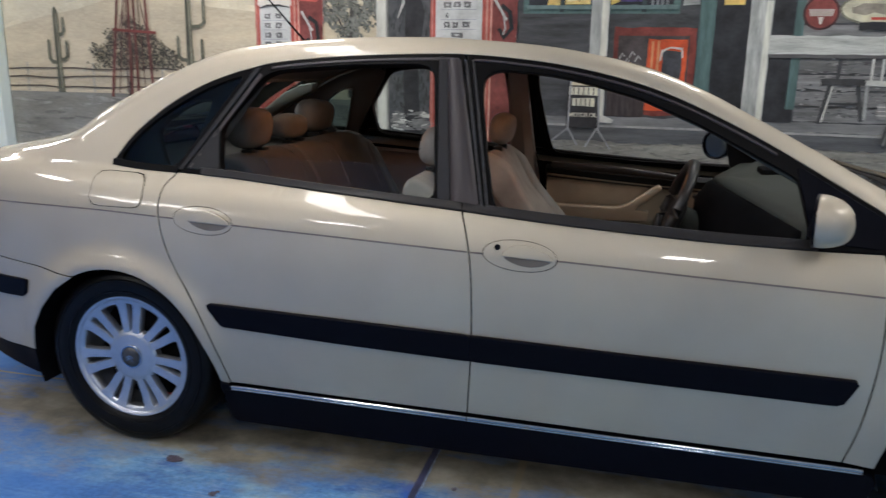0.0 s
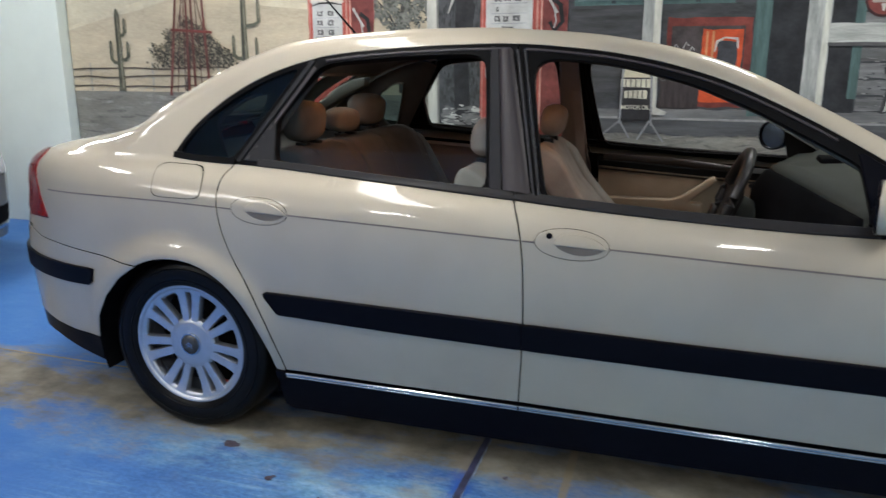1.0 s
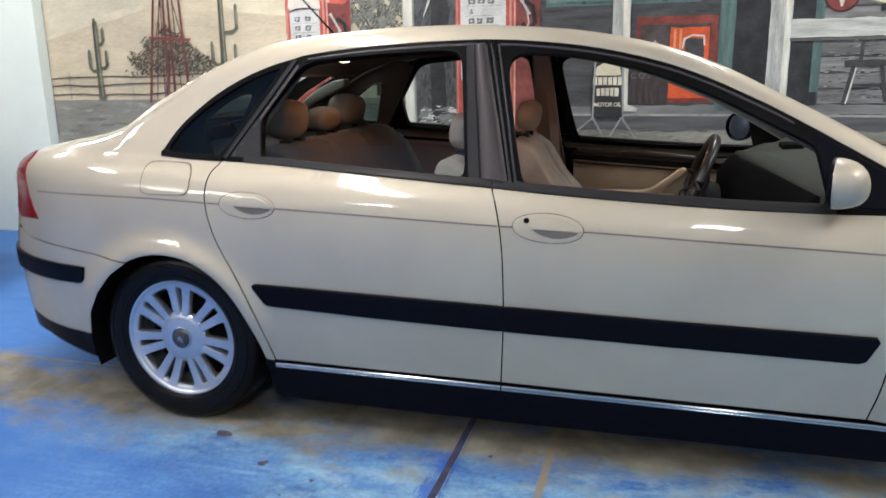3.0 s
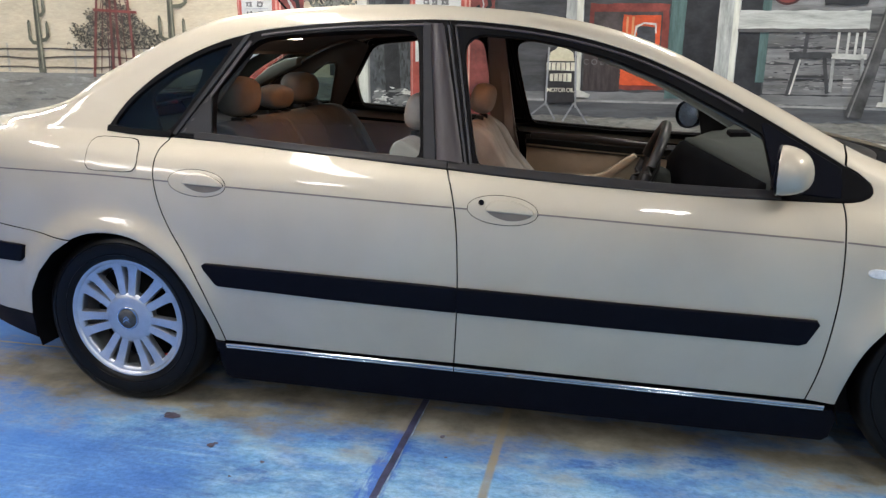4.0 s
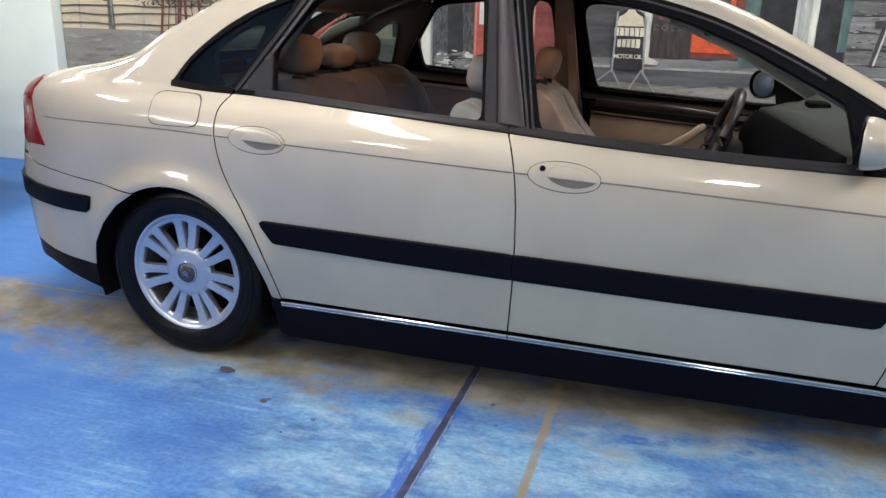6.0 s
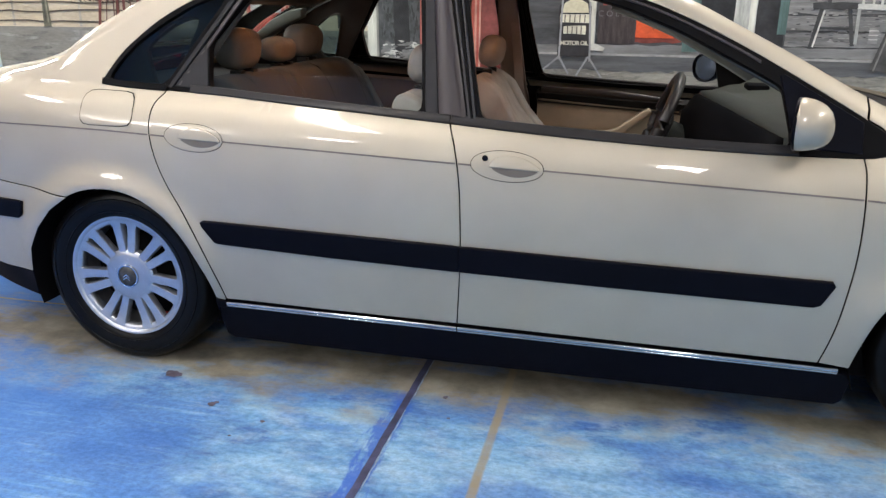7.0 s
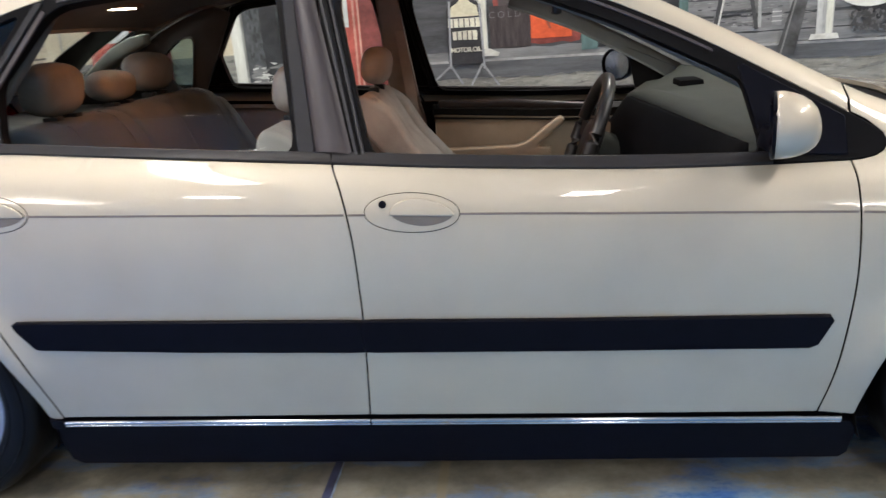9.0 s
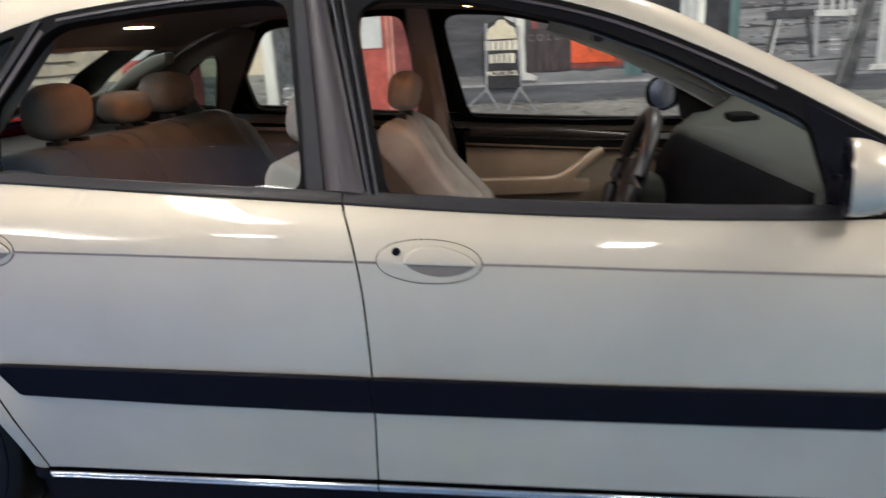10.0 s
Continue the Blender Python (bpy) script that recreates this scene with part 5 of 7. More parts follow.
def cabin(car):
    part("cabin_floor", block(0.1, 2.5, -0.74, 0.74, 0.18, 0.28, 0.02), M_DARK, car, "dark cabin floor")
    part("centre_tunnel", block(0.9, 2.3, -0.11, 0.11, 0.27, 0.55, 0.03), M_DASH, car, "black centre console")
    part("boot_wall", block(-0.62, 0.30, -0.66, 0.66, 0.30, 0.93, 0.02), M_DARK, car)
    part("parcel_shelf", block(-0.40, 0.27, -0.64, 0.64, 0.93, 0.955, 0.01), M_DASH, car, "dark parcel shelf")
    part("engine_box", block(2.42, 3.45, -0.58, 0.58, 0.20, 0.78, 0.03), M_DARK, car)
    # dashboard
    def dash_mesh(name, y0, y1, section, mat, parent, label):
        ys = [y0 + (y1 - y0) * i / 32 for i in range(33)]
        V, m = [], None
        for y in ys:
            hump = math.exp(-abs((y + 0.40) / 0.21) ** 2.6)
            row = section(1.957 + 0.24 * abs(y) - 0.12 * hump, 0.938 - 0.047 * abs(y) + 0.060 * hump, y)
            m = len(row)
            V += [(x, y, z) for x, z in row]
        F = [(i * m + j, i * m + j + 1, (i + 1) * m + j + 1, (i + 1) * m + j) for i in range(32) for j in range(m - 1)]
        F += [tuple(range(m))[::-1], tuple(range(32 * m, 33 * m))]
        return put(name, V, F, mat, parent, label)

    d = dash_mesh("dashboard", -0.745, 0.745, lambda x, z, y: [(x + 0.004, z - 0.20), (x, z - 0.012), (x + 0.006, z), (x + 0.06, z + 0.006), (x + 0.12, 0.3 * z + 0.7 * 0.962), (2.27, 0.966), (2.38, 0.950), (2.50, 0.925), (2.55, 0.90), (2.55, 0.55)], M_DASHTOP, car, "grey dashboard")
    dash_mesh("instrument_hood", -0.742, -0.12, lambda x, z, y: [(x - 0.02, z - 0.30), (x - 0.055, z - 0.16), (x - 0.05, z - 0.07), (x - 0.012, z - 0.014), (x + 0.004, z - 0.010), (x + 0.012, z - 0.03)], M_DARK, d, "dark instrument hood")
    dash_mesh("dash_front", -0.115, 0.742, lambda x, z, y: [(x - 0.01, z - 0.30), (x - 0.035, z - 0.18), (x - 0.03, z - 0.08), (x - 0.008, z - 0.016), (x + 0.004, z - 0.010), (x + 0.012, z - 0.03)], M_DASHTOP, d, "grey dashboard front")
    part("top_vent", block(2.115, 2.190, -0.05, 0.07, 0.950, 0.976, 0.010), M_DARK, d, "dark dashboard top vent")
    part("cowl_stalk", tube([(1.93, -0.30, 0.87), (1.88, -0.20, 0.89)], 0.008), M_DASH, d, "column stalk")
    # steering wheel
    c, R, tilt = Vector((1.790, -0.38, 0.858)), 0.178, radians(22)
    ax = Vector((math.sin(tilt), 0, math.cos(tilt)))
    ring = [c + (Vector((0, 1, 0)) * math.cos(a) + ax * math.sin(a)) * R for a in [2 * math.pi * i / 48 for i in range(48)]]
    w = part("steering_wheel", tube(ring, 0.0180, 14, True), M_LEATHER, d, "dark leather steering wheel")
    nrm = Vector((-math.cos(tilt), 0, math.sin(tilt)))
    hub = pillow(0, 0, 0, 0.026, 0.082, 0.070, 2.8)
    bmesh.ops.rotate(hub, verts=hub.verts, matrix=Matrix.Rotation(tilt, 3, "Y"))
    bmesh.ops.translate(hub, verts=hub.verts, vec=c - nrm * 0.02)
    part("wheel_hub", hub, M_DASH, w)
    for a in (0.12, math.pi - 0.12, -math.pi / 2 - 0.35, -math.pi / 2 + 0.35):
        out = Vector((0, 1, 0)) * math.cos(a) + ax * math.sin(a)
        across = out.cross(nrm)
        rows = []
        bm = bmesh.new()
        for k, hw, back in ((0.05, 0.034, 0.022), (0.10, 0.030, 0.020), (R - 0.008, 0.021, 0.004)):
            m0 = c + out * k - nrm * back
            rows.append([bm.verts.new(m0 + across * hw * p + nrm * q) for p, q in ((-1, -0.009), (-0.8, 0.006), (0.8, 0.006), (1, -0.009))])
        for r0, r1 in zip(rows, rows[1:]):
            for n0 in range(4):
                bm.faces.new((r0[n0], r0[(n0 + 1) % 4], r1[(n0 + 1) % 4], r1[n0]))
        bmesh.ops.recalc_face_normals(bm, faces=bm.faces)
        part("wheel_spoke", bm, M_DASH, w)
    part("column", tube([c - nrm * 0.02, c - nrm * 0.22], 0.045, 14), M_DASHTOP, d, "steering column shroud")
    seat(car, 1.24, -0.37, head=(0.985, 1.050))
    seat(car, 1.35, 0.37, head=(1.090, 1.056))
    rear_bench(car)
    # arm rest and pull on the far front door
    part("door_armrest", prism([(1.28, 0.59), (1.28, 0.662), (1.60, 0.664), (1.645, 0.678), (1.772, 0.772), (1.790, 0.780), (1.806, 0.768), (1.800, 0.752), (1.70, 0.672), (1.69, 0.655), (1.75, 0.650), (1.74, 0.60)], 0.735, 0.80, 0.010), M_BEIGE, car, "beige armrest with pull handle")
    part("wood_strip", prism([(1.27, 0.868), (1.6, 0.858), (1.95, 0.822), (1.95, 0.796), (1.6, 0.822), (1.27, 0.838)], 0.770, 0.805, 0.008), M_WOOD, car, "dark wood door strip")
    part("seat_belt", prism([(1.125, 1.17), (1.165, 1.17), (1.235, 0.55), (1.195, 0.55)], 0.66, 0.665), M_TAUPE, car, "grey seat belt")
    rv = part("rear_view_mirror", block(1.725, 1.755, -0.12, 0.11, 1.196, 1.248, 0.012), M_DASH, car, "interior rear-view mirror")
    put("mirror_glass", [(1.7235, -0.112, 1.203), (1.7235, 0.102, 1.203), (1.7235, 0.102, 1.241), (1.7235, -0.112, 1.241)], [(0, 3, 2, 1)], M_MIRROR, rv, "mirror glass", smooth=False)
    part("mirror_stem", tube([(1.745, 0.0, 1.24), (1.70, 0.0, 1.285)], 0.010, 8), M_DASH, rv)
    for x, y, z, mt in ((0.322, 0.0, 1.309, M_BULBPALE), (0.62, -0.20, 1.343, M_BULB), (1.40, 0.0, 1.318, M_BULBDIM)):
        lamp = part("roof_lamp", block(x - 0.06, x + 0.06, y - 0.05, y + 0.05, z, z + 0.012, 0.004), M_HEADLINER, car, "lit courtesy lamp in the headlining")
        part("bulb_lens", block(x - 0.040, x + 0.040, y - 0.035, y + 0.035, z - 0.004, z + 0.004, 0.002), mt, lamp, "warm glowing lens")


def build_car():
    car = thing("car", "champagne metallic saloon car with beige interior, windows down", "car", at=(1.38, 0, 0))
    flank(car, -1)
    flank(car, 1)
    screen_top = lambda s: 1.50 + 0.13 * (1 - s * s)
    screen_foot = lambda s: 2.42 + 0.26 * (1 - s * s)
    back_top = lambda s: 0.30 - 0.05 * (1 - s * s)
    back_foot = lambda s: -0.235 - 0.13 * (1 - s * s)
    top_sheet("roof", lambda s: back_top(s) + 0.004, lambda s: screen_top(s) - 0.004, M_PAINT, car, "champagne roof")
    top_sheet("headliner", lambda s: 0.16, lambda s: 1.62, M_HEADLINER, car, "beige-grey headlining", s0=-0.93, s1=0.93, drop=0.062)
    top_sheet("windscreen", screen_top, lambda s: screen_foot(s) - 0.155, M_GLASS, car, "clear windscreen", thick=0.004, drop=lambda x: 0.003 + 0.011 * min(max((x - 1.65) / 0.5, 0), 1))
    top_sheet("rear_screen", back_foot, back_top, M_GLASSTINT, car, "lightly tinted rear window", thick=0.004, drop=0.003)
    # pale strip where daylight through the rear window brightens the pillar lining
    cheek = [(0.095, 1.228), (0.025, 1.216), (-0.070, 1.172), (-0.155, 1.108), (-0.235, 1.040), (-0.195, 1.020), (-0.125, 1.075), (-0.055, 1.118), (0.015, 1.152), (0.090, 1.185)]
    for sd in (-1, 1):
        part("pillar_cheek", prism(cheek, min(sd * 0.600, sd * 0.675), max(sd * 0.600, sd * 0.675), 0.008), M_CHEEK, car, "pale grey-green strip for the lit edge of the rear pillar lining")
    for a, b in ((0.47, 0.83), (-0.985, -0.84)):
        top_sheet("screen_edge", back_foot, back_top, M_TRIM, car, "black band along the rear window", s0=a, s1=b, drop=0.010, ns=4, thick=0.004)
    top_sheet("boot_lid", lambda s: -0.955 + 0.12 * abs(s) ** 3, lambda s: back_foot(s) - 0.004, M_PAINT, car, "champagne boot lid")
    top_sheet("screen_band", lambda s: screen_foot(s) - 0.16, lambda s: screen_foot(s) - 0.080 + 0.080 * abs(s) ** 4, M_TRIM, car, "black band along the foot of the windscreen", drop=0.0125, nx=6)
    top_sheet("cowl", lambda s: screen_foot(s) - 0.078 + 0.080 * abs(s) ** 4, lambda s: screen_foot(s) - 0.008 + 0.105 * abs(s) ** 4, M_DARK, car, "black cowl grille under the windscreen", drop=0.016, nx=6)
    top_sheet("bonnet", lambda s: screen_foot(s) - 0.003 + 0.105 * abs(s) ** 4, lambda s: 3.748 - 0.02 * s * s, M_PAINT, car, "champagne bonnet")
    for x in (0.0, 2.75):
        for sd in (-1, 1):
            wheel(car, x + (0.006 if x < 1 else 0), sd, phase=-0.245 if x < 1 else 0.24)
            arch_liner(car, x, sd)
    door_mirror(car, -1)
    door_mirror(car, 1)
    part("underbody", block(-0.6, 3.3, -0.55, 0.55, 0.16, 0.22), M_DARK, car, "dark underbody")
    # roof aerial: rubber foot and a whip that leans back
    aerial = part("aerial", tube([(0.385, 0, 1.368), (0.350, 0, 1.392), (0.335, 0, 1.402)], [0.024, 0.016, 0.009], 12), M_DARK, car, "black rubber aerial foot on the roof")
    part("whip", tube([(0.338, 0, 1.398), (0.20, 0, 1.545), (0.04, 0, 1.705)], [0.005, 0.0035, 0.002], 8), M_DARK, aerial, "thin black aerial rod")
    cabin(car)
    return car


CAR = build_car()


# ---------------------------------------------------------------- mural on the back wall
MURAL = thing("mural", "wall painting of an old roadside fuel station in the desert", "mural", at=(0.7, 2.03, 0))
MATS = {}
RND = random.Random(11)
RISE = 0.088  # shifts the painting up to fit the camera's view


def mural_mat(col, vary=0.3, scale=7.0, stretch=(1, 1, 1)):
    key = (col, vary, scale, stretch)
    if key not in MATS:
        MATS[key] = mural("mural_paint", col, vary, scale, stretch)
    return MATS[key]


TALLY = [0]


def flat(name, pts, col, layer, label="", vary=0.3, scale=7.0, stretch=(1, 1, 1), parent=None):
    TALLY[0] += 1
    y = 2.026 - 0.002 * layer - 0.000004 * TALLY[0]
    return put(name, [(x, y, min(z + RISE, CEILING - 0.012)) for x, z in pts], [tuple(range(len(pts)))], mural_mat(col, vary, scale, stretch), parent or MURAL, label, smooth=False)


def rect(name, x0, x1, z0, z1, col, layer, label="", rag=0.0, **k):
    """A painted patch with slightly hand-drawn edges."""
    if not rag:
        return flat(name, [(x0, z0), (x1, z0), (x1, z1), (x0, z1)], col, layer, label, **k)
    pts = []
    for (ax, az), (bx, bz) in (((x0, z0), (x1, z0)), ((x1, z0), (x1, z1)), ((x1, z1), (x0, z1)), ((x0, z1), (x0, z0))):
        n = max(2, int(math.hypot(bx - ax, bz - az) / 0.05))
        for i in range(n):
            t = i / n
            pts.append((ax + (bx - ax) * t + RND.uniform(-rag, rag), az + (bz - az) * t + RND.uniform(-rag, rag)))
    return flat(name, pts, col, layer, label, **k)


def stroke(name, pts, width, col, layer, label="", parent=None, **k):
    """A painted line through points (x, z); width may taper."""
    n = len(pts)
    a, b = [], []
    for i, p in enumerate(pts):
        d = Vector(pts[min(i + 1, n - 1)]) - Vector(pts[max(i - 1, 0)])
        d.normalize()
        w = (width[i] if isinstance(width, (list, tuple)) else width) / 2
        a.append((p[0] - d.y * w, p[1] + d.x * w))
        b.append((p[0] + d.y * w, p[1] - d.x * w))
    return flat(name, a + b[::-1], col, layer, label, parent=parent, **k)


def dabs(name, n, x0, x1, z0, z1, sx, sz, cols, layer, label, keep=None, tilt=0.3):
    """Many loose brush dabs of a few tones."""
    for k, col in enumerate(cols):
        V, F = [], []
        for _ in range(n):
            x, z = RND.uniform(x0, x1), RND.uniform(z0, z1)
            if keep and not keep(x, z):
                continue
            rx, rz, t = sx * RND.uniform(0.4, 1.4), sz * RND.uniform(0.4, 1.4), RND.uniform(-tilt, tilt)
            b = len(V)
            m = 7
            for i in range(m):
                a = 2 * math.pi * i / m
                q = RND.uniform(0.65, 1.2)
                u, v = rx * q * math.cos(a), rz * q * math.sin(a)
                V.append((min(max(x + u * math.cos(t) - v * math.sin(t), x0 - 0.02), x1 + 0.02), 2.026 - 0.002 * layer - 0.0005 * (k + RND.random()), RISE + z + u * math.sin(t) + v * math.cos(t)))
            F.append(tuple(range(b, b + m)))
        tagged(put(name, V, F, mural_mat(col, 0.25, 20.0), MURAL, label, smooth=False), kind="stuff")


# backdrop of the painting
rect("painted_sky", -3.035, 9, 1.2, CEILING - 0.01, (0.64, 0.585, 0.445), 0, "cream and tan painted sky", vary=0.14, scale=2.5, stretch=(0.6, 1, 1.6))
flat("painted_hill", [(-3.035, 0.96), (-3.035, 1.44), (-2.66, 1.54), (-2.39, 1.59), (-2.13, 1.65), (-1.64, 1.74), (-1.28, 1.60), (-0.9, 1.56), (-0.3, 1.62), (0.35, 1.60), (0.35, 0.96)], (0.585, 0.51, 0.37), 1, "sandy painted hill", vary=0.16, scale=3, stretch=(0.5, 1, 1.5))
stroke("painted_cloud", [(-3.03, 1.46), (-2.66, 1.56), (-2.39, 1.61), (-2.13, 1.67), (-1.64, 1.76), (-1.28, 1.62), (-0.9, 1.58), (-0.3, 1.64)], [0.02, 0.05, 0.06, 0.05, 0.06, 0.05, 0.04, 0.03], (0.68, 0.62, 0.47), 2, "pale haze over the hill", vary=0.1)
rect("painted_ground", -3.035, 9, -0.086, 0.985, (0.255, 0.25, 0.22), 2, "grey painted ground", vary=0.28, scale=4, stretch=(0.35, 1, 1.6))
dabs("painted_gravel", 150, -3.0, 1.0, 0.35, 0.96, 0.11, 0.012, [(0.30, 0.295, 0.265), (0.20, 0.197, 0.178)], 3, "loose grey brushwork of the ground", tilt=0.1)
dabs("painted_gravel", 420, 0.0, 4.6, 0.25, 0.88, 0.075, 0.007, [(0.295, 0.29, 0.26), (0.19, 0.187, 0.17), (0.225, 0.222, 0.20)], 3, "loose grey brushwork of the ground", tilt=0.25)
# fence
for z in (1.155, 1.095, 1.022):
    stroke("fence_rail", [(-3.03 + 0.15 * i, z + RND.uniform(-0.008, 0.008) + 0.003 * i * 0.3) for i in range(13)], 0.011, (0.12, 0.10, 0.08), 4, "thin dark painted fence rail")
for i in range(7):
    x = -2.86 + 0.29 * i
    stroke("fence_post", [(x, 0.99), (x + 0.004, 1.20)], [0.022, 0.016], (0.45, 0.42, 0.35), 3, "pale painted fence post")


def cactus(x, z0, z1, w, arms):
    c = stroke("cactus", [(x, z0), (x, z0 + 0.3 * (z1 - z0)), (x + 0.004, z1 - 0.04), (x, z1)], [w * 1.25, w, w * 0.85, w * 0.3], (0.13, 0.13, 0.095), 5, "grey-green painted cactus")
    stroke("light_edge", [(x + w * 0.22, z0 + 0.03), (x + w * 0.2, z1 - 0.05)], w * 0.22, (0.27, 0.26, 0.19), 6, "", parent=c)
    stroke("dark_rib", [(x - w * 0.2, z0 + 0.03), (x - w * 0.15, z1 - 0.05)], w * 0.12, (0.06, 0.06, 0.05), 6, "", parent=c)
    for ax, az, top in arms:
        s = 1 if ax > x else -1
        stroke("arm", [(x, az), (x + (ax - x) * 0.7, az + 0.005), (ax, az + 0.03), (ax, top - 0.02), (ax, top)], [w * 0.5, w * 0.55, w * 0.6, w * 0.5, w * 0.2], (0.13, 0.13, 0.095), 5, "", parent=c)
        stroke("light_edge", [(ax + w * 0.12, az + 0.05), (ax + w * 0.1, top - 0.02)], w * 0.16, (0.27, 0.26, 0.19), 6, "", parent=c)


cactus(-2.565, 0.985, 1.60, 0.052, [(-2.64, 1.20, 1.37), (-2.485, 1.22, 1.36), (-2.50, 1.40, 1.53)])
cactus(-1.46, 1.17, 1.74, 0.050, [(-1.55, 1.23, 1.40), (-1.335, 1.46, 1.66), (-1.36, 1.21, 1.38)])
# desert tree and red windmill tower
stroke("tree_trunk", [(-1.97, 0.97), (-1.95, 1.15), (-1.92, 1.35)], [0.035, 0.03, 0.02], (0.06, 0.05, 0.045), 5, "dark painted trunk")
dabs("painted_foliage", 1700, -2.36, -1.46, 1.13, 1.60, 0.012, 0.005, [(0.085, 0.08, 0.062), (0.20, 0.18, 0.135), (0.05, 0.047, 0.037)], 5, "dark painted desert bush", keep=lambda x, z: abs(x + 1.92) < 0.40 - 1.35 * max(z - 1.28, 0) - 0.12 * RND.random() + 0.05 * math.sin(23 * x + 31 * z) and z > 1.15 + 0.05 * RND.random(), tilt=1.2)
for pts in ([(-2.12, 0.96), (-2.01, 1.75), (-1.95, 2.3)], [(-1.955, 0.98), (-1.93, 1.75), (-1.91, 2.3)], [(-1.90, 0.96), (-1.89, 1.75), (-1.88, 2.3)], [(-1.775, 1.0), (-1.80, 1.75), (-1.85, 2.3)]):
    stroke("tower_leg", pts, [0.024, 0.018, 0.013], (0.165, 0.062, 0.052), 7, "rust-red painted tower leg", vary=0.45)
for pts in ([(-2.06, 0.99), (-1.96, 1.75), (-1.92, 2.3)], [(-1.99, 1.0), (-1.95, 1.75), (-1.90, 2.3)], [(-1.84, 0.99), (-1.86, 1.75), (-1.87, 2.3)], [(-2.02, 1.44), (-1.86, 2.1)], [(-1.80, 1.44), (-1.94, 2.1)]):
    stroke("tower_rod", pts, 0.008, (0.11, 0.05, 0.043), 6, "thin dark painted tower rod", vary=0.4)
for z in (1.44, 1.80, 2.1):
    w = 0.21 - 0.1 * (z - 1.0)
    stroke("tower_brace", [(-1.91 - w, z), (-1.89 + w, z - 0.02)], 0.018, (0.22, 0.06, 0.05), 7, "rust-red painted brace")
for i in range(6):
    a = 0.4 + i * math.pi / 3
    stroke("windmill_blade", [(-1.9, 2.33), (-1.9 + 0.22 * math.cos(a), 2.33 + 0.22 * math.sin(a))], [0.02, 0.06], (0.20, 0.06, 0.05), 8, "dark painted windmill blade")


def pump(x0, x1, x2, top, marks):
    """An old fuel pump: front with a glazed face, and its red flank."""
    red, cream = (0.47, 0.105, 0.082), (0.66, 0.63, 0.57)
    p = rect("fuel_pump", x0, x2, 0.35, top - 0.06, red, 6, "red and white painted fuel pump", rag=0.003)
    w = x1 - x0
    flat("flank", [(x1 + 0.055, 0.36), (x2, 0.36), (x2, top - 0.05), (x1 + 0.055, top - 0.04)], (0.20, 0.055, 0.05), 7, "dark maroon flank", parent=p, vary=0.5)
    dome = [(x0 + 0.005, top - 0.12), (x0 + 0.012, top - 0.075), (x0 + 0.05, top - 0.03), (x0 + 0.12, top - 0.006), (x1, top + 0.004), (x2 - 0.09, top), (x2 - 0.03, top - 0.02), (x2 - 0.008, top - 0.055), (x2 - 0.004, top - 0.13), (x2 - 0.04, top - 0.165), (x1 + 0.04, top - 0.155)]
    flat("dome", dome, (0.50, 0.115, 0.088), 8, "red dome", parent=p)
    flat("dome_front", [(x0 + 0.045, top - 0.105), (x0 + 0.055, top - 0.035), (x0 + 0.12, top - 0.010), (x1 - 0.005, top - 0.002), (x1 - 0.015, top - 0.09)], cream, 9, "white front of the dome", parent=p, vary=0.15)
    stroke("dome_band", [(x1 + 0.052, top - 0.004), (x1 + 0.062, top - 0.06), (x1 + 0.058, top - 0.15)], 0.022, (0.64, 0.50, 0.43), 9, "pale band over the dome", parent=p)
    flat("collar", [(x0 + 0.022, top - 0.185), (x0 + 0.03, top - 0.125), (x0 + 0.06, top - 0.100), (x1 - 0.05, top - 0.092), (x1 - 0.012, top - 0.11), (x1, top - 0.185)], cream, 10, "white collar", parent=p, vary=0.12)
    rect("face", x0 + 0.035, x1 - 0.012, 1.10, top - 0.18, (0.58, 0.59, 0.575), 9, "grey-white face with numerals", parent=p, vary=0.16)
    stroke("face_arch", [(x0 + 0.035, top - 0.205), (x0 + 0.035 + w * 0.22, top - 0.187), (x0 + 0.035 + w * 0.55, top - 0.186), (x1 - 0.012, top - 0.200)], [0.006, 0.013, 0.013, 0.006], (0.05, 0.05, 0.05), 11, "", parent=p)
    for k, row in enumerate(marks):
        z = top - 0.255 - 0.062 * k
        for a, b in row:
            n = rect("numeral", x0 + w * a, x0 + w * b, z - 0.018, z + 0.016, (0.17, 0.17, 0.17), 10, "", parent=p, rag=0.004)
            rect("numeral_light", x0 + w * (0.7 * a + 0.3 * b), x0 + w * (0.35 * a + 0.65 * b), z - 0.008, z + 0.006, (0.50, 0.51, 0.50), 11, "", parent=p, rag=0.003)
        stroke("face_line", [(x0 + w * 0.2, z - 0.031), (x0 + w * 0.86, z - 0.029)], 0.004, (0.36, 0.38, 0.42), 10, "", parent=p)
    stroke("highlight", [(x1 + 0.018, 0.5), (x1 + 0.018, top - 0.13)], 0.014, (0.62, 0.30, 0.24), 8, "", parent=p)
    stroke("highlight", [(x1 + 0.046, 0.5), (x1 + 0.046, top - 0.13)], 0.010, (0.66, 0.38, 0.31), 8, "", parent=p)
    stroke("highlight", [(x0 + 0.012, 0.5), (x0 + 0.012, top - 0.16)], 0.010, (0.60, 0.24, 0.20), 8, "", parent=p)
    stroke("hose", [(x2 - 0.10, top - 0.26), (x2 - 0.045, top - 0.30), (x2 - 0.03, top - 0.40), (x2 - 0.08, top - 0.46), (x2 - 0.11, top - 0.40)], 0.028, (0.022, 0.022, 0.024), 9, "black hose", parent=p)
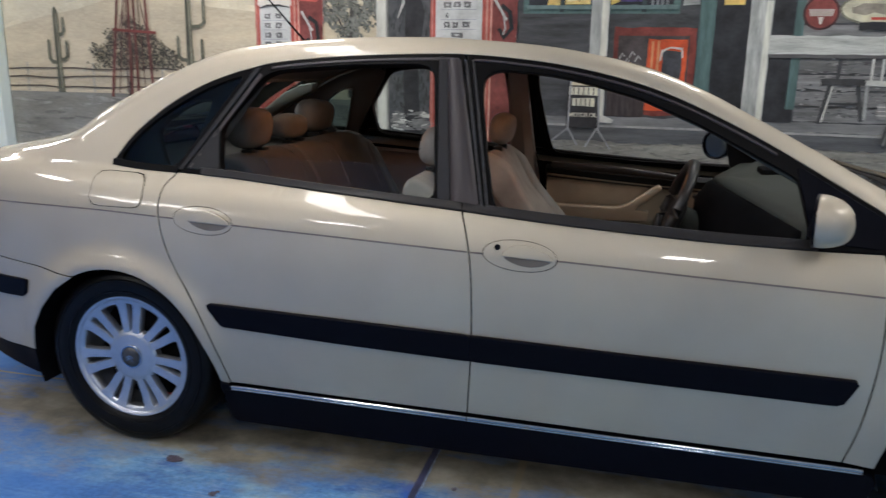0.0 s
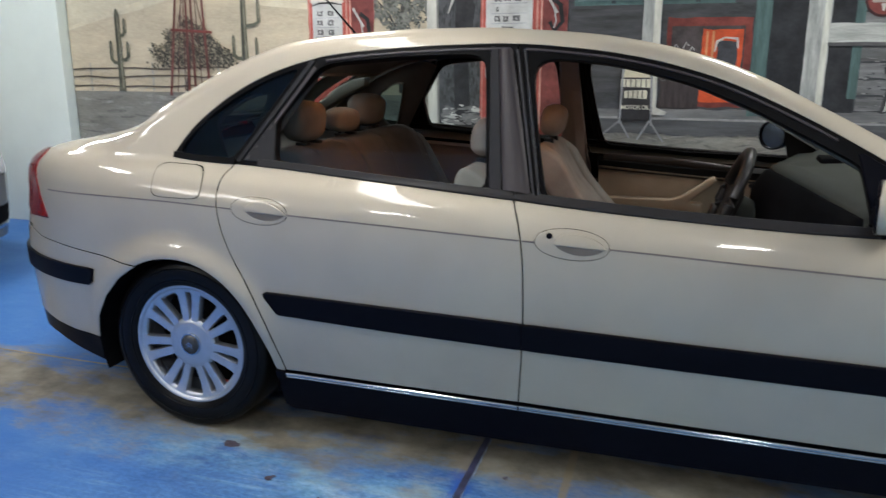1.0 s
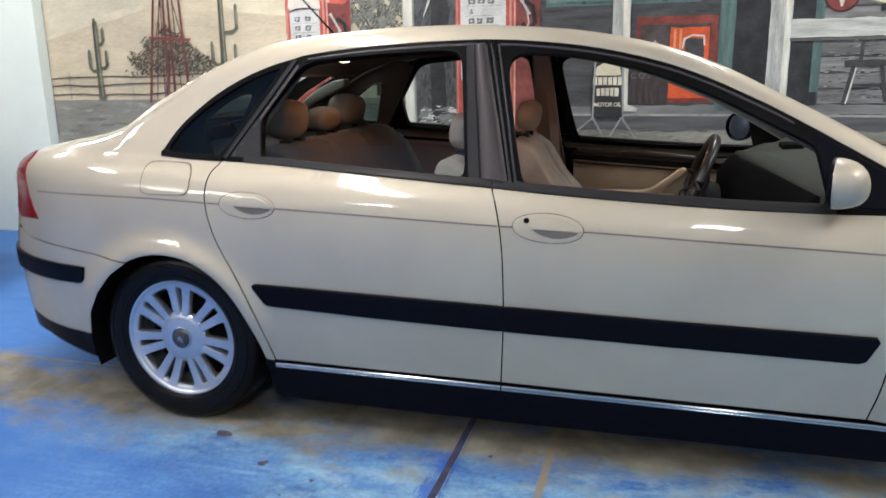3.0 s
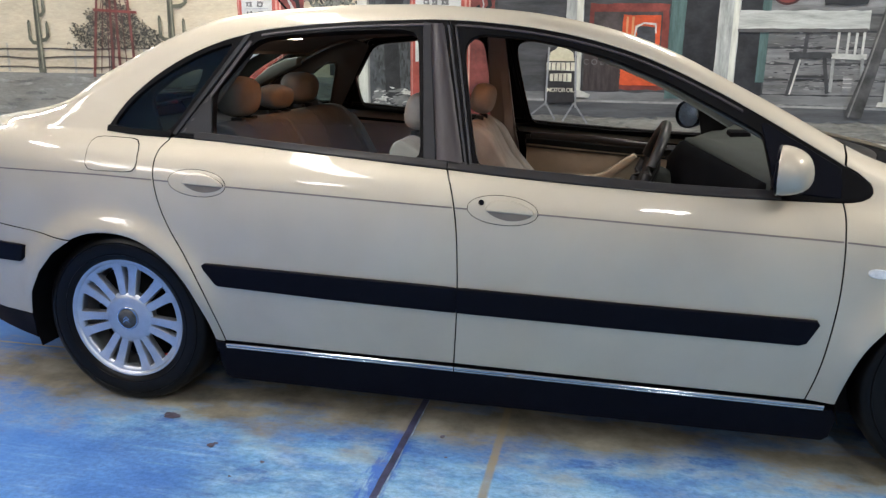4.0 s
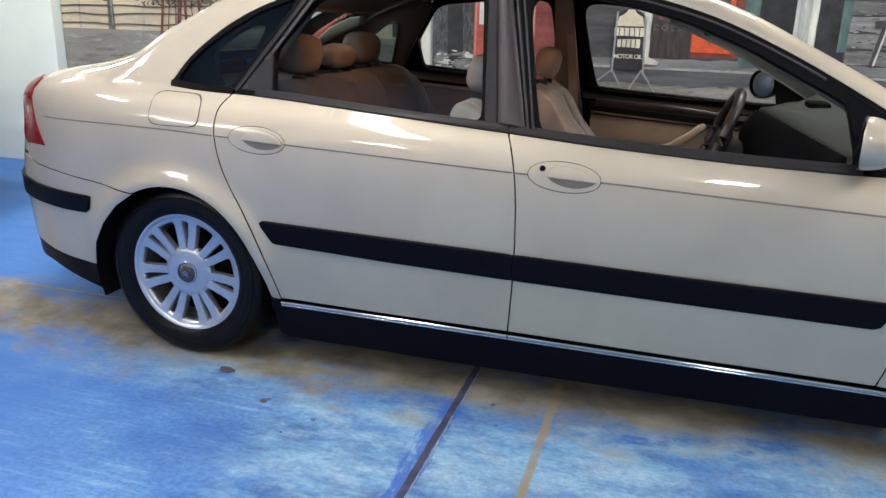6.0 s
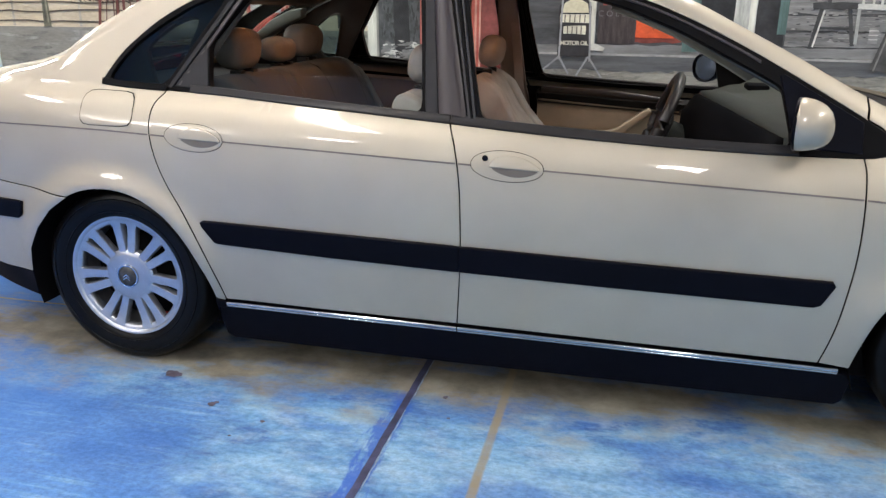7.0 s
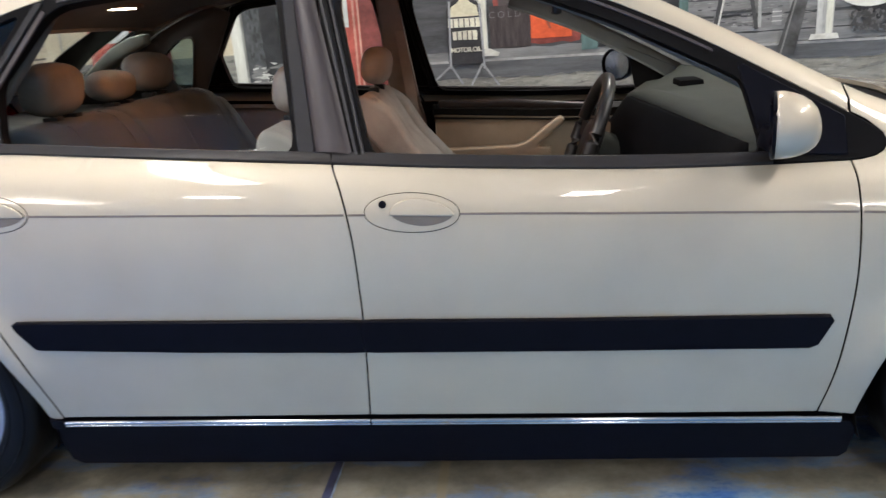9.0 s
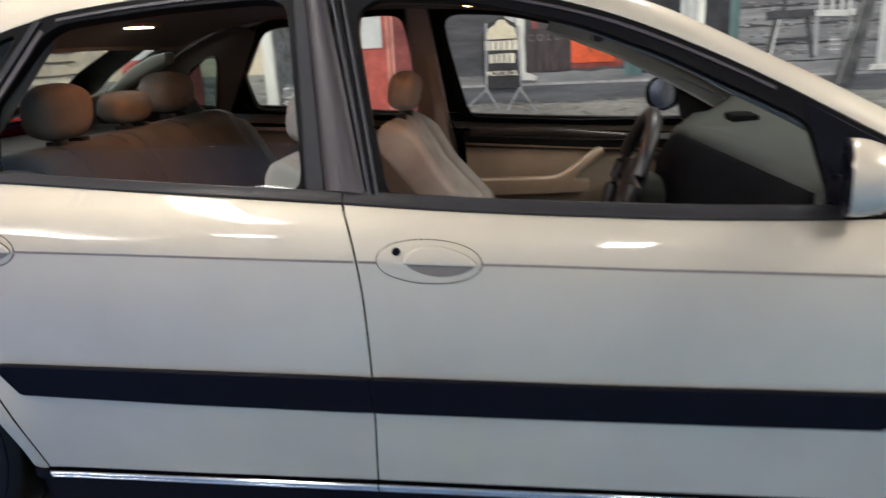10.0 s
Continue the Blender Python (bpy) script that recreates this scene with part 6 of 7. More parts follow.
    stroke("nozzle", [(x1 + 0.07, top - 0.225), (x1 + 0.11, top - 0.29), (x1 + 0.145, top - 0.35)], [0.020, 0.014, 0.020], (0.52, 0.52, 0.50), 10, "pale nozzle", parent=p)
    stroke("nozzle_spout", [(x1 + 0.125, top - 0.31), (x1 + 0.14, top - 0.40), (x1 + 0.125, top - 0.44)], 0.010, (0.42, 0.42, 0.41), 10, "", parent=p)


PAIRS = [((0.26, 0.42), (0.56, 0.72))] * 5
TRIPLES = [((0.26, 0.39), (0.44, 0.57), (0.62, 0.75)), ((0.30, 0.34),), ((0.26, 0.36), (0.42, 0.52), (0.60, 0.74)), ((0.40, 0.62),)]
pump(-0.935, -0.66, -0.44, 1.79, PAIRS)
# tree, pole and dark yard behind
stroke("tree_trunk", [(-0.24, 1.0), (-0.25, 1.35), (-0.22, 1.75)], [0.05, 0.035, 0.015], (0.07, 0.065, 0.06), 4, "dark painted trunk")
dabs("painted_foliage", 2300, -0.52, 0.0, 1.30, 2.05, 0.012, 0.007, [(0.045, 0.05, 0.045), (0.10, 0.105, 0.09), (0.20, 0.205, 0.18)], 5, "dark painted tree", keep=lambda x, z: ((x + 0.24) / 0.27) ** 2 + ((z - 1.72) / 0.36) ** 2 < 1 - 0.45 * RND.random() + 0.3 * math.sin(19 * x + 3) * math.sin(17 * z) and math.sin(41 * x + 2) * math.sin(37 * z + 11 * x) < 0.62, tilt=1.5)
for x1, z1 in ((-0.42, 1.62), (-0.10, 1.70), (-0.36, 1.86), (-0.16, 1.92)):
    stroke("tree_limb", [(-0.245, 1.36), (0.5 * (x1 - 0.24), 0.5 * (z1 + 1.42)), (x1, z1)], [0.022, 0.014, 0.006], (0.06, 0.055, 0.05), 4, "dark painted limb")
rect("painted_yard", 0.02, 0.34, 0.55, 2.5, (0.075, 0.08, 0.085), 4, "dark painted yard", vary=0.5, scale=9)
dabs("painted_smoke", 260, 0.04, 0.32, 0.75, 2.2, 0.006, 0.028, [(0.095, 0.10, 0.105), (0.045, 0.047, 0.05)], 5, "grey painted smears", tilt=0.25)
stroke("dark_trunk", [(0.20, 0.75), (0.18, 1.2), (0.21, 1.55), (0.16, 1.80), (0.19, 2.2)], [0.11, 0.10, 0.13, 0.10, 0.14], (0.030, 0.031, 0.034), 6, "black painted trunk", vary=0.5)
stroke("pale_arc", [(0.09, 1.52), (0.13, 1.62), (0.12, 1.74), (0.08, 1.82)], [0.006, 0.018, 0.016, 0.005], (0.50, 0.50, 0.47), 7, "pale painted arc")
dabs("painted_rubble", 40, 0.06, 0.32, 0.80, 0.92, 0.04, 0.010, [(0.55, 0.55, 0.52), (0.2, 0.2, 0.2)], 6, "pale painted rubble")
stroke("painted_pole", [(-0.01, 0.70), (-0.02, 1.4), (-0.02, 2.6)], [0.075, 0.075, 0.07], (0.62, 0.62, 0.56), 6, "white painted pole", stretch=(3, 1, 0.4), vary=0.2)
stroke("pole_shade", [(0.022, 0.70), (0.012, 2.6)], 0.014, (0.25, 0.25, 0.23), 7, "grey shade of the pole")
pump(0.315, 0.67, 0.88, 1.86, TRIPLES)

# shop front
rect("shop_wall", 0.88, 4.0, 0.88, CEILING - 0.02, (0.062, 0.066, 0.070), 3, "dark painted shop front", vary=0.4, scale=8, stretch=(0.5, 1, 2))
rect("porch_floor", 0.75, 4.05, 0.865, 0.925, (0.20, 0.205, 0.205), 4, "grey painted porch floor", stretch=(0.3, 1, 3), rag=0.006)
rect("porch_edge", 0.75, 4.08, 0.765, 0.865, (0.105, 0.11, 0.115), 4, "dark painted porch edge", stretch=(0.3, 1, 3), rag=0.008)
stroke("porch_line", [(0.75, 0.868), (2.0, 0.862), (4.05, 0.846)], 0.014, (0.36, 0.36, 0.35), 5, "pale painted edge line")
teal = (0.088, 0.150, 0.145)
w = rect("painted_window", 0.92, 1.87, 1.55, 2.45, teal, 4, "teal painted shop window with lit panes")
rect("dark_panes", 0.955, 1.83, 1.60, 2.42, (0.030, 0.033, 0.040), 5, "", parent=w)
for x0, x1, z0, z1, col, lab in ((0.985, 1.135, 1.905, 2.10, (0.34, 0.36, 0.10), "green-yellow pane"), (1.19, 1.33, 1.905, 2.10, (0.72, 0.66, 0.30), "bright lit pane"), (1.47, 1.62, 1.905, 2.10, (0.58, 0.57, 0.28), "lit pane"), (1.67, 1.80, 1.905, 2.10, (0.13, 0.14, 0.11), "dim pane")):
    rect("pane", x0, x1, z0, z1, col, 6, lab, parent=w, rag=0.004, vary=0.4)
flat("pane", [(0.985, 1.86), (1.125, 1.86), (1.122, 1.80), (1.08, 1.72), (1.01, 1.635), (0.99, 1.70)], (0.56, 0.40, 0.05), 6, "yellow curtain", parent=w, vary=0.35, stretch=(3, 1, 1))
flat("pane", [(1.07, 1.60), (1.085, 1.70), (1.13, 1.79), (1.15, 1.79), (1.15, 1.60)], (0.62, 0.46, 0.16), 6, "lit curtain edge", parent=w)
rect("pane", 1.18, 1.335, 1.605, 1.87, (0.76, 0.60, 0.24), 6, "bright lit pane", parent=w, vary=0.3)
rect("pane_glow", 1.20, 1.315, 1.625, 1.83, (0.80, 0.72, 0.46), 7, "", parent=w, rag=0.012, vary=0.2)
stroke("pane_mark", [(1.225, 1.68), (1.235, 1.755), (1.28, 1.76), (1.29, 1.69), (1.255, 1.675), (1.27, 1.62)], 0.008, (0.34, 0.24, 0.12), 8, "", parent=w)
flat("pane", [(1.46, 1.60), (1.46, 1.88), (1.54, 1.88), (1.50, 1.82), (1.525, 1.74), (1.51, 1.62)], (0.64, 0.48, 0.14), 6, "lit curtain", parent=w)
flat("pane", [(1.515, 1.62), (1.53, 1.74), (1.505, 1.82), (1.55, 1.88), (1.645, 1.88), (1.645, 1.62)], (0.060, 0.050, 0.150), 6, "blue curtain", parent=w, vary=0.5, stretch=(4, 1, 0.6))
flat("pane", [(1.675, 1.875), (1.815, 1.875), (1.815, 1.70), (1.76, 1.76)], (0.56, 0.46, 0.05), 6, "yellow curtain", parent=w, vary=0.35)
for k in range(4):
    rect("sill_bottle", 1.70 + 0.028 * k, 1.716 + 0.028 * k, 1.60, 1.645 + 0.012 * (k % 2), (0.20, 0.21, 0.22), 7, "", parent=w, rag=0.002)
for a, b in ((1.15, 1.175), (1.335, 1.345), (1.645, 1.672)):
    rect("glazing_bar", a, b, 1.56, 2.42, (0.055, 0.075, 0.078), 7, "", parent=w)
rect("glazing_bar", 0.95, 1.84, 1.88, 1.905, (0.055, 0.075, 0.078), 7, "", parent=w)
rect("window_edge", 0.94, 1.86, 1.575, 1.60, (0.14, 0.21, 0.205), 8, "pale lower edge", parent=w, rag=0.003)
for k in range(7):
    g = RND.uniform(0.20, 0.34)
    rect("painted_board", 1.885, 1.98, 1.60 + 0.075 * k, 1.662 + 0.075 * k, (g, g * 1.02, g * 0.98), 4, "grey painted clapboard", rag=0.004, stretch=(0.5, 1, 3), vary=0.4)
rect("wall_boarding", 0.90, 1.34, 1.02, 1.53, (0.065, 0.068, 0.072), 4, "dark boards below the window", stretch=(0.4, 1, 3), vary=0.45)
# drinks cooler
c = rect("painted_cooler", 1.49, 1.98, 0.94, 1.47, (0.20, 0.05, 0.04), 4, "dark red painted cabinet", rag=0.006, vary=0.5)
rect("cabinet_inside", 1.52, 1.94, 1.0, 1.42, (0.07, 0.06, 0.06), 5, "", parent=c, vary=0.5)
rect("cooler_front", 1.70, 1.93, 0.97, 1.40, (0.62, 0.10, 0.035), 6, "orange-red cooler", parent=c, rag=0.004, vary=0.35)
rect("cooler_dark", 1.79, 1.90, 1.05, 1.33, (0.055, 0.058, 0.066), 7, "", parent=c, rag=0.006, vary=0.5)
stroke("script", [(1.775, 1.27), (1.785, 1.33), (1.83, 1.352), (1.90, 1.345), (1.905, 1.29)], [0.008, 0.016, 0.010, 0.016, 0.010], (0.62, 0.58, 0.54), 8, "white swash", parent=c)
for x, z in ((1.53, 1.30), (1.56, 1.27), (1.59, 1.31), (1.625, 1.285)):
    stroke("pale_scribble", [(x, z - 0.02), (x + 0.02, z + 0.015), (x + 0.034, z - 0.005)], 0.009, (0.36, 0.36, 0.35), 7, "", parent=c)
for x in (1.72, 1.755):
    rect("bottle", x, x + 0.014, 1.12, 1.39, (0.66, 0.30, 0.14), 7, "", parent=c)
stroke("cooler_brace", [(1.74, 1.20), (1.81, 1.02)], 0.014, (0.30, 0.08, 0.05), 7, "", parent=c)
rect("dark_bench", 1.47, 1.70, 0.93, 1.16, (0.055, 0.045, 0.045), 6, "dark painted crates", vary=0.4, stretch=(6, 1, 1))
t = bpy.data.curves.new("painted_word", "FONT")
t.body, t.size, t.extrude = "COLD", 0.05, 0.0005
t.space_character = 1.6


def lettering(curve_data, x, z, layer, mat, parent, label):
    """Painted letters, each one an object of its own."""
    ob = new("painted_word_source", curve_data)
    me = bpy.data.meshes.new_from_object(ob.evaluated_get(bpy.context.evaluated_depsgraph_get()))
    bpy.data.objects.remove(ob)
    me.transform(Matrix.Translation((x, 2.0255 - 0.002 * layer - 0.001, z + RISE)) @ Matrix.Rotation(radians(90), 4, "X"))
    bm = bmesh.new()
    bm.from_mesh(me)
    bmesh.ops.remove_doubles(bm, verts=bm.verts, dist=1e-6)
    left = set(bm.verts)
    while left:
        seed = min(left, key=lambda v: v.index)
        island, stack = {seed}, [seed]
        while stack:
            for e in stack.pop().link_edges:
                for v in e.verts:
                    if v not in island:
                        island.add(v)
                        stack.append(v)
        left -= island
        order = {v: i for i, v in enumerate(sorted(island, key=lambda v: v.index))}
        faces = [[order[v] for v in f.verts] for f in bm.faces if f.verts[0] in island]
        put("painted_letter", [v.co.copy() for v in order], faces, mat, parent, label, smooth=False)
    bm.free()


lettering(t, 1.465, 1.095, 8, mural_mat((0.13, 0.13, 0.13)), MURAL, "grey painted word on the crates")
# posts, doorway and boards
rect("painted_post", 1.345, 1.455, 0.90, 2.6, (0.42, 0.44, 0.42), 8, "pale painted porch post", stretch=(4, 1, 0.5), vary=0.35, rag=0.0016)
rect("post_light", 1.41, 1.45, 0.90, 2.6, (0.66, 0.66, 0.58), 9, "lit edge of the post", stretch=(4, 1, 0.5), vary=0.25)
flat("post_foot", [(1.34, 0.895), (1.51, 0.885), (1.52, 0.905), (1.46, 0.93), (1.35, 0.93)], (0.55, 0.55, 0.50), 9, "pale post foot")
rect("teal_post", 1.985, 2.075, 0.89, 2.6, teal, 7, "teal painted door post", stretch=(4, 1, 0.5), rag=0.003)
rect("painted_doorway", 2.075, 2.27, 0.90, 2.5, (0.028, 0.030, 0.034), 6, "dark painted doorway", vary=0.5)
rect("lit_pane", 2.12, 2.235, 1.60, 1.83, (0.72, 0.52, 0.16), 7, "yellow lit pane")
rect("lit_pane", 2.12, 2.235, 1.85, 1.95, (0.66, 0.46, 0.12), 7, "yellow lit pane")
rect("painted_post", 2.27, 2.395, 0.93, 1.64, (0.40, 0.42, 0.40), 9, "pale weathered painted post", stretch=(4, 1, 0.5), vary=0.4, rag=0.0016)
rect("post_light", 2.355, 2.39, 0.93, 1.62, (0.62, 0.63, 0.56), 10, "lit edge of the post", stretch=(4, 1, 0.5), vary=0.25)
rect("dark_recess", 2.395, 2.56, 0.92, 2.5, (0.034, 0.036, 0.040), 6, "dark recess", vary=0.5)
rect("teal_post", 2.52, 2.57, 1.0, 2.5, teal, 7, "teal painted frame", stretch=(4, 1, 0.5))
for i in range(17):
    z = 0.93 + 0.095 * i
    g = RND.uniform(0.13, 0.23)
    rect("painted_board", 2.57, 3.84, z, z + 0.082, (g, g * 1.02, g * 1.02), 5, "grey painted clapboard", stretch=(0.35, 1, 3), vary=0.4, rag=0.004)
dabs("painted_patch", 120, 2.60, 3.25, 0.95, 1.30, 0.022, 0.004, [(0.27, 0.275, 0.27), (0.10, 0.10, 0.105)], 6, "loose grey brushwork on the boards", tilt=0.1)


def disc(cx, cz, rx, rz, n=32):
    return [(cx + rx * math.cos(2 * math.pi * i / n), cz + rz * math.sin(2 * math.pi * i / n)) for i in range(n)]


s = flat("round_sign", disc(2.655, 1.555, 0.098, 0.098), (0.07, 0.03, 0.03), 7, "red and white round painted sign")
flat("sign_face", disc(2.655, 1.555, 0.085, 0.085), (0.22, 0.06, 0.052), 8, "", parent=s)
flat("sign_bar", [(2.585, 1.575), (2.725, 1.575), (2.715, 1.535), (2.595, 1.535)], (0.42, 0.36, 0.32), 9, "pale bar", parent=s)
flat("sign_bar", [(2.64, 1.53), (2.67, 1.53), (2.66, 1.49), (2.65, 1.49)], (0.66, 0.62, 0.56), 9, "", parent=s)
s = flat("oval_sign", disc(2.965, 1.575, 0.215, 0.092), (0.20, 0.20, 0.15), 7, "cream oval painted sign")
flat("sign_face", disc(2.965, 1.575, 0.203, 0.080), (0.58, 0.56, 0.42), 8, "", parent=s)
rect("sign_bar", 2.82, 3.10, 1.55, 1.595, (0.30, 0.27, 0.22), 9, "dark bar of worn letters", parent=s, rag=0.012)
rect("sign_bar", 2.92, 3.01, 1.515, 1.53, (0.50, 0.08, 0.06), 9, "", parent=s)
s = rect("red_sign", 2.845, 3.145, 1.68, 1.90, (0.42, 0.06, 0.045), 7, "red painted sign board", rag=0.003)
rect("sign_bar", 2.93, 3.06, 1.74, 1.78, (0.16, 0.03, 0.03), 8, "dark bar", parent=s, rag=0.006)
rect("sign_head", 2.845, 3.145, 1.84, 1.90, (0.62, 0.58, 0.52), 8, "white head", parent=s)
s = flat("round_sign", disc(2.66, 1.80, 0.08, 0.08), (0.34, 0.07, 0.06), 7, "small faded round sign")
flat("sign_face", disc(2.66, 1.80, 0.055, 0.06), (0.55, 0.48, 0.42), 8, "", parent=s)
rect("dark_tray", 2.86, 3.10, 1.455, 1.50, (0.03, 0.032, 0.035), 10, "dark painted shelf", rag=0.006)
rect("painted_rail", 2.39, 3.13, 1.315, 1.425, (0.48, 0.50, 0.47), 9, "pale weathered porch rail", stretch=(0.5, 1, 4), vary=0.3, rag=0.006)
rect("rail_shade", 2.39, 3.12, 1.30, 1.322, (0.10, 0.10, 0.10), 10, "shade below the rail", rag=0.003)
# stool and chair
dark, pale = (0.055, 0.057, 0.06), (0.56, 0.57, 0.53)
st = rect("painted_stool", 2.70, 2.95, 1.145, 1.185, dark, 9, "dark painted stool", rag=0.004)
for a, b in (((2.75, 1.15), (2.71, 0.92)), ((2.90, 1.15), (2.94, 0.94)), ((2.79, 1.29), (2.785, 1.18))):
    stroke("stool_leg", [a, b], 0.022, dark, 9, "", parent=st)
stroke("stool_leg", [(2.765, 1.14), (2.725, 0.93)], 0.010, pale, 10, "pale edge", parent=st)
stroke("stool_leg", [(2.72, 1.04), (2.93, 1.04)], 0.014, dark, 9, "", parent=st)
ch = rect("painted_chair", 2.94, 3.13, 1.145, 1.175, pale, 9, "pale painted chair", rag=0.004)
for x in (2.965, 3.02, 3.065, 3.105):
    stroke("chair_slat", [(x, 1.17), (x, 1.30)], 0.014, pale, 9, "", parent=ch)
for a, b in (((2.95, 1.15), (2.955, 0.95)), ((3.11, 1.15), (3.13, 0.95))):
    stroke("chair_leg", [a, b], 0.018, (0.30, 0.31, 0.30), 9, "", parent=ch)
cn = rect("painted_can", 3.02, 3.07, 0.955, 1.045, (0.26, 0.26, 0.26), 10, "grey painted can")
for z in (0.975, 1.0, 1.025):
    rect("can_ring", 3.02, 3.07, z, z + 0.006, (0.55, 0.55, 0.52), 11, "", parent=cn)
stroke("leaning_plank", [(3.10, 0.80), (3.17, 1.1), (3.24, 1.50)], [0.10, 0.075, 0.06], (0.075, 0.076, 0.075), 9, "dark leaning painted plank", vary=0.6)
stroke("plank_light", [(3.075, 0.80), (3.145, 1.1), (3.22, 1.48)], 0.010, (0.20, 0.20, 0.19), 10, "pale edge of the plank")
rect("painted_post", 3.255, 3.345, 0.88, 2.6, (0.44, 0.45, 0.43), 10, "pale painted porch post", stretch=(4, 1, 0.5), vary=0.3, rag=0.0016)
rect("post_light", 3.305, 3.34, 0.88, 2.6, (0.66, 0.67, 0.58), 11, "lit edge of the post", stretch=(4, 1, 0.5), vary=0.2)
flat("post_foot", [(3.22, 0.865), (3.38, 0.865), (3.37, 0.895), (3.23, 0.895)], (0.60, 0.60, 0.54), 11, "pale post foot")
s = rect("orange_poster", 3.425, 3.645, 1.48, 2.25, (0.58, 0.10, 0.05), 8, "orange-red painted poster", rag=0.003, vary=0.25)
for k in range(5):
    rect("poster_mark", 3.49, 3.58, 1.56 + 0.13 * k, 1.62 + 0.13 * k, (0.66, 0.36, 0.26), 9, "pale worn mark", parent=s, rag=0.012)
rect("sill_board", 3.35, 3.83, 1.385, 1.47, (0.40, 0.41, 0.37), 7, "pale painted board", stretch=(0.5, 1, 3), rag=0.004)
# whitewall tyre
w = flat("painted_wheel", disc(3.62, 1.135, 0.215, 0.185), (0.022, 0.023, 0.026), 8, "painted tyre with a white wall leaning on the boards")
flat("white_wall", disc(3.53, 1.195, 0.222, 0.172), (0.70, 0.70, 0.64), 9, "white tyre wall", parent=w, vary=0.12)
flat("tyre_inner", disc(3.525, 1.195, 0.155, 0.118), (0.05, 0.05, 0.055), 10, "", parent=w)
flat("wheel_rim", disc(3.525, 1.192, 0.125, 0.095), (0.085, 0.09, 0.095), 11, "grey rim", parent=w)
for i in range(12):
    a = math.pi * i / 6
    stroke("wheel_spoke", [(3.525, 1.192), (3.525 + 0.115 * math.cos(a), 1.192 + 0.088 * math.sin(a))], 0.006, (0.27, 0.27, 0.27), 12, "", parent=w)
flat("wheel_hub", disc(3.525, 1.195, 0.030, 0.024, 14), (0.62, 0.62, 0.60), 13, "pale hub", parent=w)
dabs("painted_debris", 60, 3.44, 3.70, 0.90, 1.00, 0.012, 0.016, [(0.13, 0.13, 0.13), (0.06, 0.06, 0.06)], 12, "grey painted oddments below the tyre", tilt=0.8)
rect("painted_post", 3.835, 3.955, 0.86, 2.6, (0.30, 0.31, 0.30), 9, "grey painted corner post", stretch=(4, 1, 0.5), vary=0.35, rag=0.003)
rect("dark_gap", 3.78, 3.835, 0.88, 2.6, (0.05, 0.05, 0.055), 8, "dark gap beside the post")
for i in range(13):
    z = 0.90 + 0.135 * i
    flat("pale_board", [(3.955, z), (4.175, z + 0.06), (4.175, z + 0.185), (3.955, z + 0.125)], (0.68, 0.68, 0.57), 8, "cream painted clapboard", vary=0.14, stretch=(0.5, 1, 3))
flat("board_foot", [(3.945, 0.765), (4.19, 0.895), (4.20, 0.965), (3.955, 0.875)], (0.60, 0.61, 0.53), 9, "cream painted plinth")
rect("painted_scrub", 4.175, 4.75, 0.30, 2.4, (0.13, 0.145, 0.125), 4, "dark painted scrub", vary=0.5, scale=9)
dabs("painted_scrub", 380, 4.19, 4.75, 0.5, 1.9, 0.016, 0.010, [(0.10, 0.11, 0.095), (0.17, 0.185, 0.16)], 5, "dark painted scrub", tilt=1.0)
for z in (1.30, 1.42, 1.55):
    rect("painted_slat", 4.18, 4.5, z, z + 0.03, (0.42, 0.44, 0.40), 7, "pale painted slat", rag=0.004)
rect("painted_slat", 4.25, 4.29, 1.2, 1.9, (0.42, 0.44, 0.40), 7, "pale painted slat", rag=0.004)
rect("painted_post", 4.34, 4.47, 0.30, 0.82, (0.16, 0.12, 0.09), 8, "brown painted stump", stretch=(4, 1, 0.6), vary=0.4, rag=0.0016)
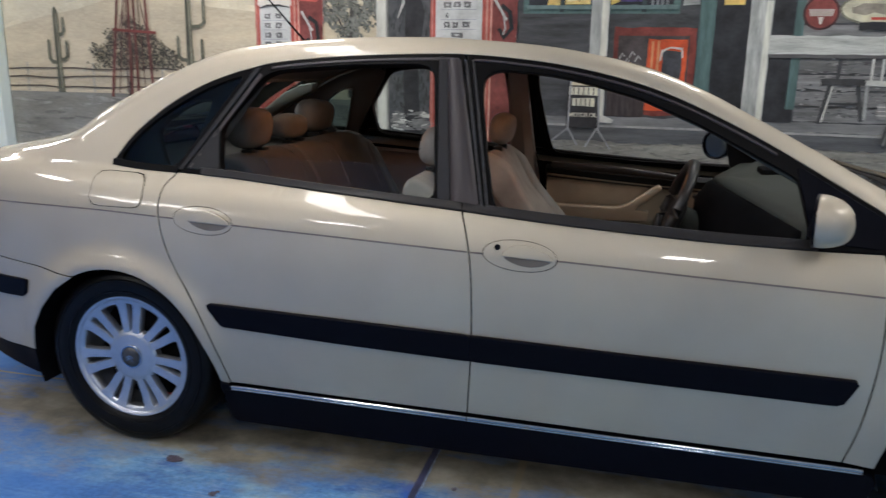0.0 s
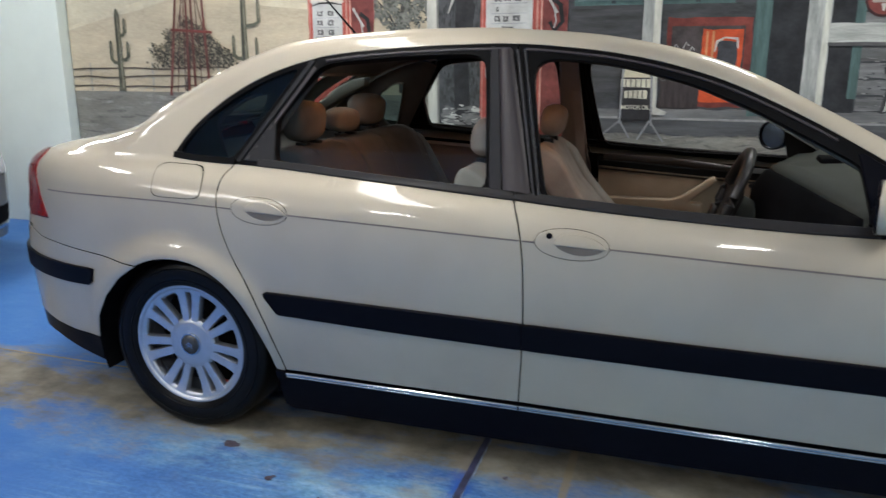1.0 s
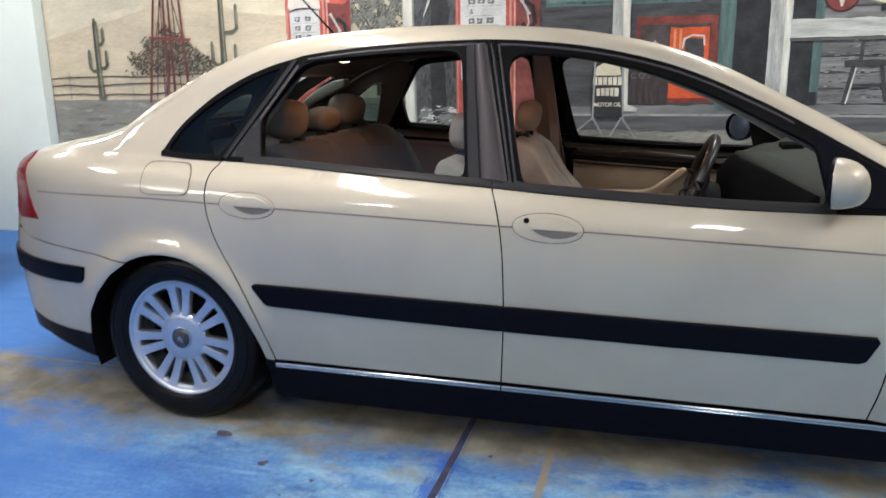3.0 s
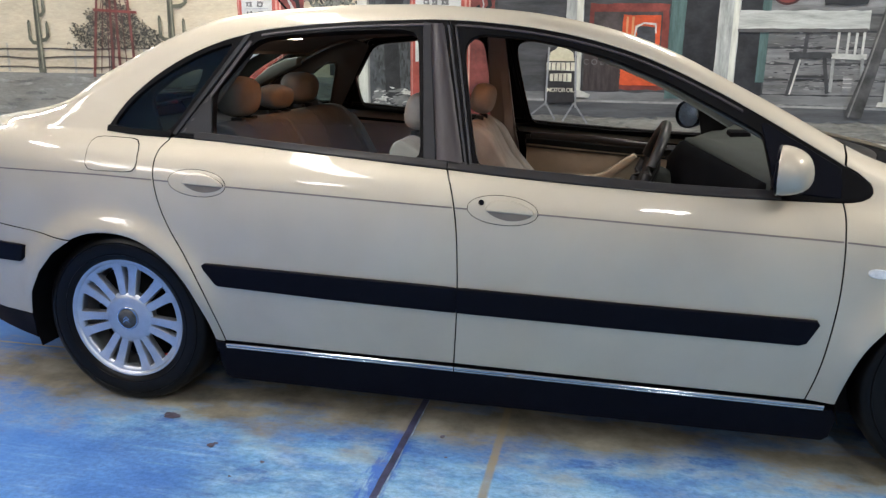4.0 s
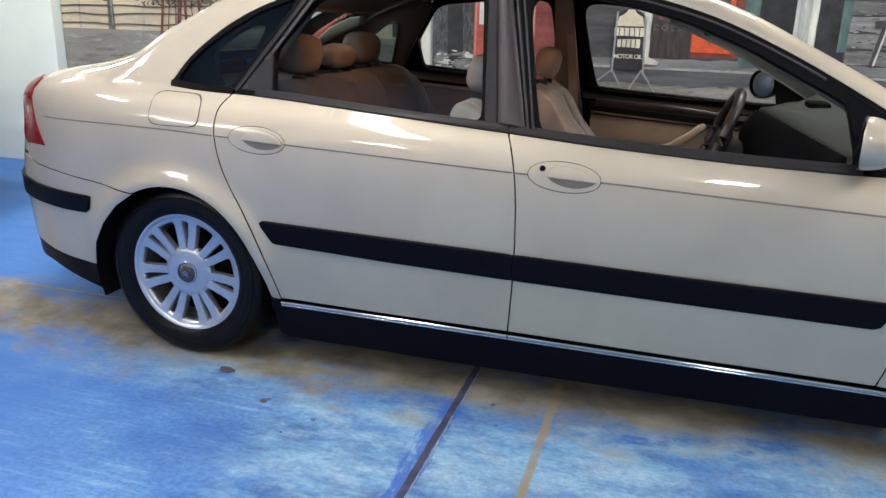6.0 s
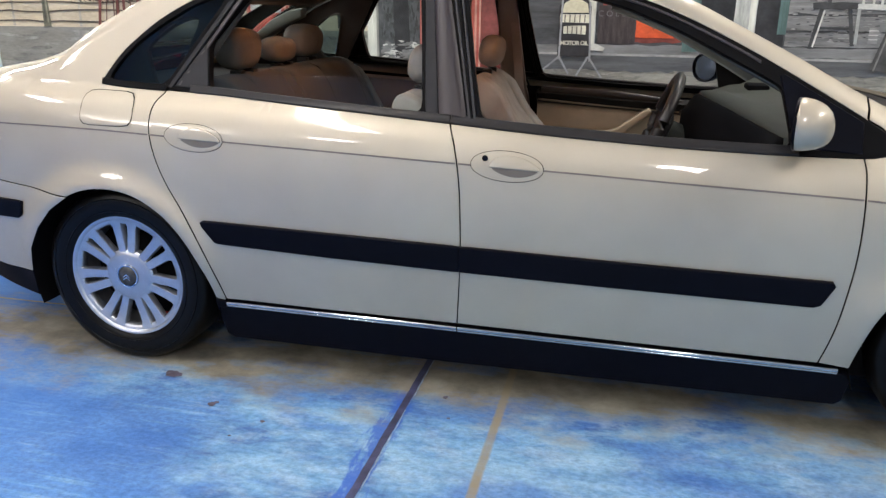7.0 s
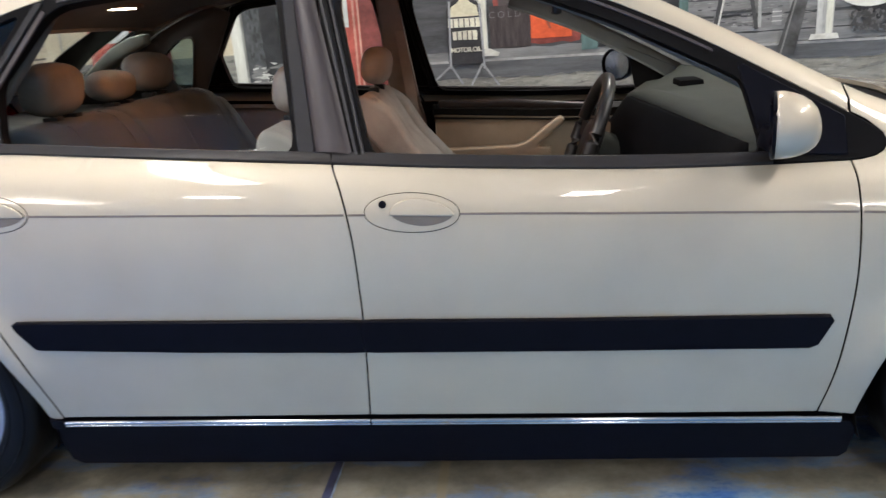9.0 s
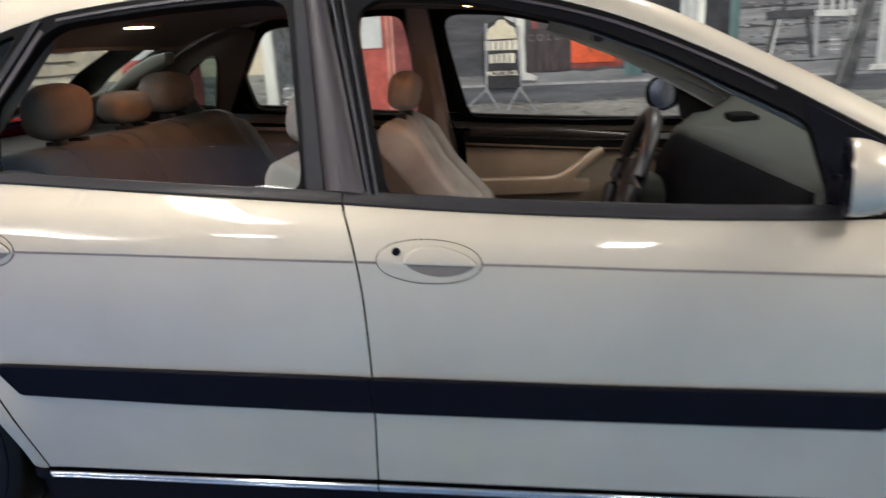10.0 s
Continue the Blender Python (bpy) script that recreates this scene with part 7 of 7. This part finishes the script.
# notice board on legs
b = flat("notice_board", [(1.225, 0.85), (1.425, 0.85), (1.425, 1.15), (1.40, 1.195), (1.36, 1.215), (1.325, 1.235), (1.29, 1.215), (1.25, 1.195), (1.225, 1.15)], (0.035, 0.035, 0.038), 12, "black and cream painted advertising board", vary=0.3)
flat("board_head", [(1.245, 1.115), (1.41, 1.115), (1.40, 1.17), (1.365, 1.19), (1.345, 1.215), (1.31, 1.215), (1.29, 1.19), (1.255, 1.17)], (0.62, 0.58, 0.42), 13, "cream head", parent=b, vary=0.15)
rect("name_bar", 1.235, 1.415, 1.055, 1.105, (0.62, 0.60, 0.48), 13, "cream bar of letters", parent=b, rag=0.003)
rect("name_bar", 1.255, 1.395, 0.985, 1.035, (0.62, 0.60, 0.48), 13, "cream bar of letters", parent=b, rag=0.003)
for z0, z1, xs in ((1.055, 1.105, (1.263, 1.294, 1.325, 1.356, 1.387)), (0.985, 1.035, (1.282, 1.311, 1.340, 1.367))):
    for x in xs:
        rect("letter_gap", x - 0.003, x + 0.003, z0 + 0.002, z1 - 0.002, (0.04, 0.04, 0.04), 14, "", parent=b)
t = bpy.data.curves.new("painted_word", "FONT")
t.body, t.size, t.extrude = "MOTOR OIL", 0.036, 0.0005
t.offset = 0.0009
t.space_character = 0.86
lettering(t, 1.240, 0.920, 14, mural_mat((0.64, 0.62, 0.52)), b, "cream painted words")
for a, e in (((1.245, 1.20), (1.235, 0.83)), ((1.415, 1.18), (1.43, 0.82)), ((1.24, 0.85), (1.12, 0.75)), ((1.24, 0.84), (1.30, 0.74)), ((1.42, 0.85), (1.35, 0.73)), ((1.42, 0.85), (1.51, 0.72))):
    stroke("board_leg", [a, e], 0.012, (0.30, 0.31, 0.32), 13, "grey painted leg", parent=b)

# ---------------------------------------------------------------- second car, parked behind
other = copy_thing(CAR, Matrix.Translation((1.38 - 6.16, 0.24, 0)))
other.name = "parked_car"
tagged(other, "silver-white saloon car parked nose on beside the white wall", "car")
for o in other.children_recursive:
    o.name = o.name.split(".")[0]
    for sl in o.material_slots:
        if sl.material is M_PAINT:
            sl.link = "OBJECT"
            sl.material = M_WHITEPAINT
    if "label" in o and "champagne" in o["label"]:
        o["label"] = o["label"].replace("champagne metallic", "silver metallic").replace("champagne", "silver")
